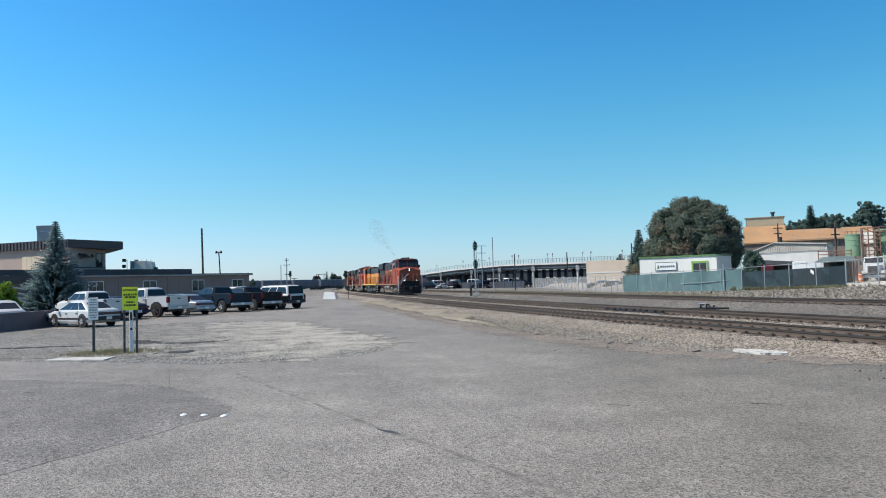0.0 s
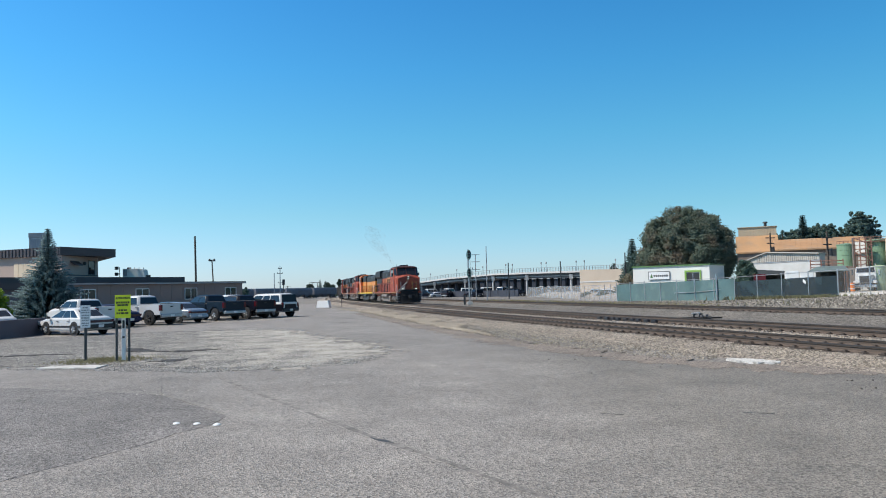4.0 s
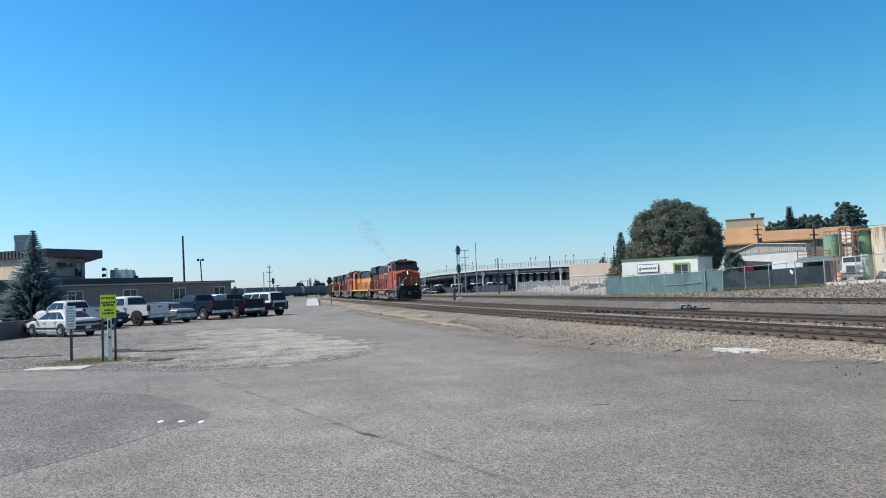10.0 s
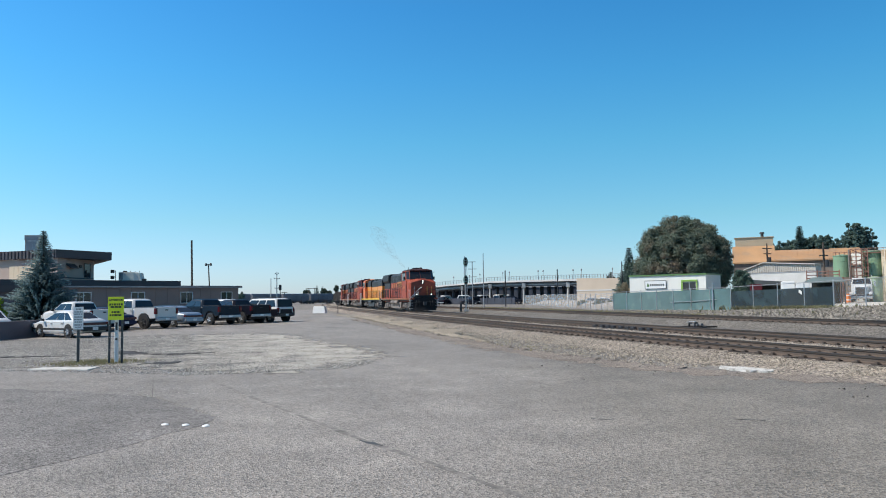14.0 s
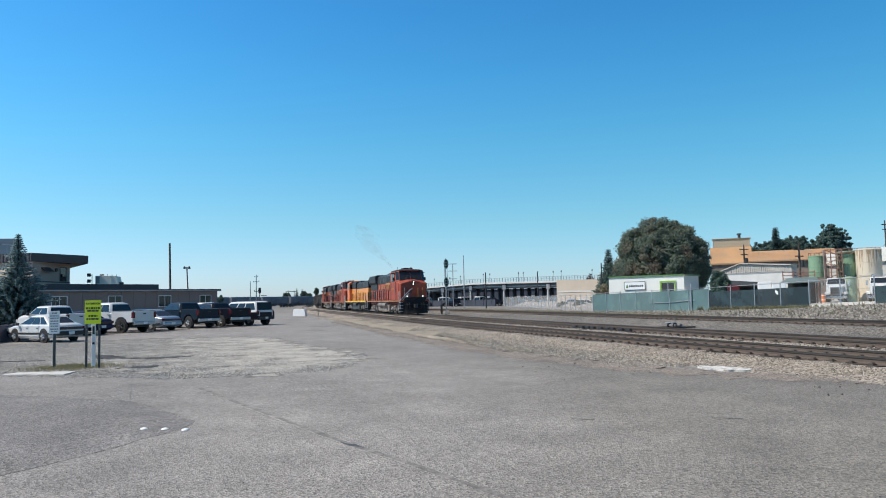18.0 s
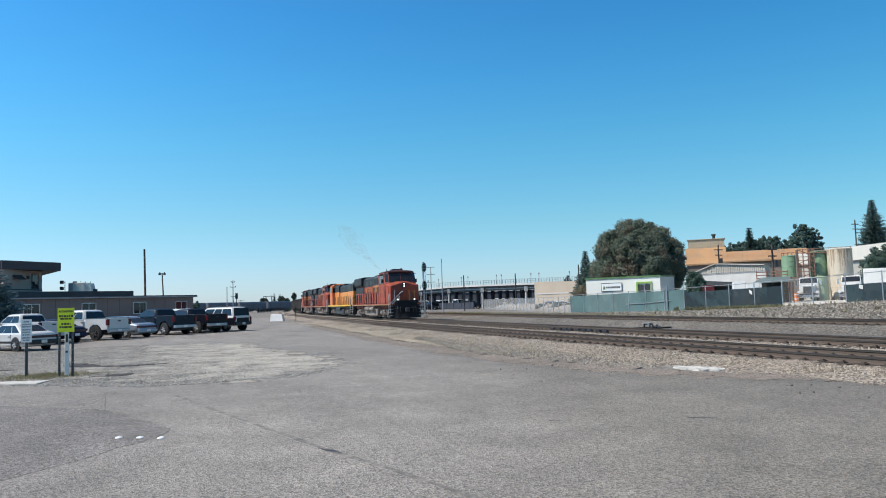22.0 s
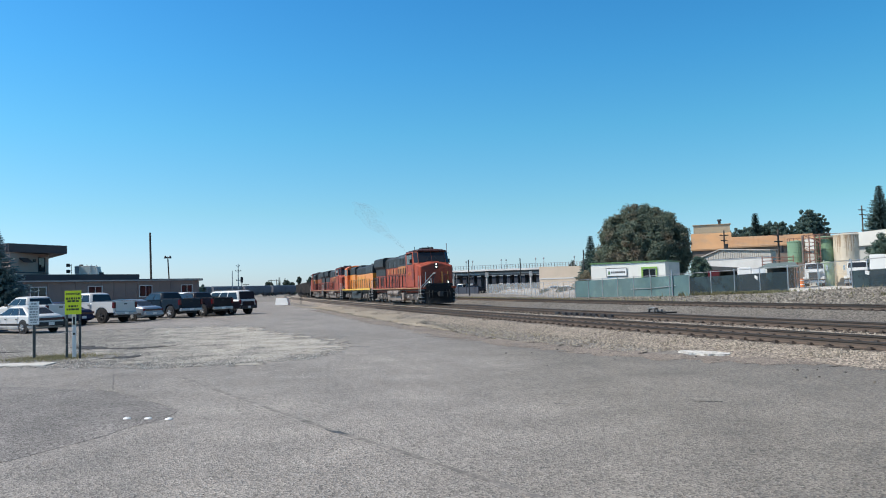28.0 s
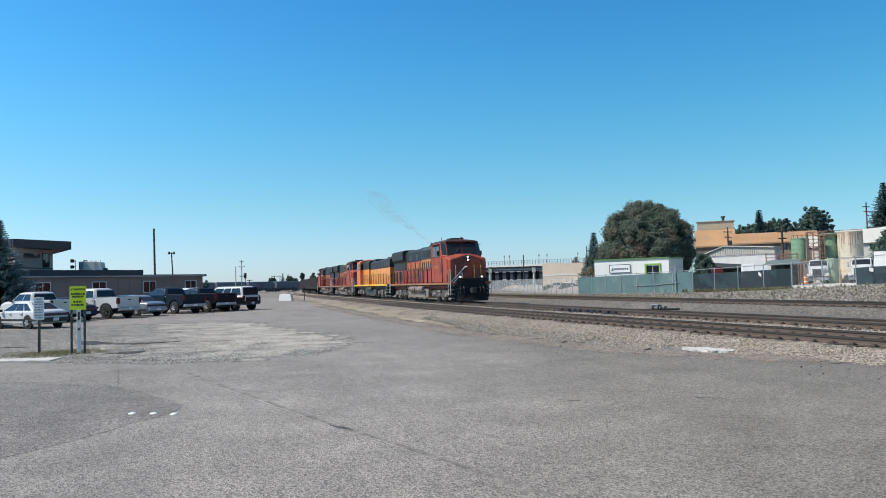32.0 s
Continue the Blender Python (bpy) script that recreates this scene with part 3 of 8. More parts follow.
def bogie(parent, x):
    b = part("truck", Shape().box(x - 2.55, x + 2.55, -0.75, 0.75, 0.55, 0.85), TRUCKGREY, parent)
    for side in (-1, 1):
        y0, y1 = (side * 1.02, side * 1.16)
        prof = [(x - 2.7, 0.62), (x - 2.2, 0.5), (x - 1.5, 0.5), (x - 1.2, 0.36), (x - 0.55, 0.36), (x - 0.35, 0.5), (x + 0.35, 0.5), (x + 0.55, 0.36), (x + 1.2, 0.36), (x + 1.5, 0.5), (x + 2.2, 0.5), (x + 2.7, 0.62), (x + 2.7, 0.82), (x + 1.4, 0.95), (x - 1.4, 0.95), (x - 2.7, 0.82)]
        part("brake_cylinder", Shape().cyl((x - 0.5, side * 1.2, 0.78), (x + 0.3, side * 1.2, 0.78), 0.1, n=10), TANKGREY, b)
        part("side_frame", Shape().prism(prof, min(y0, y1), max(y0, y1)), TRUCKGREY, b)
        for k in (-1.85, 0, 1.85):
            s = Shape().box(x + k - 0.2, x + k + 0.2, side * 1.16 - 0.02, side * 1.16 + 0.12, 0.38, 0.72)
            s.cyl((x + k, side * 1.14, 0.53), (x + k, side * 1.3, 0.53), 0.13)
            part("axle_box", s, AXLEGREY, b, bevel=0.02)
        for k in (-0.9, 0.9):
            s = Shape().cyl((x + k, side * 1.1, 0.55), (x + k, side * 1.1, 0.98), 0.1, n=10)
            part("spring", s, TRUCKGREY, b)
    for k in (-1.85, 0, 1.85):
        s = Shape()
        for side in (-1, 1):
            s.cyl((0, side * 0.69, 0), (0, side * 0.82, 0), 0.53, 0.51, 24)
            for a in range(5):
                c, d = math.cos(a * 1.2566), math.sin(a * 1.2566)
                s.cyl((c * 0.3, side * 0.8, d * 0.3), (c * 0.3, side * 0.845, d * 0.3), 0.06, n=8)
        s.cyl((0, -0.8, 0), (0, 0.8, 0), 0.1, n=10)
        w = part("wheelset", s, WHEELSTEEL, b)
        w.location = (x + k, 0, 0.53)
        WHEELS.append((w, x + k))


def bars_of(parent, x0, x1, y, z0, z1, material, marks, name="lettering"):
    """Thin painted strokes in place of lettering on a side."""
    w = (x1 - x0) / marks
    for i in range(marks):
        a = x0 + i * w
        part(name, Shape().box(a, a + w * 0.7, y - 0.005, y + 0.005, z0, z1), material, parent)


def ends_and_deck(e, sill, stripe, rail_mat):
    """What both kinds of engine share: frame, pilots, steps, side rails, trucks."""
    fr = Shape().box(-10.7, 10.6, -1.5, 1.5, 1.3, 1.48)
    fr.box(-10.4, 10.2, -1.1, 1.1, 1.0, 1.3)
    part("frame", fr, sill, e, bevel=0.02)
    for side in (-1, 1):
        part("sill_stripe", Shape().box(-10.6, 10.5, side * 1.508 - 0.008, side * 1.508 + 0.008, 1.33, 1.41), stripe, e)
        part("pipe_run", Shape().cyl((-9.8, side * 1.36, 1.2), (9.6, side * 1.36, 1.2), 0.045, n=6), DARKMETAL, e)
        for sx in (-1, 1):
            part("drip_pipe", Shape().cyl((sx * 4.2, side * 1.3, 1.25), (sx * 4.2, side * 1.3, 0.6), 0.05, n=6), TRUCKGREY, e)
    prof = ((0.1, 0.34, 0.1), (0.3, 0.26, 0.08), (0.55, 0.2, 0.07), (0.85, 0.17, 0.06))
    rings = []
    for z, a, b in prof:
        rings.append([(10.25, -1.42, z), (10.42 + b, -1.3, z), (10.58 + a * 0.8, -0.9, z), (10.62 + a, -0.4, z), (10.66 + a, 0, z), (10.62 + a, 0.4, z), (10.58 + a * 0.8, 0.9, z), (10.42 + b, 1.3, z), (10.25, 1.42, z)])
    part("plow", Shape().loft(rings), PILOTBLACK, e)
    for sx in (-1, 1):
        outline = ((10.1, 1.44), (10.36, 1.36), (10.58, 1.14), (10.71, 0.8), (10.75, 0.4))
        curve = [(sx * a, -b) for a, b in outline] + [(sx * a, b) for a, b in reversed(outline)]
        part("pilot", Shape().loft([[(a - sx * back, b * w, z) for a, b in curve] for z, w, back in ((0.42, 0.9, 0.1), (0.62, 0.97, 0.02), (0.95, 1.0, 0.0), (1.5, 1.0, 0.0))]), PILOTBLACK, e)
        part("coupler", Shape().box(*sorted((sx * 10.7, sx * 11.25)), -0.16, 0.16, 0.72, 1.0).box(*sorted((sx * 11.2, sx * 11.5)), -0.2, 0.12, 0.66, 1.06), DARKMETAL, e, bevel=0.03)
        for y in (-0.85, -0.6, 0.6, 0.85):
            hose = Shape().cyl((sx * 10.72, y, 1.2), (sx * 10.95, y * 1.02, 1.0), 0.03, n=6).cyl((sx * 10.95, y * 1.02, 1.0), (sx * 10.98, y * 1.04, 0.62), 0.03, n=6)
            part("air_hose", hose, ENGBLACK, e)
        for side in (-1, 1):
            for k in range(4):
                part("step", Shape().box(*sorted((sx * 10.05, sx * 10.62)), *sorted((side * 1.22, side * 1.53)), 0.3 + k * 0.3, 0.34 + k * 0.3), GREYMETAL, e)
            part("stair_stringer", Shape().box(*sorted((sx * 10.02, sx * 10.05)), *sorted((side * 1.22, side * 1.54)), 0.28, 1.32), ENGBLACK, e)
            part("stair_well", Shape().box(*sorted((sx * 9.98, sx * 10.6)), *sorted((side * 1.1, side * 1.2)), 0.35, 1.3), PILOTBLACK, e)
            for q in (10.08, 10.66):
                hr = Shape().cyl((sx * q, side * 1.53, 0.55), (sx * q, side * 1.53, 2.4), 0.022, n=6)
                part("stair_rail", hr, rail_mat, e)
            part("uncoupling_lever", Shape().cyl((sx * 10.78, side * 0.25, 1.05), (sx * 10.78, side * 1.4, 0.95), 0.02, n=5), DARKMETAL, e)
        rl = Shape()
        for y in (-1.35, -0.45, 0.45, 1.35):
            rl.cyl((sx * 10.66, y, 1.5), (sx * 10.66, y, 2.5 if abs(y) < 1 else 2.3), 0.022, n=6)
        rl.cyl((sx * 10.66, -1.35, 2.3), (sx * 10.66, -0.45, 2.5), 0.02, n=6).cyl((sx * 10.66, 0.45, 2.5), (sx * 10.66, 1.35, 2.3), 0.02, n=6)
        part("end_rail", rl, DARKMETAL, e)
    for x in (-6.7, 6.7):
        bogie(e, x)


def side_rails(e, x0, x1, y, step, material):
    n = max(2, round((x1 - x0) / step))
    for i in range(n + 1):
        x = x0 + (x1 - x0) * i / n
        part("stanchion", Shape().box(x - 0.065, x + 0.065, y - 0.03, y + 0.03, 1.48, 2.6), material, e)
    for z in (2.54,):
        part("handrail", Shape().cyl((x0, y, z), (x1, y, z), 0.02, n=6), material, e)


def engine(label, lit):
    """A wide-nosed six-axle diesel engine, front towards +x, rail head at z 0."""
    e = thing("locomotive", label, "locomotive", group="locomotives of the train")
    ends_and_deck(e, ORANGE, DULLSTRIPE, PALERAIL)
    # nose: upright front with a peaked top that slopes up to the windshield
    rings = []
    for x, hw, sh, pk in ((7.6, 1.48, 3.42, 3.62), (8.75, 1.48, 3.36, 3.6), (9.7, 1.44, 3.24, 3.54), (9.98, 1.32, 3.12, 3.4)):
        rings.append([(x, -hw, 1.48), (x, -hw, sh), (x, -0.42, pk), (x, 0.42, pk), (x, hw, sh), (x, hw, 1.48)])
    nose = part("nose", Shape().loft(rings), ORANGE, e, bevel=0.05)
    part("nose_door", Shape().box(9.94, 10.005, 0.35, 1.0, 1.55, 2.95), ORANGE, nose, bevel=0.015)
    part("nose_panel", Shape().box(9.94, 9.995, -1.0, 0.2, 1.6, 2.75), ORANGE, nose, bevel=0.015)
    part("nose_emblem", Shape().cyl((9.96, -0.35, 2.3), (10.008, -0.35, 2.3), 0.2, n=16), NOSEDARK, nose)
    for y in (0.45, 0.95, -0.95):
        part("grab_bar", Shape().cyl((10.1, y, 1.75), (10.1, y, 2.7), 0.03, n=6).cyl((9.98, y, 1.75), (10.1, y, 1.75), 0.018, n=5).cyl((9.98, y, 2.7), (10.1, y, 2.7), 0.018, n=5), BRASSY if y > 0 else GREYMETAL, nose)
    # cab with raked windshield under a rounded roof
    rings = []
    for z, x0, x1, hw in ((1.48, 5.6, 8.7, 1.53), (3.45, 5.6, 8.85, 1.53), (4.48, 5.6, 8.34, 1.5), (4.57, 5.6, 8.4, 1.44), (4.66, 5.66, 8.25, 1.2), (4.72, 5.75, 8.0, 0.85), (4.745, 5.9, 7.8, 0.4)):
        rings.append([(x0, -hw, z), (x1 - 0.3, -hw, z), (x1, -hw + 0.34, z), (x1, hw - 0.34, z), (x1 - 0.3, hw, z), (x0, hw, z)])
    cab = part("cab", Shape().loft(rings[:3]), ORANGE, e, bevel=0.03)
    part("cab_roof", Shape().loft([[(x, y, z + 0.003) for x, y, z in ring] for ring in rings[2:]]), SOOTRED, cab, bevel=0.03)
    f = [(8.85, -1.19, 3.45), (8.85, 1.19, 3.45), (8.34, 1.16, 4.48), (8.34, -1.16, 4.48)]
    for u0, u1 in ((0.01, 0.493), (0.507, 0.99)):
        part("windshield", Shape().panel(f, u0, u1, 0.08, 0.96), GLASS, cab, bevel=0.01)
    for side in (-1, 1):
        q = [(8.55, side * 1.53, 3.45), (8.85, side * 1.19, 3.45), (8.34, side * 1.16, 4.48), (8.04, side * 1.5, 4.48)]
        if side > 0:
            q = [q[1], q[0], q[3], q[2]]
        part("corner_window", Shape().panel(q, 0.06, 0.94, 0.08, 0.96), GLASS, cab)
        part("wiper", Shape().cyl((8.86, side * 0.6, 3.55), (8.62, side * 0.25, 4.05), 0.015, n=5), ENGBLACK, cab)
        part("window_frame", Shape().box(6.0, 7.95, side * 1.528 - 0.012, side * 1.528 + 0.012, 3.4, 4.3), ENGBLACK, cab)
        for x0, x1 in ((6.08, 6.93), (7.03, 7.88)):
            part("side_window", Shape().box(x0, x1, side * 1.53 - 0.02, side * 1.53 + 0.02, 3.46, 4.24), GLASS, cab, bevel=0.01)
        part("mirror", Shape().box(8.0, 8.05, side * 1.66 - 0.1, side * 1.66 + 0.1, 3.5, 3.85), ENGBLACK, cab)
        part("sun_visor", Shape().prism([(5.95, 4.34), (8.0, 4.34), (8.0, 4.37), (5.95, 4.37)], min(side * 1.5, side * 1.7), max(side * 1.5, side * 1.7)), ENGBLACK, cab)
        part("cab_door", Shape().box(5.68, 6.3, side * 1.53 - 0.014, side * 1.53 + 0.014, 1.52, 3.3), ORANGE, cab)
        part("nose_side_panel", Shape().box(8.56, 9.66, side * 1.475 - 0.012, side * 1.475 + 0.012, 1.5, 3.2), ORANGE, nose)
        part("cab_side_panel", Shape().box(6.34, 8.45, side * 1.53 - 0.012, side * 1.53 + 0.012, 1.5, 3.38), ORANGE, cab)
        part("window_pillar_panel", Shape().box(5.62, 5.99, side * 1.53 - 0.012, side * 1.53 + 0.012, 3.38, 4.36), ORANGE, cab)
    part("roof_lip", Shape().box(8.22, 8.5, -1.18, 1.18, 4.49, 4.54), SOOTRED, cab, bevel=0.02)
    part("roof_cooler", Shape().box(6.3, 7.4, -0.5, 0.5, 4.68, 4.88), ENGBLACK, cab, bevel=0.05)
    part("antenna_dome", Shape().lathe([(0.2, 4.68), (0.18, 4.82), (0.08, 4.9)], 7.75, 0.25, 10), ENGBLACK, cab)
    part("antenna", Shape().cyl((6.0, -0.8, 4.6), (6.0, -0.8, 5.0), 0.02, n=5), ENGBLACK, cab)
    for y in (-0.25, 0.0, 0.22):
        part("horn", Shape().cyl((5.2, y, 4.52), (5.7, y, 4.6), 0.04, 0.11, 8), DARKMETAL, e)
    # hood: orange below, dull amber band, sooty top
    for x0, x1, hw, zt in ((1.9, 5.6, 1.4, 4.42), (-5.4, 1.9, 0.98, 4.48), (-10.35, -5.4, 1.06, 4.3)):
        part("hood_side", Shape().box(x0, x1 - 0.01, -hw, hw, 1.48, 2.72), HOODSHADE if hw < 1.0 else ORANGE, e, bevel=0.02)
        part("hood_band", Shape().box(x0 + 0.02, x1 - 0.03, -hw + 0.01, hw - 0.01, 2.724, 3.4), DULLAMBER if hw > 1.3 else ORANGE if hw < 1.0 else ENGBLACK, e, bevel=0.02)
        up = Shape().prism([(-hw, 3.404), (hw, 3.404), (hw, zt - 0.22), (hw - 0.25, zt), (-hw + 0.25, zt), (-hw, zt - 0.22)], x0, x1 - 0.01, "x")
        part("hood_top", up, ENGBLACK if hw < 1.3 else SLATE, e, bevel=0.02)
    for side in (-1, 1):
        for i in range(8):
            x = -5.32 + i * 0.9
            part("hood_door", Shape().box(x, x + 0.8, side * 0.99 - 0.02, side * 0.99 + 0.02, 1.58, 2.66), ORANGE, e, bevel=0.012)
            part("door_latch", Shape().box(x + 0.66, x + 0.72, side * 1.01 - 0.015, side * 1.01 + 0.015, 1.9, 2.3), ENGBLACK, e)
        for i in range(4):
            part("equipment_door", Shape().box(1.98 + i * 0.9, 2.8 + i * 0.9, side * 1.41 - 0.018, side * 1.41 + 0.018, 1.56, 2.66), ORANGE, e, bevel=0.01)
        for i in range(4):
            part("radiator_screen", Shape().box(-10.2 + i * 1.18, -9.15 + i * 1.18, side * 1.07 - 0.015, side * 1.07 + 0.015, 1.7, 2.6), SCREEN if i % 2 == 0 else ORANGE, e)
        for i in range(5):
            part("louvre_slot", Shape().box(2.15 + i * 0.66, 2.33 + i * 0.66, side * 1.412 - 0.012, side * 1.412 + 0.012, 1.95, 3.2), ENGBLACK, e)
        for i in range(7):
            part("door_gap", Shape().box(-4.54 + i * 0.9, -4.44 + i * 0.9, side * 1.0 - 0.012, side * 1.0 + 0.012, 1.55, 3.3), ENGBLACK, e)
        for x in (5.66, 6.33, 8.5):
            part("panel_seam", Shape().box(x - 0.025, x + 0.025, side * 1.545 - 0.006, side * 1.545 + 0.006, 1.5, 3.36), ENGBLACK, cab)
        for i in range(3):
            part("intake_grille", Shape().box(2.3 + i * 1.05, 3.2 + i * 1.05, side * 1.405 - 0.015, side * 1.405 + 0.015, 3.55, 4.12), ENGBLACK, e)
        for i in range(6):
            part("upper_screen", Shape().box(-5.2 + i * 1.15, -4.2 + i * 1.15, side * 0.985 - 0.015, side * 0.985 + 0.015, 3.5, 4.0), SLATE if i % 2 else ENGBLACK, e)
        side_rails(e, -9.9, 5.3, side * 1.47, 1.38, ENGBLACK)
        bars_of(e, -4.6, 1.4, side * 1.0, 2.8, 3.3, FADED, 4)
        bars_of(e, 6.5, 7.6, side * 1.55, 2.5, 2.78, FADED, 4, "number_bars")
    wing = Shape().prism([(-1.06, 3.45), (1.06, 3.45), (1.28, 3.7), (1.28, 4.42), (1.1, 4.56), (-1.1, 4.56), (-1.28, 4.42), (-1.28, 3.7)], -10.3, -5.6, "x")
    part("radiator", wing, ENGBLACK, e, bevel=0.03)
    for i in range(2):
        part("radiator_fan", Shape().cyl((-9.1 + i * 2.1, 0, 4.56), (-9.1 + i * 2.1, 0, 4.64), 0.8, 0.75, 20), ENGBLACK, e)
    part("exhaust_stack", Shape().box(-2.2, -1.2, -0.35, 0.35, 4.4, 4.62), ENGBLACK, e, bevel=0.03)
    part("roof_vent", Shape().box(-0.2, 1.6, -0.55, 0.55, 4.4, 4.58), ENGBLACK, e, bevel=0.04)
    part("blower_hatch", Shape().box(2.4, 5.2, -0.9, 0.9, 4.38, 4.56), SLATE, e, bevel=0.06)
    # lamps
    for z in (3.32, 3.1):
        part("headlight", Shape().cyl((9.92, 0, z), (10.05, 0, z), 0.06, n=14), LAMPLIGHT if lit else LAMPOFF, nose, "bright lit headlight" if lit else "")
    part("headlight_housing", Shape().box(9.86, 10.02, -0.17, 0.17, 2.96, 3.46), ENGBLACK, nose, bevel=0.03)
    for y in (-0.8, 0.8):
        part("ditch_light", Shape().cyl((10.62, y, 1.84), (10.76, y, 1.84), 0.052, n=14), LAMPLIGHT if lit else LAMPOFF, e, "bright lit ditch light" if lit else "")
        part("lamp_bracket", Shape().box(10.45, 10.66, y - 0.13, y + 0.13, 1.48, 1.97), ENGBLACK, e)
    hr = Shape()
    hr.cyl((10.66, -1.5, 1.45), (10.66, -0.5, 2.5), 0.032, n=6).cyl((10.66, -0.5, 2.5), (10.66, -0.25, 2.6), 0.032, n=6).cyl((10.66, -0.25, 2.6), (10.02, -0.25, 2.6), 0.025, n=6)
    hr.cyl((10.64, -1.32, 1.42), (10.64, -0.62, 2.15), 0.028, n=6).cyl((10.64, -0.62, 2.15), (10.64, -0.62, 1.5), 0.025, n=6)
    part("front_handrail", hr, PALERAIL, e)
    part("anticlimber", Shape().loft([[(10.1, -1.3, z), (10.4, -1.26, z), (10.62, -1.0, z), (10.7, -0.6, z), (10.7, 0.6, z), (10.62, 1.0, z), (10.4, 1.26, z), (10.1, 1.3, z)] for z in (1.504, 1.74)]), PILOTBLACK, e, bevel=0.03)
    # below the deck
    part("fuel_tank", Shape().prism([(-3.5, 0.98), (-3.5, 0.42), (-3.2, 0.26), (3.2, 0.26), (3.5, 0.42), (3.5, 0.98)], -1.3, 1.3), TANKGREY, e, bevel=0.06)
    for side in (-1, 1):
        for x0 in (-2.3, 0.2):
            tank_ = part("air_reservoir", Shape().cyl((x0, side * 1.38, 0.98), (x0 + 2.2, side * 1.38, 0.98), 0.24, n=14), TANKGREY, e, bevel=0.05)
            for k in (0.5, 1.7):
                part("strap", Shape().cyl((x0 + k - 0.04, side * 1.38, 0.98), (x0 + k + 0.04, side * 1.38, 0.98), 0.25, n=14), TRUCKGREY, tank_)
        part("tank_gauge", Shape().box(2.6, 2.8, side * 1.32 - 0.03, side * 1.32 + 0.03, 0.4, 0.85), DARKMETAL, e)
    return e


def old_engine(label):
    """A narrow-hooded six-axle diesel engine with a plain cab, front towards +x."""
    e = thing("locomotive", label, "locomotive", group="locomotives of the train")
    ends_and_deck(e, ENGBLACK, YELLOW, GREYMETAL)
    for side in (-1, 1):
        part("deck_edge", Shape().box(-10.6, 10.5, side * 1.512 - 0.01, side * 1.512 + 0.01, 1.42, 1.5), YELLOW, e)
    rings = []
    for x, hw, z in ((7.6, 1.0, 3.0), (9.5, 1.0, 2.95), (9.75, 0.85, 2.75)):
        rings.append([(x, -hw, 1.48), (x, -hw, z - 0.2), (x, -hw + 0.25, z), (x, hw - 0.25, z), (x, hw, z - 0.2), (x, hw, 1.48)])
    part("nose", Shape().loft(rings), AMBER, e, bevel=0.04)
    rings = []
    for z, x0, x1, hw in ((1.48, 5.6, 7.9, 1.52), (3.3, 5.6, 7.9, 1.52), (4.22, 5.6, 7.8, 1.5), (4.45, 5.6, 7.75, 1.1), (4.56, 5.7, 7.7, 0.5)):
        rings.append([(x0, -hw, z), (x1, -hw, z), (x1, hw, z), (x0, hw, z)])
    cab = part("cab", Shape().loft(rings), CABORANGE, e, bevel=0.03)
    for side in (-1, 1):
        for x0, x1 in ((5.9, 6.7), (6.8, 7.6)):
            part("side_window", Shape().box(x0, x1, side * 1.52 - 0.02, side * 1.52 + 0.02, 3.25, 4.05), GLASS, cab, bevel=0.01)
        part("windshield", Shape().box(7.86, 7.92, *sorted((side * 0.15, side * 1.3)), 3.3, 4.05), GLASS, cab)
        part("rear_window", Shape().box(5.57, 5.62, *sorted((side * 1.06, side * 1.42)), 3.3, 4.0), GLASS, cab)
    for x0, x1, hw, zm, zt in ((1.6, 5.6, 1.12, 3.3, 4.3), (-5.8, 1.6, 0.96, 3.2, 4.15), (-10.2, -5.8, 1.1, 3.2, 4.2)):
        part("hood_side", Shape().box(x0, x1 - 0.01, -hw, hw, 1.48, zm), AMBER, e, bevel=0.02)
        up = Shape().prism([(-hw, zm + 0.004), (hw, zm + 0.004), (hw, zt - 0.22), (hw - 0.25, zt), (-hw + 0.25, zt), (-hw, zt - 0.22)], x0, x1 - 0.01, "x")
        part("hood_top", up, ENGBLACK, e, bevel=0.02)
    for side in (-1, 1):
        for i in range(8):
            x = -5.7 + i * 0.9
            part("hood_door", Shape().box(x, x + 0.8, side * 0.97 - 0.018, side * 0.97 + 0.018, 1.6, 3.1), AMBER, e, bevel=0.012)
        for i in range(4):
            part("radiator_screen", Shape().box(-10.0 + i * 1.02, -9.1 + i * 1.02, side * 1.11 - 0.015, side * 1.11 + 0.015, 3.3, 3.95), SLATE, e)
        side_rails(e, -9.9, 5.3, side * 1.47, 1.38, DULLSTRIPE)
        bars_of(e, -4.8, 1.2, side * 0.992, 2.35, 2.95, FADEDGOLD, 4)
    for i in range(3):
        part("radiator_fan", Shape().cyl((-9.3 + i * 1.3, 0, 4.18), (-9.3 + i * 1.3, 0, 4.36), 0.6, 0.55, 18), ENGBLACK, e)
    for i in range(2):
        part("brake_fan", Shape().cyl((2.4 + i * 1.3, 0, 4.28), (2.4 + i * 1.3, 0, 4.42), 0.55, 0.5, 18), ENGBLACK, e)
    part("exhaust_stack", Shape().box(-2.2, -1.4, -0.3, 0.3, 4.1, 4.35), ENGBLACK, e, bevel=0.03)
    part("filter_housing", Shape().box(-0.6, 1.4, -0.7, 0.7, 4.1, 4.4), ENGBLACK, e, bevel=0.05)
    for y in (-0.14, 0.14):
        part("headlight", Shape().cyl((7.85, y, 4.3), (7.95, y, 4.3), 0.09, n=12), LAMPOFF, e)
    part("fuel_tank", Shape().prism([(-3.3, 0.95), (-3.3, 0.45), (-3.0, 0.28), (3.0, 0.28), (3.3, 0.45), (3.3, 0.95)], -1.3, 1.3), SLATE, e, bevel=0.06)
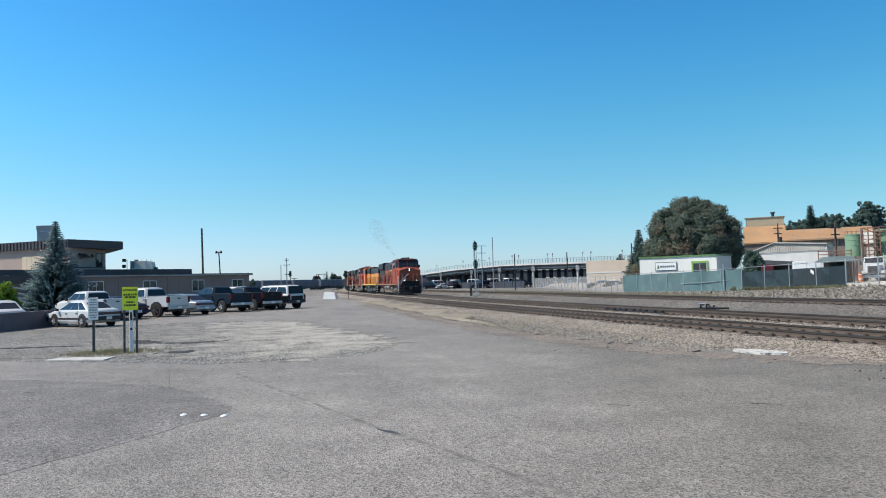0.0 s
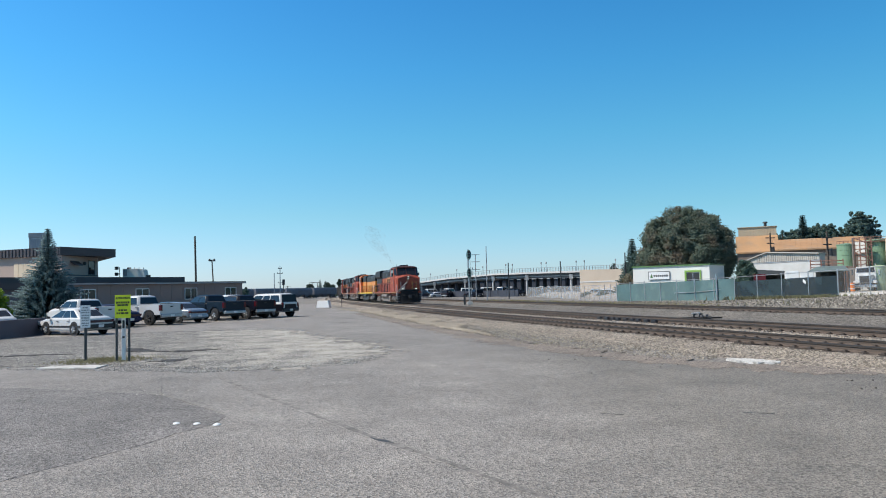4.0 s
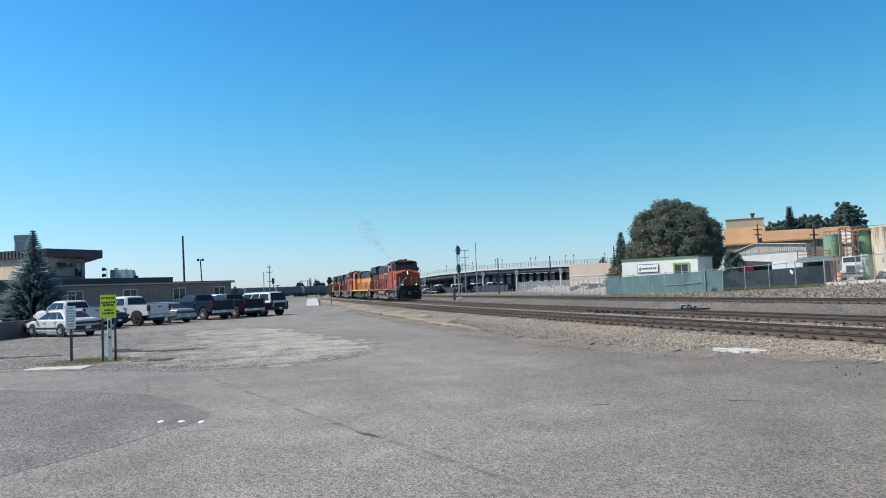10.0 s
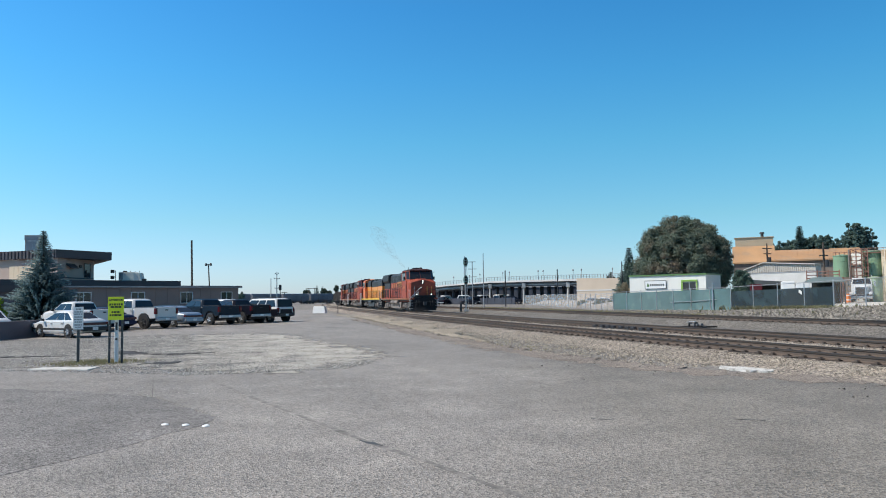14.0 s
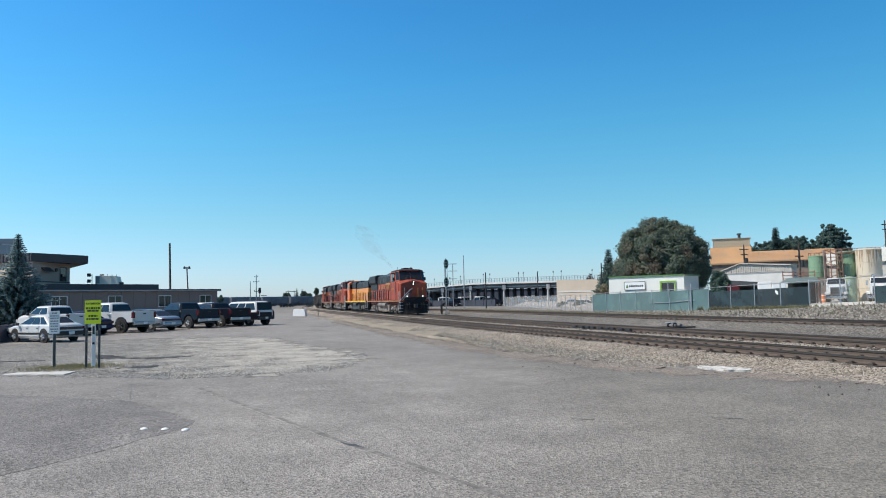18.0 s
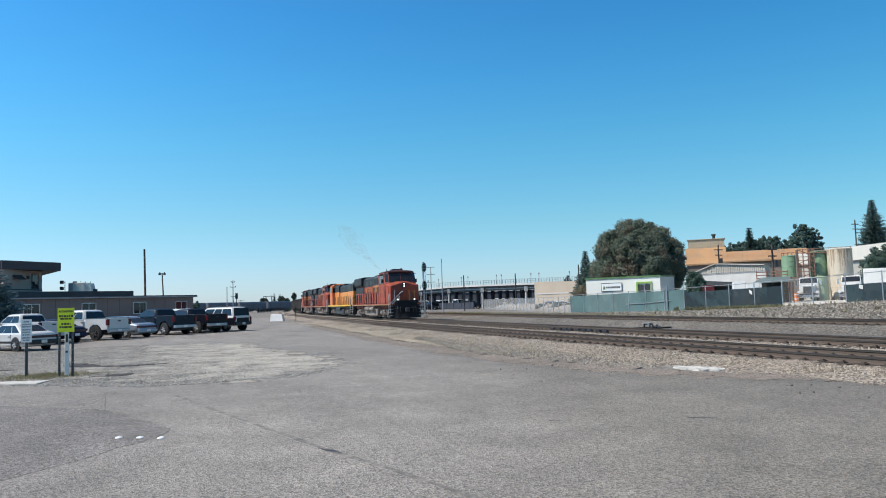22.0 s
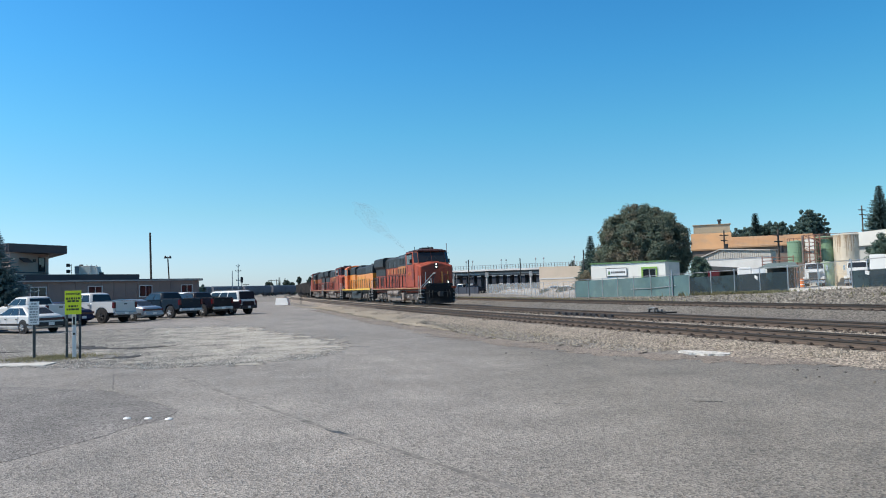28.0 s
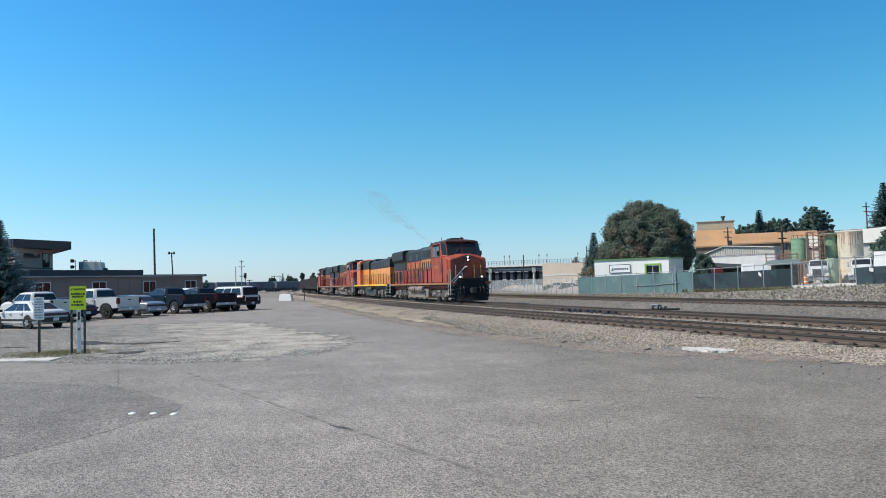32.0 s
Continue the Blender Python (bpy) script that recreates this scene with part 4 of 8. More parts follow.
    for side in (-1, 1):
        part("air_reservoir", Shape().cyl((-1.6, side * 1.36, 1.0), (1.6, side * 1.36, 1.0), 0.2, n=14), SLATE, e, bevel=0.04)
    return e


def gondola():
    """An open steel car, rail head at z 0."""
    g = thing("gondola_car", "rusty dark brown open freight car", "rail car", group="freight cars of the train")
    m = mat("dark_rust_steel", (0.12, 0.105, 0.09), 0.75, 0.0, vary=0.25, size=0.8, second=(0.15, 0.095, 0.065), spots=0.55)
    b = Shape().box(-7.4, 7.4, -1.4, 1.4, 1.05, 1.15)
    for y in (-1.45, 1.35):
        b.box(-7.5, 7.5, y, y + 0.1, 1.05, 3.25)
    for x in (-7.5, 7.4):
        b.box(x, x + 0.1, -1.35, 1.35, 1.05, 3.25)
    part("body", b, m, g)
    for i in range(12):
        x = -7.3 + i * 1.327
        for side in (-1, 1):
            part("rib", Shape().box(x - 0.08, x + 0.08, side * 1.5 - 0.06, side * 1.5 + 0.06, 1.0, 3.2), m, g)
    part("load", Shape().loft([[(-7.3, -1.3, 2.8), (7.3, -1.3, 2.8), (7.3, 1.3, 2.8), (-7.3, 1.3, 2.8)], [(-6.4, -0.5, 3.35), (6.2, -0.6, 3.25), (6.3, 0.5, 3.4), (-6.2, 0.6, 3.3)]]), TRUCKGREY, g)
    for x in (-5.3, 5.3):
        t = Shape()
        for side in (-1, 1):
            t.prism([(x - 1.3, 0.4), (x - 0.5, 0.3), (x + 0.5, 0.3), (x + 1.3, 0.4), (x + 1.1, 0.7), (x - 1.1, 0.7)], side * 1.0 - 0.06, side * 1.0 + 0.06)
        t.box(x - 0.3, x + 0.3, -1.0, 1.0, 0.5, 1.05)
        b = part("truck", t, TRUCKGREY, g)
        for k in (-0.85, 0.85):
            s = Shape()
            for side in (-1, 1):
                s.cyl((0, side * 0.69, 0), (0, side * 0.82, 0), 0.42, n=18)
            s.cyl((0, -0.8, 0), (0, 0.8, 0), 0.09, n=8)
            w = part("wheelset", s, WHEELSTEEL, b)
            w.location = (x + k, 0, 0.42)
    for x in (-8.1, 7.4):
        part("coupler", Shape().box(x, x + 0.7, -0.14, 0.14, 0.75, 1.0), DARKMETAL, g)
    return g


lead = engine("orange diesel locomotive with lit headlights leading the train", True)
second = old_engine("bright amber older diesel locomotive coupled cab backwards")
third = engine("orange diesel locomotive, third in the train", False)
fourth = copy_thing(third, Matrix())
for w in list(fourth.children_recursive):
    if w.name.startswith("wheelset"):
        WHEELS.append((w, w.location.x))
fourth["label"] = "orange diesel locomotive, last engine before the freight cars"
cars = [gondola()]
for _ in range(4):
    cars.append(copy_thing(cars[0], Matrix()))
# thin diesel exhaust trailing up and back from the leading engine's stack, in torn veils
SMOKE = bpy.data.materials.new("thin_brown_smoke")
SMOKE.use_nodes = True
sn, sl = SMOKE.node_tree.nodes, SMOKE.node_tree.links
sn["Principled BSDF"].inputs["Base Color"].default_value = (0.18, 0.157, 0.14, 1)
sn["Principled BSDF"].inputs["Roughness"].default_value = 1.0
clear, veil = sn.new("ShaderNodeBsdfTransparent"), sn.new("ShaderNodeMixShader")
wisp, worn, where_ = sn.new("ShaderNodeTexNoise"), sn.new("ShaderNodeMapRange"), sn.new("ShaderNodeTexCoord")
wisp.inputs["Scale"].default_value, wisp.inputs["Detail"].default_value = 0.45, 3
worn.inputs["From Min"].default_value, worn.inputs["From Max"].default_value, worn.inputs["To Max"].default_value = 0.36, 0.78, 0.085
sl.new(where_.outputs["Object"], wisp.inputs["Vector"]), sl.new(wisp.outputs["Fac"], worn.inputs["Value"])
sl.new(worn.outputs[0], veil.inputs[0])
sl.new(clear.outputs[0], veil.inputs[1]), sl.new(sn["Principled BSDF"].outputs[0], veil.inputs[2])
sl.new(veil.outputs[0], sn["Material Output"].inputs["Surface"])
smoke = thing("exhaust_smoke", "thin brown diesel exhaust drifting above the leading locomotive", "smoke")
for thin in (1.15, 0.6):
    rings = []
    for i in range(25):
        u = i / 24
        rad = thin * (0.3 + 1.9 * u) * math.sin(math.pi * (0.03 + 0.95 * u)) ** 0.7 * (1 + 0.12 * math.sin(u * 21))
        c = Vector((-1.7 - 29 * u + 0.4 * math.sin(u * 9 + 1), 0.4 * math.sin(u * 7 + 2), 4.7 + 8.8 * u ** 0.85))
        rings.append([c + Vector((math.cos(a * 0.3927) * rad, math.sin(a * 0.3927) * rad, 0)) for a in range(16)])
    part("veil", Shape().loft(rings), SMOKE, smoke, smooth=True)
# distance of each centre behind the front, and whether it runs backwards
for unit in (lead, second, third, fourth):
    unit.scale = (1.025, 1.03, 1.015)
TRAIN = [(lead, 10.7, False), (smoke, 10.7, False), (second, 33.6, True), (third, 56.4, False), (fourth, 79.2, True)]
TRAIN += [(c, 99.0 + 16.7 * i, False) for i, c in enumerate(cars)]

# ---- vehicles ----
def paint(name, color, flake=0.0):
    return mat(name, color, 0.38, flake, vary=0.05, size=0.7, bump=0, coat=0.2)


PLATE = mat("plate", (0.7, 0.7, 0.68), 0.4, bump=0)
REDLENS = mat("red_lens", (0.09, 0.008, 0.012), 0.2, vary=0.05, bump=0)
CLEARLENS = mat("clear_lens", (0.6, 0.6, 0.58), 0.12, vary=0.05, bump=0)
TRIM = mat("black_plastic_trim", (0.025, 0.025, 0.026), 0.6, vary=0.1)
CHROME = mat("bright_metal", (0.6, 0.6, 0.61), 0.15, 1.0, vary=0.04, bump=0)
INSIDE = mat("dark_interior", (0.03, 0.03, 0.03), 0.9)


def wheel(parent, x, y, r, w, rim_mat):
    t = Shape()
    side = 1 if y > 0 else -1
    prof = [(r * 0.62, -w / 2), (r * 0.95, -w / 2), (r, -w / 4), (r, w / 4), (r * 0.95, w / 2), (r * 0.62, w / 2)]
    n = 22
    t.loft([[(x + q * math.cos(2 * math.pi * i / n), y + k, r + q * math.sin(2 * math.pi * i / n)) for i in range(n)] for q, k in prof])
    tyre = part("wheel", t, RUBBER, parent, smooth=False)
    s = Shape().cyl((x, y + side * (w / 2 - 0.05), r), (x, y + side * (w / 2 - 0.005), r), r * 0.63, r * 0.6, 20)
    for i in range(5):
        a = i * math.pi / 2.5
        s.cyl((x + r * 0.12 * math.cos(a), y + side * (w / 2), r + r * 0.12 * math.sin(a)), (x + r * 0.52 * math.cos(a), y + side * (w / 2 + 0.004), r + r * 0.52 * math.sin(a)), 0.065, n=6)
    s.cyl((x, y + side * (w / 2 - 0.01), r), (x, y + side * (w / 2 + 0.02), r), r * 0.16, n=10)
    part("rim", s, rim_mat, tyre)


def hull(parent, stations, material, name="body"):
    """Lower body: stations of x, half width, sill height, shoulder height, crown height."""
    rings = []
    for x, hw, z0, z1, z2 in stations:
        rings.append([(x, -hw * 0.93, z0), (x, -hw, z0 + 0.12), (x, -hw, (z0 + z1) * 0.55), (x, -hw * 0.97, z1), (x, -hw * 0.75, z2), (x, hw * 0.75, z2), (x, hw * 0.97, z1), (x, hw, (z0 + z1) * 0.55), (x, hw, z0 + 0.12), (x, hw * 0.93, z0)])
    ob = part(name, Shape().loft(rings), material, parent, bevel=0.06, smooth=True)
    return ob


def cabin(parent, x0, x1, x2, x3, hw, z0, z1, inset, material, splits):
    """Glasshouse: base from x0 to x3, roof from x1 to x2. splits: side window edges as shares."""
    ht = hw - inset

    def ring(xa, xb, w, z, c):
        return [(xa, -w + c, z), (xa + c, -w, z), (xb - c, -w, z), (xb, -w + c, z), (xb, w - c, z), (xb - c, w, z), (xa + c, w, z), (xa, w - c, z)]
    rings = [ring(x0, x3, hw, z0, 0.14), ring(x1, x2, ht, z1 - 0.05, 0.14), ring(x1 + 0.04, x2 - 0.04, ht - 0.035, z1, 0.16), ring(x1 + 0.16, x2 - 0.2, ht - 0.16, z1 + 0.045, 0.2), ring(x1 + 0.4, x2 - 0.45, ht - 0.4, z1 + 0.06, 0.2)]
    ob = part("cabin", Shape().loft(rings), material, parent, bevel=0.03, smooth=True)
    a, b = rings[0], rings[1]
    part("rear_window", Shape().panel([a[7], a[0], b[0], b[7]], 0.0, 1.0, 0.2, 0.93), GLASS, ob)
    part("windshield", Shape().panel([a[3], a[4], b[4], b[3]], 0.0, 1.0, 0.1, 0.95), GLASS, ob)
    for q0, q1 in splits:
        part("side_window", Shape().panel([a[1], a[2], b[2], b[1]], q0, q1, 0.12, 0.93), GLASS, ob)
        part("side_window", Shape().panel([a[5], a[6], b[6], b[5]], 1 - q1, 1 - q0, 0.12, 0.93), GLASS, ob)
    return ob


def ends(car, xr, xf, hw, zb, zl, zh, bumper, tail=REDLENS):
    """Bumpers, lamps and plate."""
    part("rear_bumper", Shape().box(xr - 0.1, xr + 0.12, -hw * 0.94, hw * 0.94, zb, zb + 0.22), bumper, car, bevel=0.04)
    part("front_bumper", Shape().box(xf - 0.12, xf + 0.08, -hw * 0.92, hw * 0.92, zb - 0.05, zb + 0.2), bumper, car, bevel=0.04)
    for side in (-1, 1):
        part("tail_light", Shape().box(xr - 0.025, xr + 0.15, *sorted((side * hw * 0.84, side * hw * 0.995)), zl + 0.06, zh), tail, car, bevel=0.02)
        part("headlight", Shape().box(xf - 0.15, xf + 0.02, *sorted((side * hw * 0.6, side * hw * 0.96)), zl - 0.05, zl + 0.15), CLEARLENS, car, bevel=0.03)
    part("number_plate", Shape().box(xr - 0.115, xr - 0.1, -0.16, 0.16, zb + 0.04, zb + 0.2), PLATE, car)
    part("grille", Shape().box(xf - 0.05, xf + 0.03, -hw * 0.5, hw * 0.5, zl - 0.05, zl + 0.16), TRIM, car)


def doors(car, xs, hw, z0, z1, material):
    """Seams and handles on both sides."""
    for side in (-1, 1):
        for a, b in zip(xs, xs[1:]):
            part("door", Shape().box(a + 0.01, b - 0.01, side * hw - 0.02, side * hw + 0.012, z0, z1), material, car, bevel=0.012)
            part("door_handle", Shape().box(a + 0.06, a + 0.2, side * hw - 0.01, side * hw + 0.04, z1 - 0.13, z1 - 0.1), TRIM, car)
        part("side_mirror", Shape().box(xs[-1] - 0.18, xs[-1] - 0.02, *sorted((side * (hw + 0.02), side * (hw + 0.2))), z1 + 0.02, z1 + 0.16), TRIM, car, bevel=0.03)


def sedan(label, color, m, trim=None):
    c = thing("car", label, "car", m, "parked vehicles")
    hull(c, [(-2.47, 0.6, 0.5, 0.74, 0.8), (-2.44, 0.74, 0.42, 0.78, 0.87), (-2.3, 0.84, 0.28, 0.86, 0.95), (-1.9, 0.88, 0.22, 0.9, 1.0), (-1.0, 0.89, 0.2, 0.9, 1.0), (0.9, 0.89, 0.2, 0.89, 0.97), (1.6, 0.88, 0.2, 0.84, 0.92), (2.1, 0.84, 0.24, 0.74, 0.8), (2.34, 0.74, 0.3, 0.62, 0.68), (2.42, 0.6, 0.38, 0.56, 0.6)], color)
    cabin(c, -1.95, -1.15, 0.3, 1.4, 0.83, 0.9, 1.4, 0.18, color, ((0.04, 0.26), (0.29, 0.56), (0.585, 0.95)))
    doors(c, (-0.95, 0.05, 1.05), 0.89, 0.32, 0.87, color)
    ends(c, -2.45, 2.4, 0.82, 0.36, 0.62, 0.82, trim or color)
    part("tail_band", Shape().box(-2.485, -2.38, -0.7, 0.7, 0.66, 0.8), mat("smoked_lens", (0.06, 0.015, 0.018), 0.3, bump=0), c, bevel=0.02)
    for side in (-1, 1):
        part("side_moulding", Shape().box(-2.2, 2.1, side * 0.9 - 0.012, side * 0.9 + 0.014, 0.42, 0.52), TRIM, c)
    for x in (-1.38, 1.38):
        for y in (-0.8, 0.8):
            wheel(c, x, y, 0.32, 0.2, GREYMETAL)
            # black disc stands in for the shaded hollow round the wheel
            part("wheel_arch", Shape().cyl((x, y * 1.02, 0.34), (x, y * 1.118, 0.34), 0.4, n=20), TRIM, c)
    return c


def pickup(label, color, m, top=1.92, tail=REDLENS, bumper=STEEL, wheel_r=0.4):
    c = thing("pickup_truck", label, "pickup truck", m, "parked vehicles")
    hull(c, [(1.2, 1.0, 0.48, 1.28, 1.38), (1.8, 0.99, 0.48, 1.25, 1.37), (2.4, 0.97, 0.49, 1.21, 1.34), (2.75, 0.93, 0.52, 1.14, 1.28), (2.9, 0.87, 0.55, 1.05, 1.18), (2.96, 0.78, 0.6, 0.98, 1.06)], color, "hood")
    x0 = -0.95
    cabin(c, x0, x0 + 0.2, 0.85, 1.65, 0.96, 1.32, top - 0.05, 0.16, color, ((0.03, 0.42), (0.455, 0.94)))
    hull(c, [(x0 - 0.02, 0.98, 0.48, 1.3, 1.36), (1.2, 1.0, 0.47, 1.3, 1.38)], color, "lower_cab")
    for side in (-1, 1):
        b = Shape().prism([(-3.05, 0.68), (-3.05, 1.4), (x0 - 0.06, 1.4), (x0 - 0.06, 0.52), (-1.35, 0.52), (-1.5, 0.86), (-1.75, 1.0), (-2.15, 1.0), (-2.4, 0.86), (-2.52, 0.66)], *sorted((side * 0.84, side * 0.99)))
        part("bed_side", b, color, c, bevel=0.03)
    part("bed_front", Shape().box(x0 - 0.14, x0 - 0.06, -0.83, 0.83, 0.6, 1.4), color, c)
    part("bed_floor", Shape().box(-3.05, x0 - 0.06, -0.83, 0.83, 0.6, 0.68), INSIDE, c)
    part("tailgate", Shape().box(-3.09, -3.01, -0.82, 0.82, 0.72, 1.39), color, c, bevel=0.03)
    for side in (-1, 1):
        part("bed_rail", Shape().box(-3.04, x0 - 0.1, *sorted((side * 0.83, side * 1.0)), 1.4, 1.43), TRIM, c, bevel=0.01)
        part("tall_tail_light", Shape().box(-3.13, -2.93, *sorted((side * 0.83, side * 1.005)), 0.95, 1.34), tail, c, bevel=0.025)
    part("tailgate_handle", Shape().box(-3.12, -3.08, -0.12, 0.12, 1.18, 1.25), TRIM, c)
    doors(c, (x0 + 0.08, 0.25, 1.3), 1.0, 0.58, 1.3, color)
    ends(c, -3.09, 2.93, 0.98, 0.5, 0.92, 1.32, bumper, tail)
    part("underbody", Shape().box(-2.8, 2.6, -0.7, 0.7, 0.35, 0.55), TRIM, c)
    for x in (-1.95, 1.95):
        for y in (-0.87, 0.87):
            wheel(c, x, y, wheel_r, 0.27, STEEL if wheel_r < 0.42 else DARKMETAL)
            part("wheel_arch", Shape().cyl((x, y * 0.95, wheel_r + 0.05), (x, y * 1.12, wheel_r + 0.05), wheel_r + 0.07, n=20), TRIM, c)
    return c


def wagon(label, color, lower, m, L=5.3, top=1.9, rear=None):
    """A tall estate or sport utility vehicle."""
    c = thing("suv", label, "sport utility vehicle", m, "parked vehicles")
    h = L / 2
    hull(c, [(-h, 0.9, 0.48, 1.14, 1.2), (-h + 0.2, 0.98, 0.42, 1.17, 1.24), (0.5, 0.99, 0.4, 1.17, 1.24), (h - 0.9, 0.97, 0.42, 1.1, 1.18), (h - 0.15, 0.9, 0.48, 0.92, 1.0), (h, 0.8, 0.55, 0.85, 0.9)], lower)
    cabin(c, -h + 0.05, -h + 0.3, 0.7, 1.5, 0.94, 1.16, top, 0.15, color, ((0.03, 0.33), (0.36, 0.6), (0.63, 0.95)))
    doors(c, (-0.7, 0.25, 1.25), 0.99, 0.5, 1.04, lower)
    ends(c, -h, h, 0.95, 0.46, 0.75, 1.15, TRIM if rear else STEEL)
    # rear: a paint that carries the shade on the vehicle's back end
    part("tailgate", Shape().box(-h - 0.02, -h + 0.03, -0.7, 0.7, 0.6, 1.04), rear or lower, c, bevel=0.02)
    if rear:
        part("rear_panel", Shape().panel([(-h + 0.02, 0.93, 0.6), (-h + 0.02, -0.93, 0.6), (-h + 0.2, -0.8, top), (-h + 0.2, 0.8, top)], 0.0, 1.0, 0.0, 0.97, 0.04, 0.05), rear, c, bevel=0.03)
        for side in (-1, 1):
            part("rear_quarter", Shape().box(-h - 0.01, -h + 0.75, side * 0.995 - 0.012, side * 0.995 + 0.012, 0.5, 1.04), rear, c)
    for side in (-1, 1):
        part("roof_rail", Shape().cyl((-h + 0.5, side * 0.66, top + 0.09), (0.5, side * 0.66, top + 0.09), 0.022, n=6), TRIM, c)
    for x in (-1.6, 1.65):
        for y in (-0.86, 0.86):
            wheel(c, x, y, 0.37, 0.24, STEEL)
            part("wheel_arch", Shape().cyl((x, y * 1.1, 0.4), (x, y * 1.16, 0.4), 0.46, n=20), TRIM, c)
    return c


CARWHITE = paint("white_car_paint", (0.58, 0.58, 0.57))
NAVY = paint("navy_car_paint", (0.02, 0.022, 0.06), 0.2)
SILVERBLUE = paint("silver_blue_car_paint", (0.3, 0.36, 0.43), 0.5)
DARKGREEN = paint("charcoal_car_paint", (0.007, 0.017, 0.03), 0.0)
CARBLACK = paint("black_car_paint", (0.006, 0.007, 0.014), 0.0)
TEAL = paint("teal_car_paint", (0.06, 0.12, 0.16), 0.4)
for dull in (NAVY, DARKGREEN, CARBLACK):
    # dusty dark paint mirrors little of the sky
    body = dull.node_tree.nodes["Principled BSDF"]
    body.inputs["Specular IOR Level"].default_value, body.inputs["Coat Weight"].default_value = 0.2, 0.05


def parked(px, py, heading):
    return pose(px, py, 0.005, 0, 0, heading)


sedan("white four-door sedan parked on the gravel lot", CARWHITE, parked(-43.4, -6.25, 220), TRIM).scale = (0.9, 0.93, 0.95)
pickup("white older pickup truck parked behind a sedan", CARWHITE, parked(-51.3, -6.9, 221), 1.9).scale = (0.85, 0.92, 0.97)
sedan("dark navy car seen from behind, parked by a pickup", NAVY, parked(-53.1, -5.86, 224))
pickup("white crew cab pickup truck with large dark wheels", CARWHITE, parked(-54.9, -3.85, 226), 1.98, wheel_r=0.44).scale = (0.93, 0.97, 1.0)
sedan("silver blue sedan parked between pickups", SILVERBLUE, parked(-57.0, -1.7, 222))
pickup("dark charcoal pickup truck with bright wheels", DARKGREEN, parked(-60.4, 0.75, 214), 1.92)
sedan("teal car parked in the far row", TEAL, parked(-64.5, -2.6, 222))
pickup("black pickup truck with an empty bed", CARBLACK, parked(-62.2, 3.1, 215), 1.85)
pickup("white pickup truck parked in the far row", CARWHITE, parked(-69.5, 2.6, 220), 1.9)
wagon("white utility vehicle with its shaded rear painted black", CARWHITE, CARWHITE, parked(-63.2, 5.3, 222), 5.0, 1.86, CARBLACK)

# ---- signs by the kerb ----
SIGNYELLOW = mat("yellow_sign_face", (0.72, 0.8, 0.02), 0.4, vary=0.05, size=1.2, bump=0)
GREENPOST = mat("green_grey_post", (0.055, 0.062, 0.06), 0.6, vary=0.2)


def board(parent, w, h, z0, material, lines, bar, x=0.03):
    """A sign face with rows of bars for its writing; lines: share of height, share of width, share of row height."""
    f = part("sign_face", Shape().box(x - 0.004, x + 0.004, -w / 2, w / 2, z0, z0 + h), material, parent, bevel=0.003)
    r = random.Random(len(lines))
    for v, wid, hh in lines:
        y = -w * wid / 2
        while y < w * wid / 2 - 0.01:
            k = min(r.uniform(0.035, 0.1), w * wid / 2 - y)
            part("writing_bar", Shape().box(x + 0.004, x + 0.007, y, y + k, z0 + h * v - h * hh / 2, z0 + h * v + h * hh / 2), bar, f)
            y += k + 0.014
    return f


def text_on(parent, words, size, x, z, material, y=0.0):
    cu = bpy.data.curves.new("words", "FONT")
    cu.body, cu.size, cu.align_x, cu.align_y, cu.extrude = words, size, "CENTER", "CENTER", 0.002
    cu.offset = 0.004
    tmp = bpy.data.objects.new("words", cu)
    me = bpy.data.meshes.new_from_object(tmp)
    bpy.data.objects.remove(tmp)
    me.transform(Matrix(((0, 0, 1, x), (1, 0, 0, y), (0, 1, 0, z), (0, 0, 0, 1))))
    return part("lettering", me, material, parent)


ys = thing("warning_sign", "yellow notice board on two dark posts beside the kerb", "sign", pose(-23.55, -2.13, 0.0, 0, 0, -5))
for y in (-0.17, 0.17):
    post = Shape().box(-0.025, 0.025, y - 0.03, y + 0.03, -0.1, 1.83)
    part("post", post, GREENPOST, ys, bevel=0.008)
    for k in range(5):
        part("bolt", Shape().cyl((0.02, y, 0.4 + k * 0.35), (0.034, y, 0.4 + k * 0.35), 0.012, n=6), STEEL, ys)
face = board(ys, 0.43, 0.67, 1.25, SIGNYELLOW, [(0.67, 0.84, 0.09), (0.56, 0.68, 0.08), (0.34, 0.55, 0.08), (0.21, 0.78, 0.08)], TEXTBAR)
text_on(face, "ATTENTION", 0.068, 0.036, 1.25 + 0.67 * 0.86, TEXTBAR)
mk = thing("marker_post", "white utility marker post with dark labels", "marker post", pose(-23.75, -2.13, 0.0, 0, 0, -5))
part("post", Shape().box(-0.02, 0.02, -0.055, 0.055, -0.1, 1.25), WHITE, mk, bevel=0.012)
for z0, z1 in ((0.95, 1.18), (0.66, 0.72)):
    part("label_strip", Shape().box(0.02, 0.024, -0.03, 0.03, z0, z1), DARKMETAL, mk)
ws = thing("notice_sign", "small weathered white notice on a dark post", "sign", pose(-24.35, -3.22, 0.0, 0, 0, -6))
part("post", Shape().box(-0.03, 0.03, -0.035, 0.035, -0.1, 1.45), GREENPOST, ws, bevel=0.008)
GREYINK = mat("faded_grey_ink", (0.3, 0.31, 0.31), 0.6)
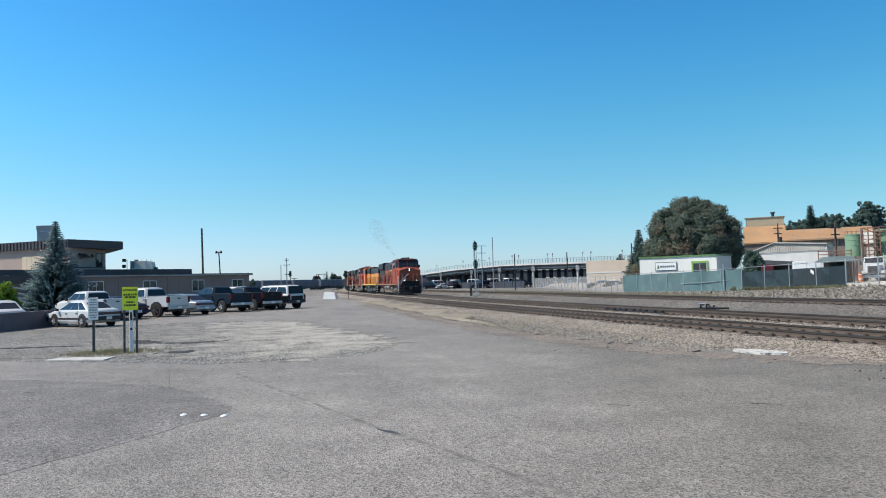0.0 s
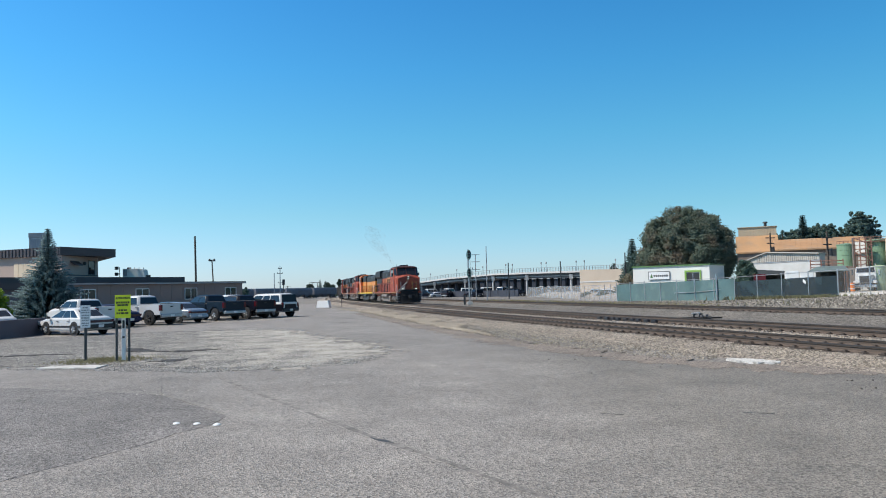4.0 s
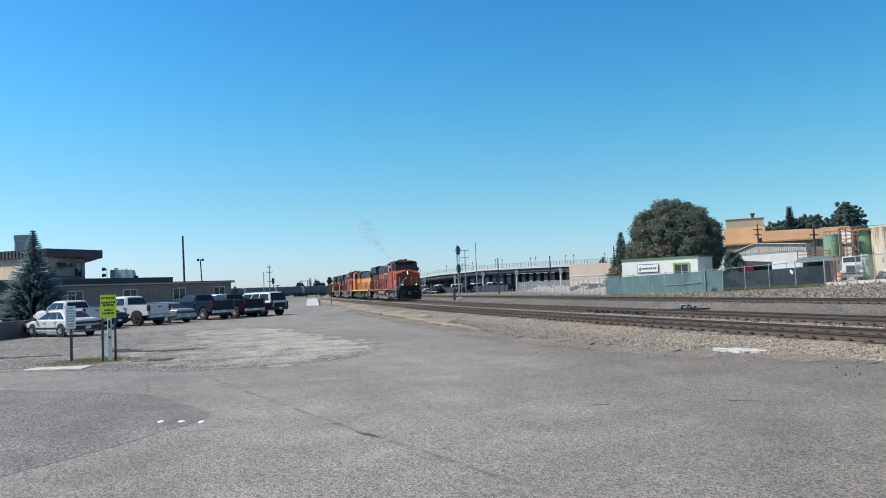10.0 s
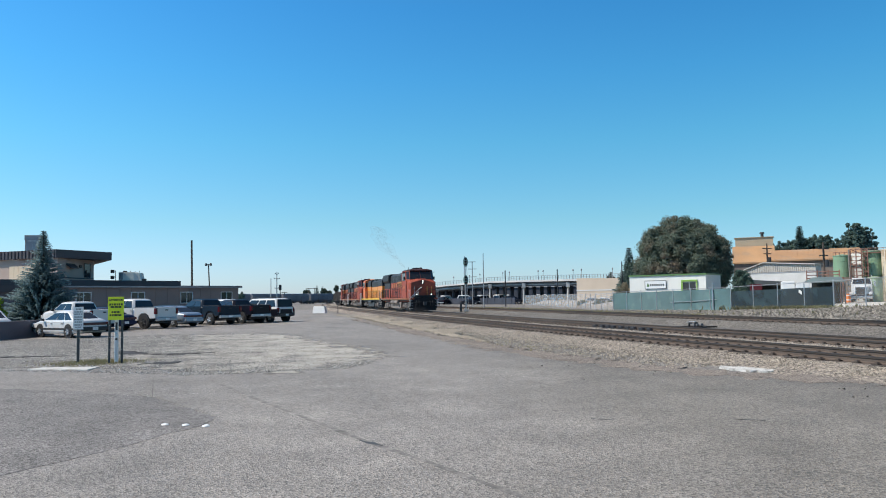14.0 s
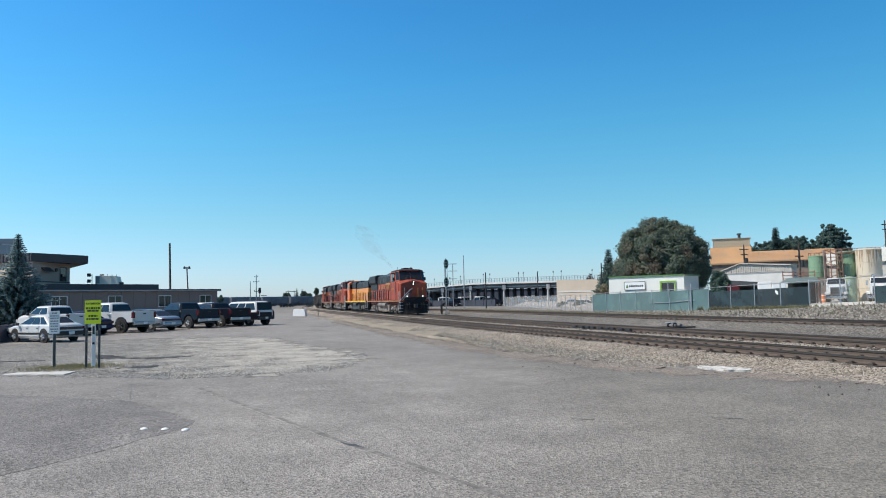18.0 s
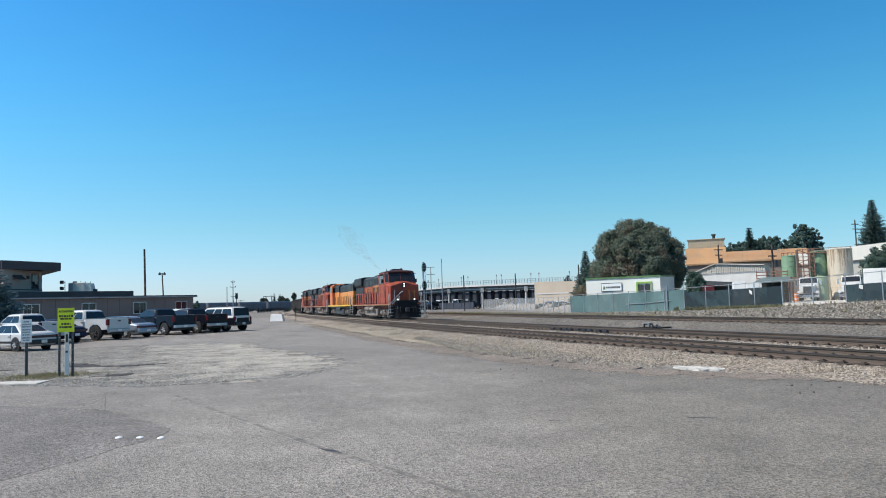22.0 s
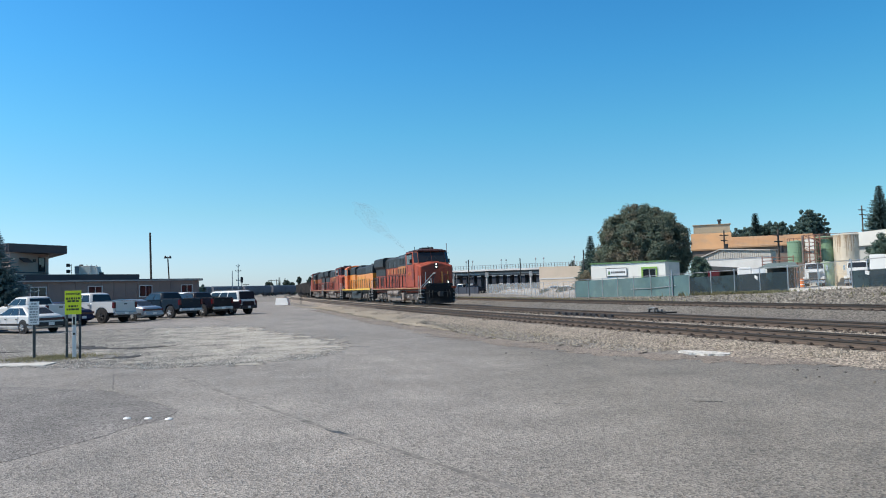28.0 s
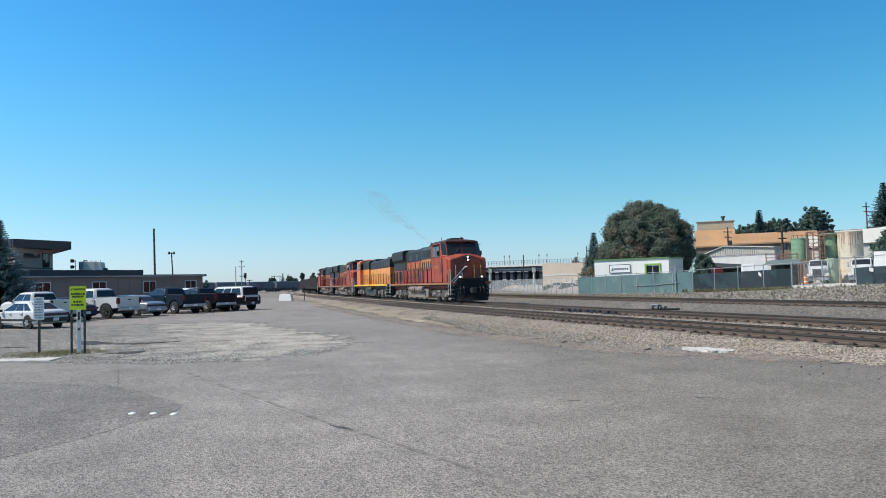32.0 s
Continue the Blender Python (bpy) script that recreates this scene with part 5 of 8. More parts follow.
board(ws, 0.28, 0.66, 0.98, WHITE, [(0.9, 0.5, 0.07), (0.78, 0.8, 0.06), (0.68, 0.8, 0.06), (0.55, 0.75, 0.06), (0.44, 0.8, 0.06), (0.33, 0.7, 0.06), (0.2, 0.75, 0.06), (0.1, 0.6, 0.05)], GREYINK, 0.04)

# concrete apron and kerb
apron = [(-22.3, -4.15), (-22.85, -3.85), (-22.3, -2.4), (-21.45, -2.6)]
tagged(part("concrete_apron", Shape().prism(apron, -0.1, 0.03, "z"), mat("worn_pad_concrete", (0.5, 0.485, 0.45), 0.85, vary=0.12, size=1.2, second=(0.38, 0.36, 0.32), spots=0.52), bevel=0.01), "pale worn concrete pad beside the road", "concrete pad", "", "structure")
PATCH = ground_surface("darker_asphalt", ((0.065, 0.06, 0.055), (0.18, 0.167, 0.155), (0.3, 0.28, 0.26)), speck=48, big=0.12, bump=0.012)
TAR = mat("tar_stain", (0.15, 0.138, 0.125), 0.85, vary=0.35, size=2.5, second=(0.23, 0.21, 0.188), spots=0.44)
OIL = mat("oil_stain", (0.045, 0.043, 0.042), 0.6, vary=0.3, size=3)
SAND = ground_surface("tan_sandy_fines", ((0.115, 0.095, 0.07), (0.29, 0.245, 0.183), (0.46, 0.395, 0.3)), speck=20, big=0.5, bump=0.03)
# wind-blown sand that half buries the stones on the edge of the ballast
rings, r = [], random.Random(44)
for i in range(190):
    x = -27 - i * 0.29
    grow = min(1.0, (i + 0.5) / 40, (190 - i) / 25)
    y0 = road_edge(x) + 0.45 + r.uniform(-0.2, 0.2)
    wide = (1.7 + 0.5 * math.sin(x * 0.8) + r.uniform(-0.25, 0.25)) * grow
    ring = []
    for u in (0.0, 0.2, 0.45, 0.7, 0.9, 1.0):
        y = y0 + wide * u
        lift = 0.13 * min(1.0, max(0.0, (y - bend(x) - 11.76) / 1.6))
        ring.append((x, y, lift + (0.03 + r.uniform(-0.012, 0.012) if 0.0 < u < 1.0 else -0.03)))
    rings.append(ring + [(x, y0 + wide, -0.05), (x, y0, -0.05)])
tagged(part("sandy_verge", Shape().loft(rings), SAND), "tan sand and fines blown over the edge of the ballast", "ground", "", "structure")
SMUDGE = mat("faint_tyre_smudge", (0.155, 0.142, 0.13), 0.85, vary=0.25, size=1.2)
GROUT = mat("dusty_crack", (0.15, 0.142, 0.125), 0.95, vary=0.3, size=2)


def stroke(name, pts, width, material, label, z=0.004, jitter=0.25, seed=0):
    """A thin uneven line of stain or filler along the ground."""
    r = random.Random(seed)
    fine = []
    for (ax, ay), (bx, by) in zip(pts, pts[1:]):
        k = max(2, int(math.hypot(bx - ax, by - ay) / 0.18))
        fine += [(ax + (bx - ax) * i / k, ay + (by - ay) * i / k) for i in range(k)]
    fine.append(pts[-1])
    rings = []
    for i, (x, y) in enumerate(fine):
        p, q = fine[max(0, i - 1)], fine[min(len(fine) - 1, i + 1)]
        d = Vector((q[0] - p[0], q[1] - p[1])).normalized()
        e = min(1.0, (i + 0.15) / 4, (len(fine) - 0.85 - i) / 4)
        w = width * (1 + r.uniform(-jitter, jitter)) * max(0.1, e) / 2
        o = r.uniform(-jitter, jitter) * width * 0.25
        nx, ny = -d.y, d.x
        rings.append([(x + nx * (w + o), y + ny * (w + o), -0.02), (x + nx * (w + o), y + ny * (w + o), z), (x - nx * (w - o), y - ny * (w - o), z), (x - nx * (w - o), y - ny * (w - o), -0.02)])
    return tagged(part(name, Shape().loft(rings), material), label, "road mark", "", "structure")


sheet("road_patch", ragged([(-30, -14), (-18.1, -4.2), (-16.7, -2.4), (-14.9, -0.7), (-11.9, 0.4), (-11.2, 0.2), (-10.65, -0.3), (-9.7, -1.0), (-9.05, -1.6), (-8.5, -2.05), (-6.5, -4.2), (-6.5, -14)], 0.3, 0.05, 9), 0.004, PATCH, 0.05, label="darker patch of newer asphalt")
stroke("road_seam", [(-17.3, 0.4), (-15.5, 0.77), (-12.3, 1.4), (-10.4, 1.8), (-9.0, 2.1), (-7.65, 2.45), (-6.25, 2.76), (-4, 3.3)], 0.085, TAR, "dark tar seam running along the asphalt", 0.003, 0.4, 1)
for k, (pts, w) in enumerate((([(-55.2, 9.6), (-53.5, 9.9), (-52.2, 10.4)], 0.5), ([(-48.2, 7.5), (-46.8, 8.2), (-45.4, 8.7)], 0.4))):
    stroke("tyre_smudge", pts, w, SMUDGE, "faint dark tyre smudge on the asphalt", 0.003, 0.5, 50 + k)
for pts, w in (([(-9.25, 2.0), (-9.0, 2.1), (-8.8, 2.19)], 0.16), ([(-9.56, 5.42), (-9.33, 5.67)], 0.14), ([(-8.75, 7.2), (-8.48, 7.52)], 0.14)):
    stroke("oil_stain", pts, w, OIL, "dark oil stain on the asphalt", 0.0055, 0.3, 2)
for k, pts in enumerate(([(-9.76, -1.93), (-9.5, -1.71), (-9.05, -1.58)], [(-15.3, -1.0), (-14.7, -0.58), (-13.5, -0.17), (-12.05, 0.34)], [(-18.7, -0.86), (-14.5, -0.67)]
)):
    stroke("road_crack", pts, 0.014, GROUT, "weathered crack in the asphalt", 0.006, 0.5, 10 + k)
RUT_AND_SHADOW = mat("dark_rut_and_shadow", (0.035, 0.032, 0.03), 0.9, vary=0.25, size=1.5)
# last mark paints the sign's shadow over a hollow, the first a shadowed edge
for k, (pts, w) in enumerate((([(-29.4, -2.6), (-27.6, -1.9), (-26.9, -1.2), (-26.6, -0.3), (-26.7, 0.7)], 0.6), ([(-28.5, -7.6), (-28.0, -5.6), (-27.6, -3.9)], 0.35), ([(-22.75, -1.5), (-22.9, -0.9), (-23.2, -0.3)], 0.85))):
    stroke("tyre_rut", pts, w, RUT_AND_SHADOW, "dark mark in the gravel for ruts and the sign's shadow", 0.018, 0.75, 20 + k)
BUTTON = mat("white_road_button", (0.8, 0.8, 0.78), 0.4, vary=0.08, bump=0)
for x, y in ((-11.47, -0.34), (-11.31, -0.06), (-11.12, 0.21)):
    b = Shape().lathe([(0.055, 0.0), (0.05, 0.012), (0.03, 0.022), (0.008, 0.025)], 0, 0, 14)
    ob = part("road_button", b, BUTTON)
    ob.location = (x, y, 0)
    tagged(ob, "round white ceramic road marker stuck on the asphalt", "road marker", "road markers")
DUSTY = ground_surface("dusty_road_edge", ((0.068, 0.056, 0.045), (0.2, 0.165, 0.133), (0.34, 0.285, 0.235)), speck=40, big=0.4, bump=0.012)
stroke("edge_dust", [(-66, 13.6), (-50.6, 12.2), (-37.3, 10.9), (-29.4, 10.35), (-24.3, 9.95), (-20.4, 10.0), (-17.4, 10.2), (-15.4, 10.5), (-13.9, 10.9), (-12.6, 11.7), (-11.0, 12.9), (-6, 13.3), (4, 13.5)], 1.15, DUSTY, "brown dust and grit along the edge of the asphalt", 0.006, 0.6, 31)
SLABCONC = mat("weathered_slab_concrete", (0.56, 0.54, 0.5), 0.85, vary=0.2, size=3.0, second=(0.27, 0.25, 0.215), spots=0.5)
for seed, pts, label in ((5, [(-15.2, 12.1), (-14.85, 11.9), (-14.4, 11.85), (-13.85, 12.05), (-13.7, 12.35), (-14.0, 12.62), (-14.45, 12.5), (-14.8, 12.45)], "broken pale concrete slab at the edge of the ballast"), (6, [(-14.2, 13.15), (-13.8, 13.02), (-13.3, 13.15), (-13.1, 13.4), (-13.5, 13.5), (-13.95, 13.35)], "small broken piece of pale concrete in the ballast")):
    tagged(part("concrete_slab", Shape().prism(ragged(pts, 0.1, 0.06, seed), -0.05, 0.012, "z"), SLABCONC), label, "concrete slab")

# ---- low wall, shrub and buildings on the lot's far side ----
BROWNWALL = mat("brown_low_wall_paint", (0.13, 0.11, 0.125), 0.8, vary=0.15, size=0.5)
low = thing("low_wall", "dark brown low boundary wall beside the lot", "wall", kind="structure")
a, b_, c_ = polar(-22, 37), polar(-13.1, 42), polar(-9.2, 47.5)
for p, q in ((a, b_), (b_, c_)):
    d = (q - p).normalized()
    nrm = Vector((-d.y, d.x, 0)) * 0.1
    w = Shape().loft([[p - nrm, q - nrm, q + nrm, p + nrm], [v + Vector((0, 0, 0.82)) for v in (p - nrm, q - nrm, q + nrm, p + nrm)]])
    part("wall_panel", w, BROWNWALL, low)
    cap = Shape().loft([[v + Vector((0, 0, 0.824)) for v in (p - nrm * 1.3, q - nrm * 1.3, q + nrm * 1.3, p + nrm * 1.3)], [v + Vector((0, 0, 0.88)) for v in (p - nrm * 1.3, q - nrm * 1.3, q + nrm * 1.3, p + nrm * 1.3)]])
    part("coping", cap, BROWNWALL, low)


def wall_frame(p, q):
    """A pose with +x along a wall from p to q and -y outwards."""
    return pose(p[0], p[1], 0, 0, 0, facing(p, q)), (Vector(q) - Vector(p)).length


def window_unit(parent, x, z, w, h, frame_mat, y=0.0, bars=1, inner=GLASS):
    f = Shape()
    f.box(x - w / 2 - 0.06, x + w / 2 + 0.06, y - 0.05, y + 0.02, z - 0.07, z)
    f.box(x - w / 2 - 0.06, x + w / 2 + 0.06, y - 0.05, y + 0.02, z + h, z + h + 0.07)
    for k in (x - w / 2 - 0.06, x + w / 2):
        f.box(k, k + 0.06, y - 0.05, y + 0.02, z, z + h)
    for i in range(bars):
        k = x - w / 2 + w * (i + 1) / (bars + 1)
        f.box(k - 0.025, k + 0.025, y - 0.045, y + 0.02, z, z + h)
    win = part("window", f, frame_mat, parent)
    for i in range(bars + 1):
        k0 = x - w / 2 + w * i / (bars + 1) + 0.025 * (i > 0)
        k1 = x - w / 2 + w * (i + 1) / (bars + 1) - 0.025 * (i < bars)
        part("pane", Shape().box(k0, k1, y - 0.015, y - 0.005, z, z + h), inner, win)
    return win


SHEDTAN = mat("brown_tan_siding", (0.235, 0.18, 0.165), 0.75, vary=0.08, size=0.3)
DARKFASCIA = mat("dark_brown_fascia", (0.066, 0.057, 0.061), 0.6, vary=0.12)
TANWALL = mat("tan_stucco", (0.44, 0.335, 0.28), 0.85, vary=0.07, size=0.4)
SHED_P, SHED_Q = polar(-12.5, 70), polar(3.0, 81)
m, ln = wall_frame(SHED_P, SHED_Q)
shed = thing("office_building", "long low brown office building with a flat roof", "building", m)
part("wall", Shape().box(0, ln, 0, 9, 0, 3.1), SHEDTAN, shed)
part("roof", Shape().box(-0.25, ln + 0.25, -0.3, 9.3, 3.1, 3.32), DARKFASCIA, shed)
part("gutter", Shape().box(-0.25, ln + 0.25, -0.36, -0.3, 3.12, 3.24), GREYMETAL, shed)
for k in range(int(ln / 1.2)):
    part("batten", Shape().box(k * 1.2 + 0.58, k * 1.2 + 0.62, -0.03, 0, 0.02, 3.1), SHEDTAN, shed)
SASH = mat("dull_aluminium_sash", (0.62, 0.62, 0.63), 0.5, vary=0.1)
PINKBLIND = mat("pale_window_blind", (0.5, 0.42, 0.42), 0.8)
for bearing in (-7.37, -3.89, -0.62, 2.16):
    # where that bearing meets the wall
    dv = polar(bearing, 1.0)
    ax, ay = SHED_P.x, SHED_P.y
    dx, dy = (SHED_Q - SHED_P).normalized().xy
    u = (ax * dv.y - ay * dv.x) / (dy * dv.x - dx * dv.y)
    window_unit(shed, u, 1.65, 1.25, 1.0, SASH, -0.01)
    part("blind", Shape().box(u + 0.02, u + 0.6, -0.004, 0.0, 1.67, 2.6), PINKBLIND, shed)
part("parapet", Shape().box(-6, ln - 4.2, 4.0, 9.2, 3.32, 3.9), DARKFASCIA, shed)
part("stack", Shape().cyl((ln - 7.2, 6, 3.9), (ln - 7.2, 6, 4.15), 0.3, n=12), DARKMETAL, shed)
RTUGREY = mat("pale_unit_paint", (0.74, 0.72, 0.63), 0.6, vary=0.1)
rtu = thing("rooftop_unit", "grey rooftop air handling unit with intake hoods", "air conditioner", pose(*polar(-4.4, 82.5, 3.88), 0, 0, facing(SHED_P, SHED_Q) - 50))
part("casing", Shape().box(-0.95, 0.6, -0.6, 0.6, 0, 0.95), RTUGREY, rtu, bevel=0.03)
part("hood", Shape().prism([(0.6, 0.0), (1.3, 0.0), (1.1, 0.86), (0.6, 0.93)], -0.55, 0.55), RTUGREY, rtu)
part("louvre", Shape().box(-0.9, -0.5, -0.63, -0.6, 0.2, 0.85), GREYMETAL, rtu)
ra = thing("roof_floodlights", "pair of floodlights and thin masts on the roof", "floodlight", pose(*polar(-5.55, 82, 3.88), 0, 0, facing(SHED_P, SHED_Q)))
part("mast", Shape().cyl((0.3, 0, 0), (0.3, 0, 1.1), 0.03, n=6).cyl((0, 0, 0.45), (0.3, 0, 0.45), 0.03, n=6).cyl((0, 0, 1.0), (0.3, 0, 1.0), 0.03, n=6), DARKMETAL, ra)
for z in (0.25, 0.85):
    part("lamp_head", Shape().box(-0.15, 0.12, -0.15, 0.15, z, z + 0.32), BLACK, ra, bevel=0.03)
part("lamp_head", Shape().box(1.15, 1.45, -0.15, 0.15, 0.75, 1.1), BLACK, ra, bevel=0.03)
part("mast", Shape().cyl((1.3, 0, 0), (1.3, 0, 0.8), 0.03, n=6), DARKMETAL, ra)
for x in (2.1, 2.6, 3.1):
    part("vent_pipe", Shape().cyl((x, 0.4, 0), (x, 0.4, 1.12), 0.025, n=6), DARKMETAL, ra)

# two-storey building
CORNER = polar(-9.0, 77)
ENDR, ENDL = polar(-6.75, 82), polar(-21, 104)
two = thing("two_storey_building", "tan two-storey building with a deep dark brown roof fascia", "building", pose(CORNER.x, CORNER.y, 0))
def rel(p, z): return (p.x - CORNER.x, p.y - CORNER.y, z)
far1, far2 = polar(-8.2, 96), polar(-21, 122)
foot = [CORNER, ENDR, far1, far2, ENDL]
part("wall", Shape().loft([[rel(p, 0) for p in foot], [rel(p, 5.98) for p in foot]]), TANWALL, two)
EDGE_R, EDGE_C, EDGE_L = polar(-5.62, 80.5), polar(-9.1, 76.7), polar(-21.1, 103.7)
eave = [EDGE_C, EDGE_R, polar(-7.2, 95), far2, EDGE_L]
part("roof_fascia", Shape().loft([[rel(p, 5.95) for p in eave], [rel(p, 6.72) for p in eave]]), DARKFASCIA, two)
seams = int((EDGE_L - EDGE_C).length / 0.45)
for i in range(seams):
    p = EDGE_C.lerp(EDGE_L, (i + 0.5) / seams)
    s = Shape().box(p.x - CORNER.x - 0.02, p.x - CORNER.x + 0.06, p.y - CORNER.y - 0.03, p.y - CORNER.y + 0.03, 5.97, 6.7)
    part("roof_seam", s, DARKFASCIA, two)
dr = (ENDR - CORNER).normalized()
fr = Matrix.Rotation(math.atan2(dr.y, dr.x), 4, "Z")
side_r = part("side_trim", Shape().box(0, (ENDR - CORNER).length, -0.03, 0, 4.1, 4.2), DARKFASCIA, two)
side_r.matrix_basis = fr
w2 = window_unit(two, (ENDR - CORNER).length * 0.8, 4.3, 0.95, 1.25, DARKMETAL, -0.01, 0)
w2.matrix_basis = fr
side_len = (ENDR - CORNER).length
hood = part("window_awning", Shape().prism([(0, 5.5), (-0.5, 5.12), (-0.5, 5.04), (0, 5.35)], side_len * 0.33 - 0.65, side_len * 0.33 + 0.65, "x"), DARKFASCIA, two)
hood.matrix_basis = fr
vent = part("wall_vent", Shape().cyl((side_len * 0.6, -0.12, 5.3), (side_len * 0.6, 0, 5.3), 0.17, n=12), DARKMETAL, two)
vent.matrix_basis = fr
dl = (ENDL - CORNER).normalized()
fl = Matrix.Rotation(math.atan2(-dl.y, -dl.x), 4, "Z")
CREAM = mat("cream_panel_siding", (0.68, 0.54, 0.38), 0.7, vary=0.06)
for i in range(5):
    pn = part("siding_panel", Shape().box(-3.6 - i * 0.62, -3.0 - i * 0.62, -0.06, 0, 3.9, 5.3), CREAM, two, bevel=0.01)
    pn.matrix_basis = fl
w3 = window_unit(two, -2.3, 4.3, 1.1, 1.2, DARKMETAL, -0.01, 0)
w3.matrix_basis = fl
aw = part("awning", Shape().prism([(0, 5.65), (-0.75, 4.9), (-0.75, 4.82), (0, 5.5)], -3.0, -1.6, "x"), TANWALL, two)
aw.matrix_basis = fl
ch = thing("roof_plant", "dark louvred plant box on the roof", "roof unit", pose(*polar(-10.35, 82, 6.72), 0, 0, 78))
part("casing", Shape().box(-0.72, 0.72, -0.6, 0.6, 0, 1.15), mat("weathered_galvanised_sheet", (0.42, 0.42, 0.41), 0.6, vary=0.25, size=2.0, second=(0.25, 0.25, 0.25), spots=0.5), ch, bevel=0.02)
part("top_band", Shape().box(-0.76, 0.76, -0.64, 0.64, 1.15, 1.62), GREYMETAL, ch, bevel=0.02)
for i in range(2):
    part("louvre", Shape().box(-0.6 + i * 0.65, -0.05 + i * 0.65, -0.63, -0.6, 0.15, 1.0), GREYMETAL, ch)
annex = thing("annex_building", "dark low annex behind the spruce", "building", pose(*polar(-13.5, 68), 0, 0, facing(SHED_P, SHED_Q)))
part("wall", Shape().box(-9, 3.4, 0, 5, 0, 2.7), BROWNWALL, annex)
part("roof", Shape().box(-9.2, 3.6, -0.3, 5.2, 2.7, 3.25), DARKFASCIA, annex)

# poles
def pole(label, p, h, r0=0.16, r1=0.1, lean=(0, 0), material=WOODPOLE, category="pole"):
    t = thing("utility_pole", label, category, pose(p.x, p.y, p.z))
    part("shaft", Shape().cyl((0, 0, -0.3), (lean[0], lean[1], h), r0, r1, 10), material, t)
    return t


pole("tall bare dark wooden pole behind the office", polar(-0.22, 95), 9.15, 0.135, 0.11, (0, -0.14))
for bb, d, h in ((6.3, 400, 6.2), (8.1, 400, 8.1), (8.51, 400, 8.1)):
    wp = pole("far utility pole on the skyline", polar(bb, d), h, 0.2, 0.14)
    part("crossarm", Shape().box(-0.1, 0.1, -1.5, 1.5, h - 0.5, h - 0.25), WOODPOLE, wp)
fp = pole("floodlight pole with two lamp heads", polar(1.05, 110), 7.0, 0.11, 0.08, (0, -0.35))
part("crossarm", Shape().box(-0.05, 0.05, -0.72, 0.02, 6.85, 6.95), DARKMETAL, fp)
for y in (-0.66, -0.04):
    part("lamp_head", Shape().lathe([(0.08, 7.12), (0.16, 6.95), (0.19, 6.8), (0.12, 6.74)], 0, y, 12), DARKMETAL, fp)
tw = pole("utility mast with crossarms in the yard", polar(5.75, 250), 11.1, 0.2, 0.12, material=GREYMETAL)
for z, w in ((5.6, 0.7), (8.7, 0.95), (10.3, 0.6)):
    part("crossarm", Shape().box(-0.08, 0.08, -w, w, z, z + 0.15), DARKMETAL, tw)
    for y in (-w + 0.1, w - 0.1):
        part("insulator", Shape().cyl((0, y, z + 0.15), (0, y, z + 0.45), 0.09, n=6), DARKMETAL, tw)
pole("thin pole in the yard", polar(5.32, 250), 8.9, 0.16, 0.12, material=GREYMETAL)
yp = pole("dark yard signal post", polar(6.0, 220), 5.8, 0.12, 0.1, material=DARKMETAL)
part("signal_head", Shape().box(-0.3, 0.3, -0.35, 0.35, 4.6, 6.2), BLACK, yp, bevel=0.1)
br = thing("white_barrier", "white painted concrete barrier block beside the lane", "barrier", pose(*polar(8.95, 98), 0, 0, 48))
part("block", Shape().prism([(-0.95, 0), (0.95, 0), (0.95, 0.2), (0.8, 0.9), (-0.8, 0.9), (-0.95, 0.2)], -0.25, 0.25), WHITE, br, bevel=0.02)
gp = pole("short dark post beside the lane", polar(10.3, 100), 1.9, 0.05, 0.05, material=DARKMETAL)
part("tag", Shape().box(-0.03, 0.03, -0.2, 0.2, 1.3, 1.6), DARKMETAL, gp)

# ---- trees ----
def leaf_mat(name, a, b, turned=None):
    """Leaves of many tones; turned: a colour that whole boughs take on."""
    m = MATS[name] = bpy.data.materials.new(name)
    m.use_nodes = True
    n, l = m.node_tree.nodes, m.node_tree.links
    g = n.new("ShaderNodeNewGeometry")
    ramp = n.new("ShaderNodeValToRGB")
    ramp.color_ramp.elements[0].color, ramp.color_ramp.elements[1].color = (*a, 1), (*b, 1)
    l.new(g.outputs["Random Per Island"], ramp.inputs[0])
    p = n["Principled BSDF"]
    col = ramp.outputs[0]
    if turned:
        tc, ns, mx, mr = n.new("ShaderNodeTexCoord"), n.new("ShaderNodeTexNoise"), n.new("ShaderNodeMix"), n.new("ShaderNodeMapRange")
        ns.inputs["Scale"].default_value, ns.inputs["Detail"].default_value = 0.33, 3
        mr.inputs["From Min"].default_value, mr.inputs["From Max"].default_value = 0.48, 0.68
        mr.inputs["To Max"].default_value = 0.75
        mx.data_type = "RGBA"
        mx.inputs["B"].default_value = (*turned, 1)
        l.new(tc.outputs["Object"], ns.inputs["Vector"]), l.new(ns.outputs["Fac"], mr.inputs["Value"])
        l.new(mr.outputs[0], mx.inputs["Factor"]), l.new(col, mx.inputs["A"])
        col = mx.outputs["Result"]
    l.new(col, p.inputs["Base Color"])
    p.inputs["Roughness"].default_value = 0.75
    p.inputs["Specular IOR Level"].default_value = 0.25
    # thin leaves let some light through
    thin, mix = n.new("ShaderNodeBsdfTranslucent"), n.new("ShaderNodeMixShader")
    mix.inputs[0].default_value = 0.35
    l.new(col, thin.inputs["Color"])
    l.new(p.outputs[0], mix.inputs[1]), l.new(thin.outputs[0], mix.inputs[2])
    l.new(mix.outputs[0], n["Material Output"].inputs["Surface"])
    return m


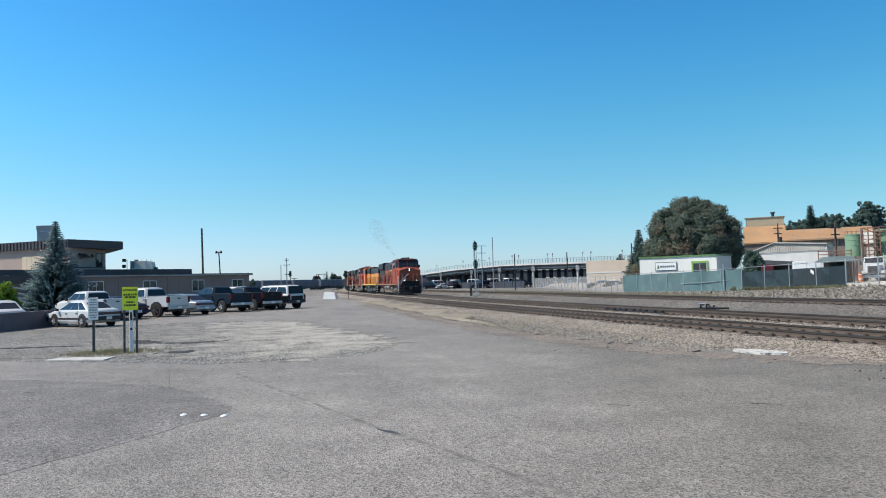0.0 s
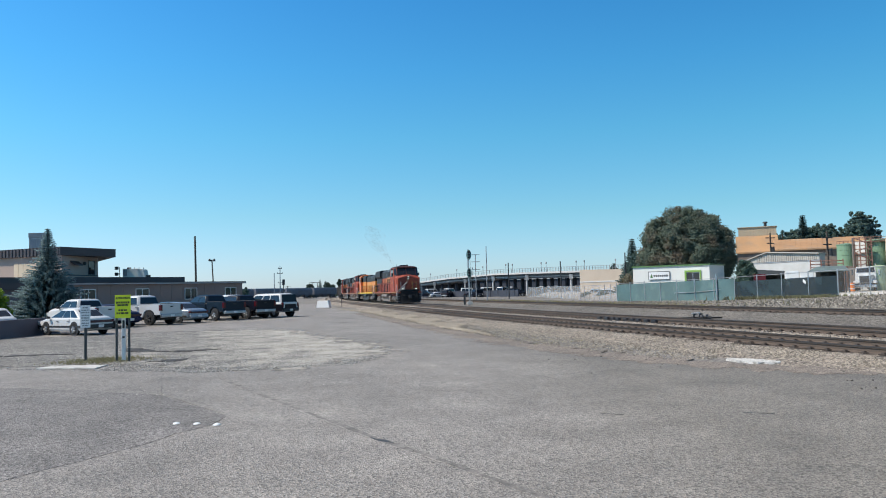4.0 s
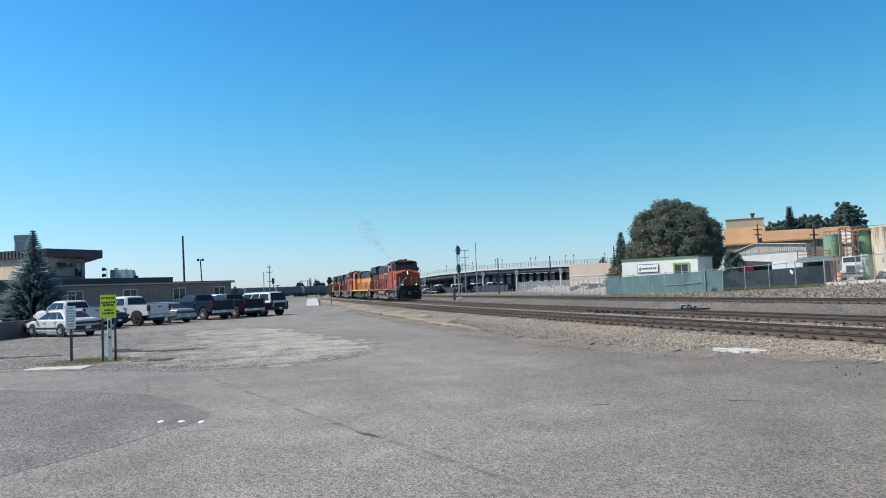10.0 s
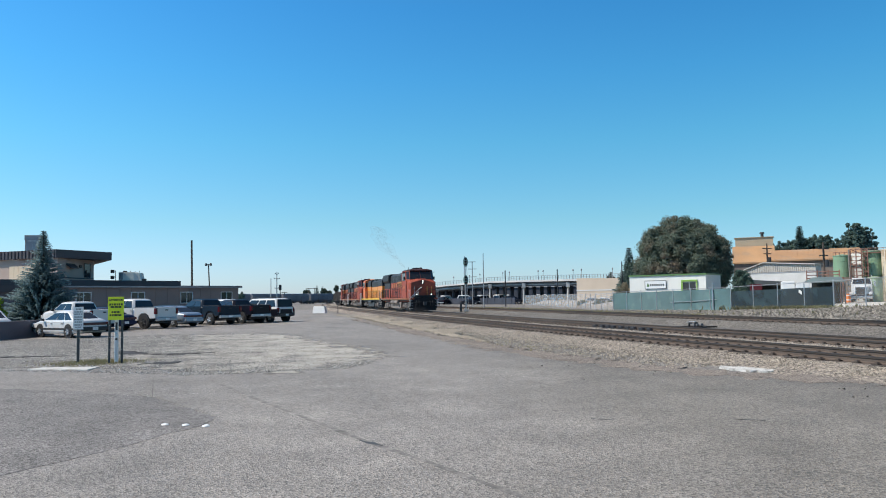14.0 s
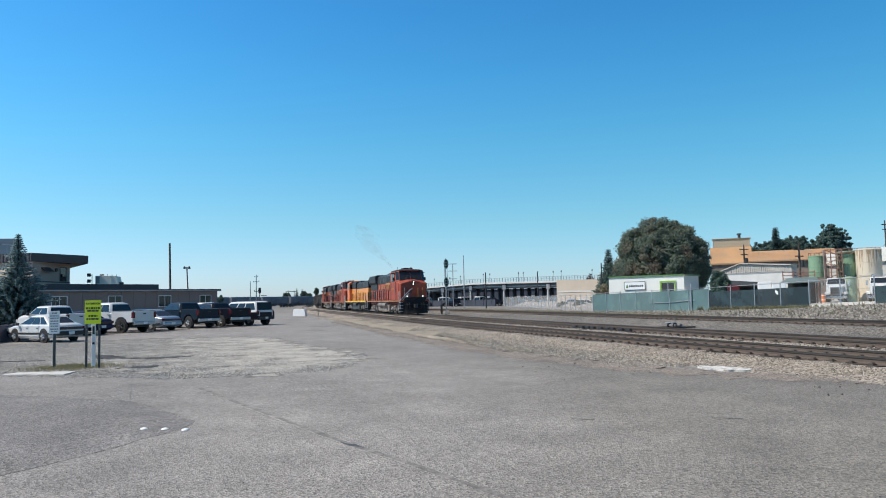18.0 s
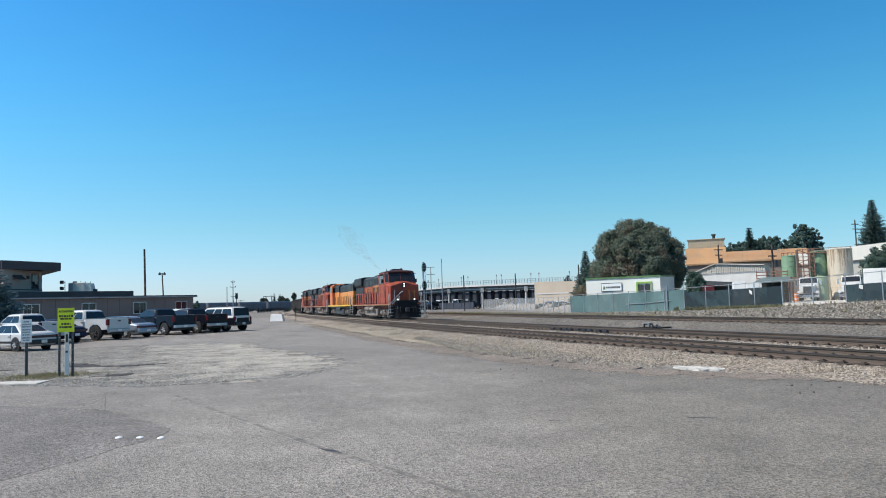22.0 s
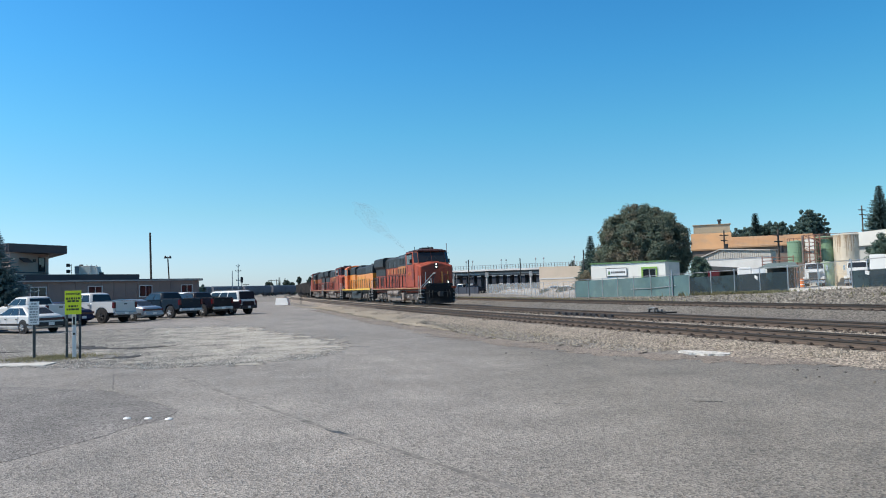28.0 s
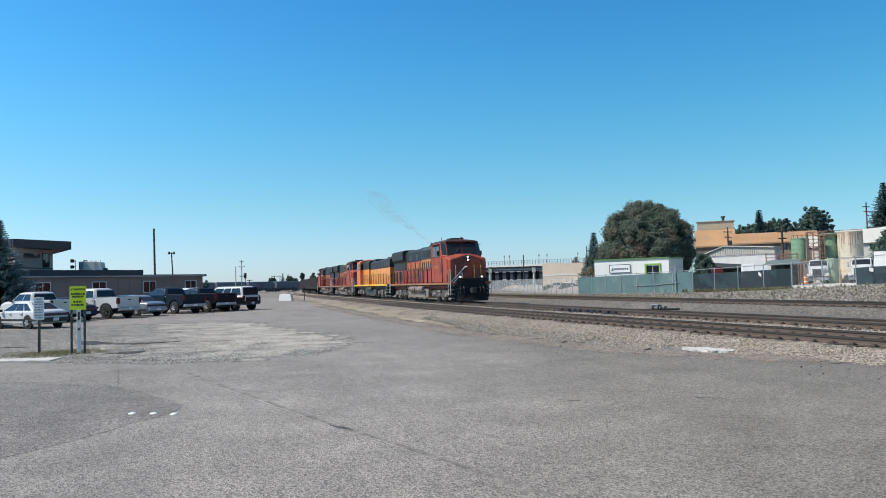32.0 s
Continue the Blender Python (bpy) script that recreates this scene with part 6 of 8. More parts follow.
BARK = mat("bark", (0.09, 0.065, 0.05), 0.9, vary=0.3, size=2)
LEAF_BIG = leaf_mat("chestnut_leaves", (0.103, 0.142, 0.11), (0.195, 0.228, 0.168), (0.235, 0.17, 0.122))
LEAF_DARK = leaf_mat("dark_leaves", (0.055, 0.095, 0.078), (0.125, 0.185, 0.14))
LEAF_BLUE = leaf_mat("blue_green_leaves", (0.075, 0.125, 0.112), (0.16, 0.23, 0.19))
LEAF_LIME = leaf_mat("bright_shrub_leaves", (0.09, 0.17, 0.02), (0.26, 0.36, 0.05))
NEEDLE_BLUE = leaf_mat("blue_spruce_needles", (0.09, 0.145, 0.15), (0.28, 0.37, 0.37))
NEEDLE = leaf_mat("fir_needles", (0.055, 0.09, 0.084), (0.125, 0.18, 0.16))
LEAF_RUSSET = leaf_mat("russet_bush_leaves", (0.13, 0.125, 0.085), (0.26, 0.235, 0.16), (0.3, 0.2, 0.14))
FARLEAF = leaf_mat("far_foliage", (0.05, 0.075, 0.065), (0.12, 0.155, 0.12))
DRYGRASS = leaf_mat("dry_grass", (0.16, 0.15, 0.05), (0.4, 0.33, 0.16))


def leaves(blobs, count, size, seed, shell=0.55, loose=0.75):
    """Bent leaf sprays in and around blobs of x, y, z, rx, ry, rz. loose: how far the leaves turn from the blob's surface."""
    r = random.Random(seed)
    s = Shape()
    vol = [b[3] * b[4] + b[5] * b[3] for b in blobs]
    for x, y, z, rx, ry, rz in r.choices(blobs, vol, k=count):
        d = Vector((r.gauss(0, 1), r.gauss(0, 1), r.gauss(0, 1))).normalized()
        q = r.uniform(shell, 1.0) ** 0.6 * r.uniform(0.78, 1.22)
        p = Vector((x + d.x * rx * q, y + d.y * ry * q, z + d.z * rz * q))
        nrm = (d + Vector((r.uniform(-1, 1), r.uniform(-1, 1), r.uniform(-0.6, 1.1))) * loose).normalized()
        u = nrm.orthogonal().normalized()
        u = Matrix.Rotation(r.uniform(0, 6.28), 3, nrm) @ u
        w = nrm.cross(u)
        k = size * r.uniform(0.55, 1.3)
        dip = nrm * (-k * 0.3)
        s.add([p + u * k + dip, p + w * k * 0.55, p - u * k + dip, p - w * k * 0.55], [(0, 1, 2, 3)])
    return s


def tree(label, p, height, spread, material, seed, count=5000, size=0.4, bare=0.18, category="tree", name="tree", boughs=34, uneven=0.3):
    """A trunk with limbs that each end in a leafy bough on a domed crown; uneven: how far boughs fall short of the dome."""
    r = random.Random(seed)
    t = thing(name, label, category, pose(p.x, p.y, p.z))
    tr = Shape().cyl((0, 0, -0.3), (0, 0, height * 0.5), height * 0.035, height * 0.018, 9)
    z0 = height * (bare + (1 - bare) * 0.42)
    up, down = height - z0, z0 - height * bare
    big = (boughs / 34) ** -0.5
    blobs = []
    for i in range(boughs):
        a = i * 2.39996 + r.uniform(-0.25, 0.25)
        v = 1 - 1.86 * (i + 0.5) / boughs
        br = spread * (r.uniform(0.2, 0.34) * big if boughs < 100 else r.uniform(0.08, 0.2))
        f = 1 - r.uniform(0, uneven)
        w = math.sqrt(max(0.02, 1 - v * v)) * max(0.1, spread * f - br * 0.75)
        c = (math.cos(a) * w, math.sin(a) * w, z0 + v * f * ((up if v > 0 else down) - br * 0.6))
        blobs.append((*c, br, br, br * r.uniform(0.7, 1.05)))
        if i % max(1, boughs // 20) == 0:
            tr.cyl((0, 0, height * (0.15 + 0.2 * (v + 1) / 2)), c, height * 0.012, height * 0.004, 6)
    core = [(0, 0, z0, spread * (0.82 - uneven * 0.6), spread * (0.82 - uneven * 0.6), up * (0.84 - uneven * 0.6))]
    crown = leaves(blobs, count, size, seed + 1, 0.3, 0.8)
    inner = leaves(core, count // 12, size * 2.2, seed + 2, 0.7, 0.4)
    part("trunk", tr, BARK, t)
    part("crown", crown.add(inner.v, inner.f), material, t)
    return t


def conifer(label, p, height, radius, material, seed, layers=26, name="spruce_tree", droop=0.25, size=0.16):
    r = random.Random(seed)
    t = thing(name, label, "tree", pose(p.x, p.y, p.z))
    tr = Shape().cyl((0, 0, -0.3), (0, 0, height), height * 0.022, 0.015, 8)
    s = Shape()
    for i in range(layers):
        u = (i + 0.4) / layers
        z = height * (0.05 + 0.95 * u)
        rad = radius * (1 - u) ** 1.0 * r.uniform(0.7, 1.2) + 0.03
        hang = size * (1 - 0.5 * u)
        nb = max(7, int(17 * (1 - u) + 6))
        for k in range(nb):
            a = k * 6.283 / nb + i * 0.7 + r.uniform(-0.15, 0.15)
            lr = rad * r.uniform(0.75, 1.15)
            c, d = math.cos(a), math.sin(a)
            steps = max(3, int(lr / (size * 0.55)))
            for q in range(steps):
                f = (q + 0.7) / steps
                px, py, pz = c * lr * f, d * lr * f, z - lr * droop * f + 0.12 * lr * f * f * 2
                for side in (-1, 1):
                    w = size * (1.25 - 0.6 * f) * (1 - 0.45 * u) * r.uniform(0.9, 1.6)
                    tipx, tipy = px + (c * 0.7 - d * side) * w, py + (d * 0.7 + c * side) * w
                    s.add([(px - c * w * 0.3, py - d * w * 0.3, pz), (px + c * w * 0.6, py + d * w * 0.6, pz + w * 0.12), (tipx, tipy, pz - w * r.uniform(0.1, 0.5))], [(0, 1, 2)])
                s.add([(px - d * hang * 0.2, py + c * hang * 0.2, pz), (px + d * hang * 0.2, py - c * hang * 0.2, pz), (px + c * hang * 0.5, py + d * hang * 0.5, pz - hang * r.uniform(0.9, 1.6))], [(0, 1, 2)])
            if i % 3 == 0:
                tr.cyl((0, 0, z), (c * lr * 0.8, d * lr * 0.8, z - lr * droop * 0.6), 0.02, 0.008, 4)
    part("trunk", tr, BARK, t)
    part("crown", s, material, t)
    return t


conifer("blue-green spruce standing behind the low wall", polar(-9.85, 57.5), 6.75, 2.8, NEEDLE_BLUE, 11, 46, droop=0.2, size=0.24)
tree("bright green rounded shrub behind the low wall", polar(-13.1, 55), 2.75, 1.35, LEAF_LIME, 12, 2600, 0.12, 0.0, "shrub", "shrub")
sedan("white car mostly hidden behind the low wall", CARWHITE, parked(-47.6, -11.15, 205))
tree("large broad chestnut tree with browning leaves", polar(36.2, 130, 0.3), 14.5, 8.1, LEAF_BIG, 21, 120000, 0.18, 0.0, boughs=230, uneven=0.16)
conifer("dark fir beside the broad tree", polar(32.35, 142, 0.3), 10.3, 2.9, NEEDLE, 22, 30, "fir_tree", droop=0.12, size=0.6)
tree("dark green tree beside the fir and the broad tree", polar(32.85, 139, 0.3), 8.0, 2.2, LEAF_BLUE, 26, 12000, 0.16, 0.0, boughs=110, uneven=0.25)
tree("dark bush between building and yard", polar(40.2, 92, 0.4), 4.5, 1.45, LEAF_DARK, 23, 3400, 0.16, 0.0, "bush", "bush")
tree("small bush at the corner of the brown office", polar(3.2, 86), 3.05, 0.55, LEAF_BLUE, 27, 700, 0.14, 0.0, "bush", "bush")
for q, (bb, d, h) in enumerate(((28.9, 118, 1.6), (30.1, 113, 1.9), (30.9, 110, 1.5), (29.5, 122, 1.4))):
    tree("low scrubby bush behind the wire fence", polar(bb, d), h * 0.75, 1.0, FARLEAF, 80 + q, 900, 0.12, 0.0, "bush", "bush")
tree("small russet and green bush at the corner of the white building", polar(31.9, 96.5), 3.35, 1.6, LEAF_RUSSET, 24, 1800, 0.15, 0.0, "bush", "bush", uneven=0.3)
tree("round dark tree behind the tan wall", polar(31.0, 210), 8.3, 2.1, FARLEAF, 25, 1400, 0.3, 0.1)
for q, (bb, d, h, sp) in enumerate(((42.55, 230, 15.0, 4.5), (43.2, 233, 16.0, 4.5), (43.9, 232, 16.6, 4.5), (44.5, 236, 16.8, 5.0), (45.1, 232, 17.8, 4.6), (45.7, 232, 16.8, 4.0), (46.65, 235, 16.2, 3.6), (47.3, 230, 20.6, 4.2), (47.95, 232, 18.8, 3.6))):
    tree("dark tree behind the orange roofed plant", polar(bb, d, 1.0), h + 0.4, sp, LEAF_BLUE, 30 + q, 16000, 0.24, 0.1, boughs=150, uneven=0.3)
conifer("dark fir behind the orange roofed plant", polar(43.95, 228, 1.0), 19.2, 4.6, NEEDLE, 40, 44, "fir_tree", size=0.95)
conifer("tall dark fir beside the silo", polar(51.65, 165, 1.0), 17.9, 6.6, NEEDLE, 41, 52, "fir_tree", size=0.66)
tree("green tree beside the silo", polar(52.0, 125, 1.0), 7.4, 3.4, LEAF_DARK, 42, 6000, 0.2, 0.05)
tree("green tree beyond the silo", polar(60, 120, 1.0), 8.5, 4.0, LEAF_DARK, 43, 1800, 0.4, 0.05)

# far trees on the skyline
r = random.Random(55)
for q, (bb, d, h, sp) in enumerate(((7.93, 420, 7.6, 2.6), (9.25, 440, 9.0, 2.4), (9.6, 430, 7.2, 2.4), (10.95, 420, 9.6, 2), (11.4, 420, 8.0, 2.5), (12.0, 420, 10, 2.2), (12.8, 430, 8.0, 3), (13.6, 430, 7.5, 3))):
    tree("small far tree on the skyline", polar(bb, d), h, sp, FARLEAF, 60 + q, 420, 1.0, 0.05)
conifer("small far fir on the skyline", polar(8.71, 440), 10.1, 2.6, NEEDLE, 77, 16, "fir_tree", size=0.7)
conifer("small far fir on the skyline", polar(9.12, 445), 9.6, 2.2, NEEDLE, 78, 14, "fir_tree", size=0.7)
tree("slender far tree with a tufted top", polar(10.16, 440), 10.2, 1.7, FARLEAF, 79, 500, 0.5, 0.6)
woods = []
for k in range(150):
    bb = -60 + k * 1.0 + r.uniform(-0.5, 0.5)
    d = r.uniform(470, 620)
    c = polar(bb, d)
    hh = r.uniform(3.5, 6.0)
    woods.append((c.x, c.y, hh * 0.45, r.uniform(7, 12), r.uniform(7, 12), hh * 0.55))
tagged(part("far_woods", leaves(woods, 9000, 1.7, 77, 0.3), FARLEAF), "distant low tree line along the horizon", "woods", "", "stuff")

# ---- standing hopper cars in the yard ----
HOPPERGREY = mat("grey_hopper_paint", (0.125, 0.138, 0.17), 0.65, vary=0.15, size=0.3, second=(0.13, 0.12, 0.12), spots=0.55)
HOPPERTOP = mat("pale_hopper_roof", (0.3, 0.32, 0.35), 0.6, vary=0.1)


def hopper(m):
    h = thing("hopper_car", "grey covered hopper car standing in the yard", "rail car", m, "hopper cars in the yard")
    prof = [(-1.5, 1.5), (-1.6, 2.4), (-1.6, 3.6), (-1.2, 4.15), (1.2, 4.15), (1.6, 3.6), (1.6, 2.4), (1.5, 1.5)]
    part("body", Shape().prism(prof, -8.0, 8.0, "x"), HOPPERGREY, h, bevel=0.05)
    part("roof_walk", Shape().box(-7.8, 7.8, -0.7, 0.7, 4.16, 4.3), HOPPERTOP, h)
    for x in (-5.2, 0, 5.2):
        part("chute", Shape().loft([[(x - 1.9, -1.3, 1.5), (x + 1.9, -1.3, 1.5), (x + 1.9, 1.3, 1.5), (x - 1.9, 1.3, 1.5)], [(x - 0.4, -0.6, 0.5), (x + 0.4, -0.6, 0.5), (x + 0.4, 0.6, 0.5), (x - 0.4, 0.6, 0.5)]]), HOPPERGREY, h)
    for x in (-6.5, -3, 0, 3, 6.5):
        for y in (-1.63, 1.63):
            part("rib", Shape().box(x - 0.06, x + 0.06, y - 0.05, y + 0.05, 1.5, 3.6), HOPPERGREY, h)
    for x in (-6.6, 6.6):
        t = Shape()
        for side in (-1, 1):
            for k in (-0.85, 0.85):
                t.cyl((x + k, side * 0.7, 0.42), (x + k, side * 0.85, 0.42), 0.42, n=12)
            t.box(x - 1.2, x + 1.2, side * 0.9, side * 0.98, 0.35, 0.7)
        t.box(x - 0.2, x + 0.2, -0.9, 0.9, 0.5, 1.5)
        part("truck", t, DARKMETAL, h)
    return h


P, Q = polar(-1.0, 262, 0.0), polar(12.3, 345, 0.0)
dirn = (Q - P).normalized()
P = P + dirn * 6.0
hp = hopper(pose(P.x, P.y, 0, 0, 0, facing(P, Q)))
for i in range(1, int((Q - P).length / 17.2)):
    w = P + dirn * 17.2 * i
    if math.degrees(math.atan2(w.y, -w.x)) > 9.6:
        break
    copy_thing(hp, pose(w.x, w.y, 0, 0, 0, facing(P, Q)))
ft = thing("yard_track", "yard track under the standing hopper cars", "railway track")
nv = Vector((-dirn.y, dirn.x, 0))
for side in (-0.75, 0.75):
    a, b = P - dirn * 30 + nv * side, Q + dirn * 30 + nv * side
    part("rail", Shape().loft([[a + nv * 0.05, b + nv * 0.05, b - nv * 0.05, a - nv * 0.05], [v + Vector((0, 0, 0.03)) for v in (a + nv * 0.05, b + nv * 0.05, b - nv * 0.05, a - nv * 0.05)]]), RAILTOP, ft)

# ---- overpass ----
DECKGREY = mat("overpass_concrete", (0.5, 0.49, 0.475), 0.8, vary=0.08, size=0.2)
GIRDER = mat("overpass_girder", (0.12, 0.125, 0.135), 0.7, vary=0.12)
over = thing("overpass", "long concrete road overpass with railings and lamp posts", "bridge")
SPAN = [(12.5, 330, 5.2), (15.88, 262, 5.4), (18.27, 218, 6.0), (21.9, 190, 6.3), (24.5, 178, 6.15), (28.6, 168, 6.0), (33.0, 160, 5.85)]


def deck_at(bearing):
    bs = [s[0] for s in SPAN]
    return polar(bearing, float(np.interp(bearing, bs, [s[1] for s in SPAN])), float(np.interp(bearing, bs, [s[2] for s in SPAN])))


def ribbon(b0, b1, z0, z1, y0, y1, name, material):
    """A strip along the deck; y offsets towards the back."""
    rings = []
    n = 24
    for i in range(n + 1):
        bb = b0 + (b1 - b0) * i / n
        c = deck_at(bb)
        d = (deck_at(bb + 0.2) - deck_at(bb - 0.2))
        d.z = 0
        d.normalize()
        o = Vector((-d.y, d.x, 0))
        if o.dot(c) < 0:
            o = -o
        rings.append([c + o * y0 + Vector((0, 0, z0)), c + o * y1 + Vector((0, 0, z0)), c + o * y1 + Vector((0, 0, z1)), c + o * y0 + Vector((0, 0, z1))])
    return part(name, Shape().loft(rings), material, over)


# slab and girder colours carry the shaded gap below the parapet
ribbon(12.5, 33, -0.95, -0.8, 0.02, 11, "deck", mat("shaded_deck_concrete", (0.3, 0.29, 0.28), 0.85, vary=0.12, size=0.2))
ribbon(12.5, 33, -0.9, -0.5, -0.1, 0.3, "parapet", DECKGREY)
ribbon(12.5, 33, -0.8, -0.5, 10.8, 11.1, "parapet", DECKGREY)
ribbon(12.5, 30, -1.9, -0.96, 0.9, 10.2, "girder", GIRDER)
ribbon(12.5, 30, -1.66, -1.4, 0.7, 0.9, "girder_flange", mat("pale_girder_flange", (0.34, 0.33, 0.31), 0.7, vary=0.12))
ribbon(12.5, 33, 0.42, 0.5, 0.05, 0.12, "top_rail", STEEL)
ribbon(12.5, 33, -0.02, 0.02, 0.05, 0.1, "mid_rail", STEEL)
for k in range(96):
    c = deck_at(12.6 + k * 0.21)
    part("rail_post", Shape().box(c.x - 0.05, c.x + 0.05, c.y - 0.05, c.y + 0.05, c.z - 0.52, c.z + 0.47), STEEL, over)
for bb in (14.2, 16.0, 17.4, 19.75, 21.9, 24.47, 27.8):
    c = deck_at(bb)
    o = Vector((c.x, c.y, 0)).normalized()
    for k in (1.5, 9.3):
        q = c + o * k
        part("column", Shape().cyl((q.x, q.y, -0.2), (q.x, q.y, c.z - 2.1), 0.24, n=12), DECKGREY, over)
    a, b = c + o * 0.3, c + o * 10.6
    side = Vector((-o.y, o.x, 0)) * 0.4
    part("pier_cap", Shape().loft([[v + Vector((0, 0, -2.25)) for v in (a - side, b - side, b + side, a + side)], [v + Vector((0, 0, -1.2)) for v in (a - side, b - side, b + side, a + side)]]), DECKGREY, over)
for bb in (17.0, 19.0, 20.2, 21.0, 22.75, 23.25, 25.43, 25.81, 28.06, 28.67, 30.97):
    c = deck_at(bb) + Vector((0, 0.5, 0))
    lamp = thing("street_lamp", "slender lamp post on the overpass", "street lamp", pose(c.x, c.y, c.z - 0.82), "overpass lamps")
    part("post", Shape().cyl((0, 0, 0), (0, 0, 2.2), 0.06, 0.05, 8), GREYMETAL, lamp)
    part("lamp_head", Shape().lathe([(0.06, 2.12), (0.17, 2.24), (0.15, 2.5), (0.04, 2.62)], 0, 0, 10), GREYMETAL, lamp)
TANBLOCK = mat("tan_block_wall", (0.46, 0.38, 0.3), 0.85, vary=0.07, size=0.3)
p, q = polar(28.45, 160), polar(33.2, 150)
m, ln = wall_frame(p, q)
ab = thing("abutment_wall", "plain tan retaining wall at the end of the overpass", "wall", m, kind="structure")
part("wall_panel", Shape().loft([[(0, 0, 0), (ln, 0, 0), (ln, 8, 0), (0, 8, 0)], [(0, 0, 5.45), (ln, 0, 5.1), (ln, 8, 5.1), (0, 8, 5.45)]]), TANBLOCK, ab)
part("band", Shape().box(0, ln, -0.08, -0.004, 2.75, 3.0), DECKGREY, ab)
# vehicles under and beside the overpass, and dark blocks added behind them
for k, (bb, d, c) in enumerate(((16.6, 205, CARBLACK), (17.6, 205, CARWHITE), (18.4, 200, CARBLACK), (20.4, 188, CARBLACK), (21.0, 190, CARBLACK), (22.6, 187, NAVY), (23.6, 182, CARBLACK), (25.6, 196, NAVY), (29.6, 128, SILVERBLUE), (30.6, 124, CARWHITE))):
    w = polar(bb, d)
    (sedan if k % 2 or k > 7 else wagon)(*(("parked car beside the overpass", c, pose(w.x, w.y, -0.03, 0, 0, 60 + 40 * (k % 3))) if k % 2 or k > 7 else ("parked utility vehicle beside the overpass", c, c, pose(w.x, w.y, -0.03, 0, 0, 60 + 40 * (k % 3)))))
# darkness under the deck is put into the wall's and columns' colour
NAVYWALL = mat("dark_underpass_boards", (0.036, 0.043, 0.06), 0.8, vary=0.3, size=0.3)
wall_pts = [polar(b, float(np.interp(b, [12, 18, 23.8], [232, 205, 176]))) for b in (12.0, 14.0, 16.0, 18.0, 20.0, 22.0, 23.8)]
yw = thing("yard_wall", "long low wall added for the dark band under the overpass", "wall", kind="structure")
for p, q in zip(wall_pts, wall_pts[1:]):
    nn = Vector((q.y - p.y, p.x - q.x, 0)).normalized() * 0.15
    ring = [p - nn, q - nn, q + nn, p + nn]
    part("wall_panel", Shape().loft([[v + Vector((0, 0, -0.05)) for v in ring], [v + Vector((0, 0, 1.55)) for v in ring]]), NAVYWALL, yw)
    for u in (0.15, 0.5, 0.85):
        c = p.lerp(q, u)
        part("wall_post", Shape().box(c.x - 0.2, c.x + 0.2, c.y - 0.2, c.y + 0.2, -0.05, 1.8), NAVYWALL, yw)
back_row = thing("underpass_columns", "row of dark columns under the far side of the overpass", "column", kind="structure")
for k in range(27):
    c = deck_at(13.5 + k * 0.56)
    o = Vector((c.x, c.y, 0)).normalized()
    q = c + o * 10.2
    part("column", Shape().box(q.x - 0.35, q.x + 0.35, q.y - 0.35, q.y + 0.35, -0.2, c.z - 1.9), NAVYWALL, back_row)
for k, (bb, d) in enumerate(((15.2, 222), (17.3, 214), (18.6, 208), (20.1, 202), (21.6, 194), (22.7, 188), (25.95, 203), (26.9, 204))):
    w = polar(bb, d)
    wagon("white van parked behind the low dark wall", CARWHITE, CARWHITE, pose(w.x, w.y, -0.03, 0, 0, 70 + 30 * (k % 3)), 5.3, 2.35)
# near-black sheds added so that the view below the deck stays dark
dk = mat("underpass_dark_fill", (0.03, 0.037, 0.052), 0.8, vary=0.2, size=0.15)
for bb0, bb1, d, far, h in ((12.0, 19.6, 270, 251, 4.3), (17.5, 29.0, 250, 226, 4.6)):
    p, q = polar(bb0, d), polar(bb1, far)
    m, ln = wall_frame(p, q)
    w = thing("storage_shed", "long dark shed added to darken the view under the overpass", "building", m)
    part("wall", Shape().box(0, ln, 0, 12, 0, h), dk, w)
    part("roof", Shape().box(-0.4, ln + 0.4, -0.4, 12.4, h, h + 0.35), GREYMETAL, w)
    for k in range(int(ln / 6)):
        part("door", Shape().box(k * 6 + 1.5, k * 6 + 4.5, -0.06, 0, 0, 2.6), dk if k % 4 else GREYMETAL, w)

# ---- signal mast beside the tracks ----
SIGGREEN = mat("green_signal_shell", (0.2, 0.32, 0.29), 0.5, vary=0.1)
sg = thing("railway_signal", "railway signal mast with two oval heads", "railway signal", pose(*polar(20.08, 88, 0.2), 0, 0, -20))
part("mast", Shape().cyl((0, 0, 0), (0, -0.1, 6.4), 0.07, n=10), STEEL, sg)
part("base", Shape().box(-0.3, 0.3, -0.3, 0.3, -0.1, 0.25), CONCRETE, sg, bevel=0.03)
part("ladder", Shape().cyl((-0.35, 0.25, 0.2), (-0.15, 0.12, 5.4), 0.025, n=6).cyl((-0.35, -0.1, 0.2), (-0.15, -0.2, 5.4), 0.025, n=6), STEEL, sg)
part("relay_case", Shape().box(-0.15, 0.15, -0.75, -0.5, -0.1, 1.0), DARKMETAL, sg, bevel=0.02)
for z in (5.45, 3.3):
    head = part("signal_head", Shape().prism([(0.29 * math.cos(a * 0.3927), 0.58 * math.sin(a * 0.3927) + z + 0.3) for a in range(16)], 0.05, 0.16, "x"), SIGGREEN, sg)
    for k in range(3):
        hood = Shape().cyl((0.14, 0, z + k * 0.32), (0.42, 0, z + k * 0.32 - 0.02), 0.14, 0.13, 12)
        part("hood", hood, BLACK, head)
tp = thing("lattice_mast", "thin steel mast with short crossarms in the yard", "mast", pose(*polar(20.58, 105), 0, 0, -20))
part("shaft", Shape().cyl((0, 0, -0.2), (0, 0, 6.8), 0.06, n=8), GREYMETAL, tp)
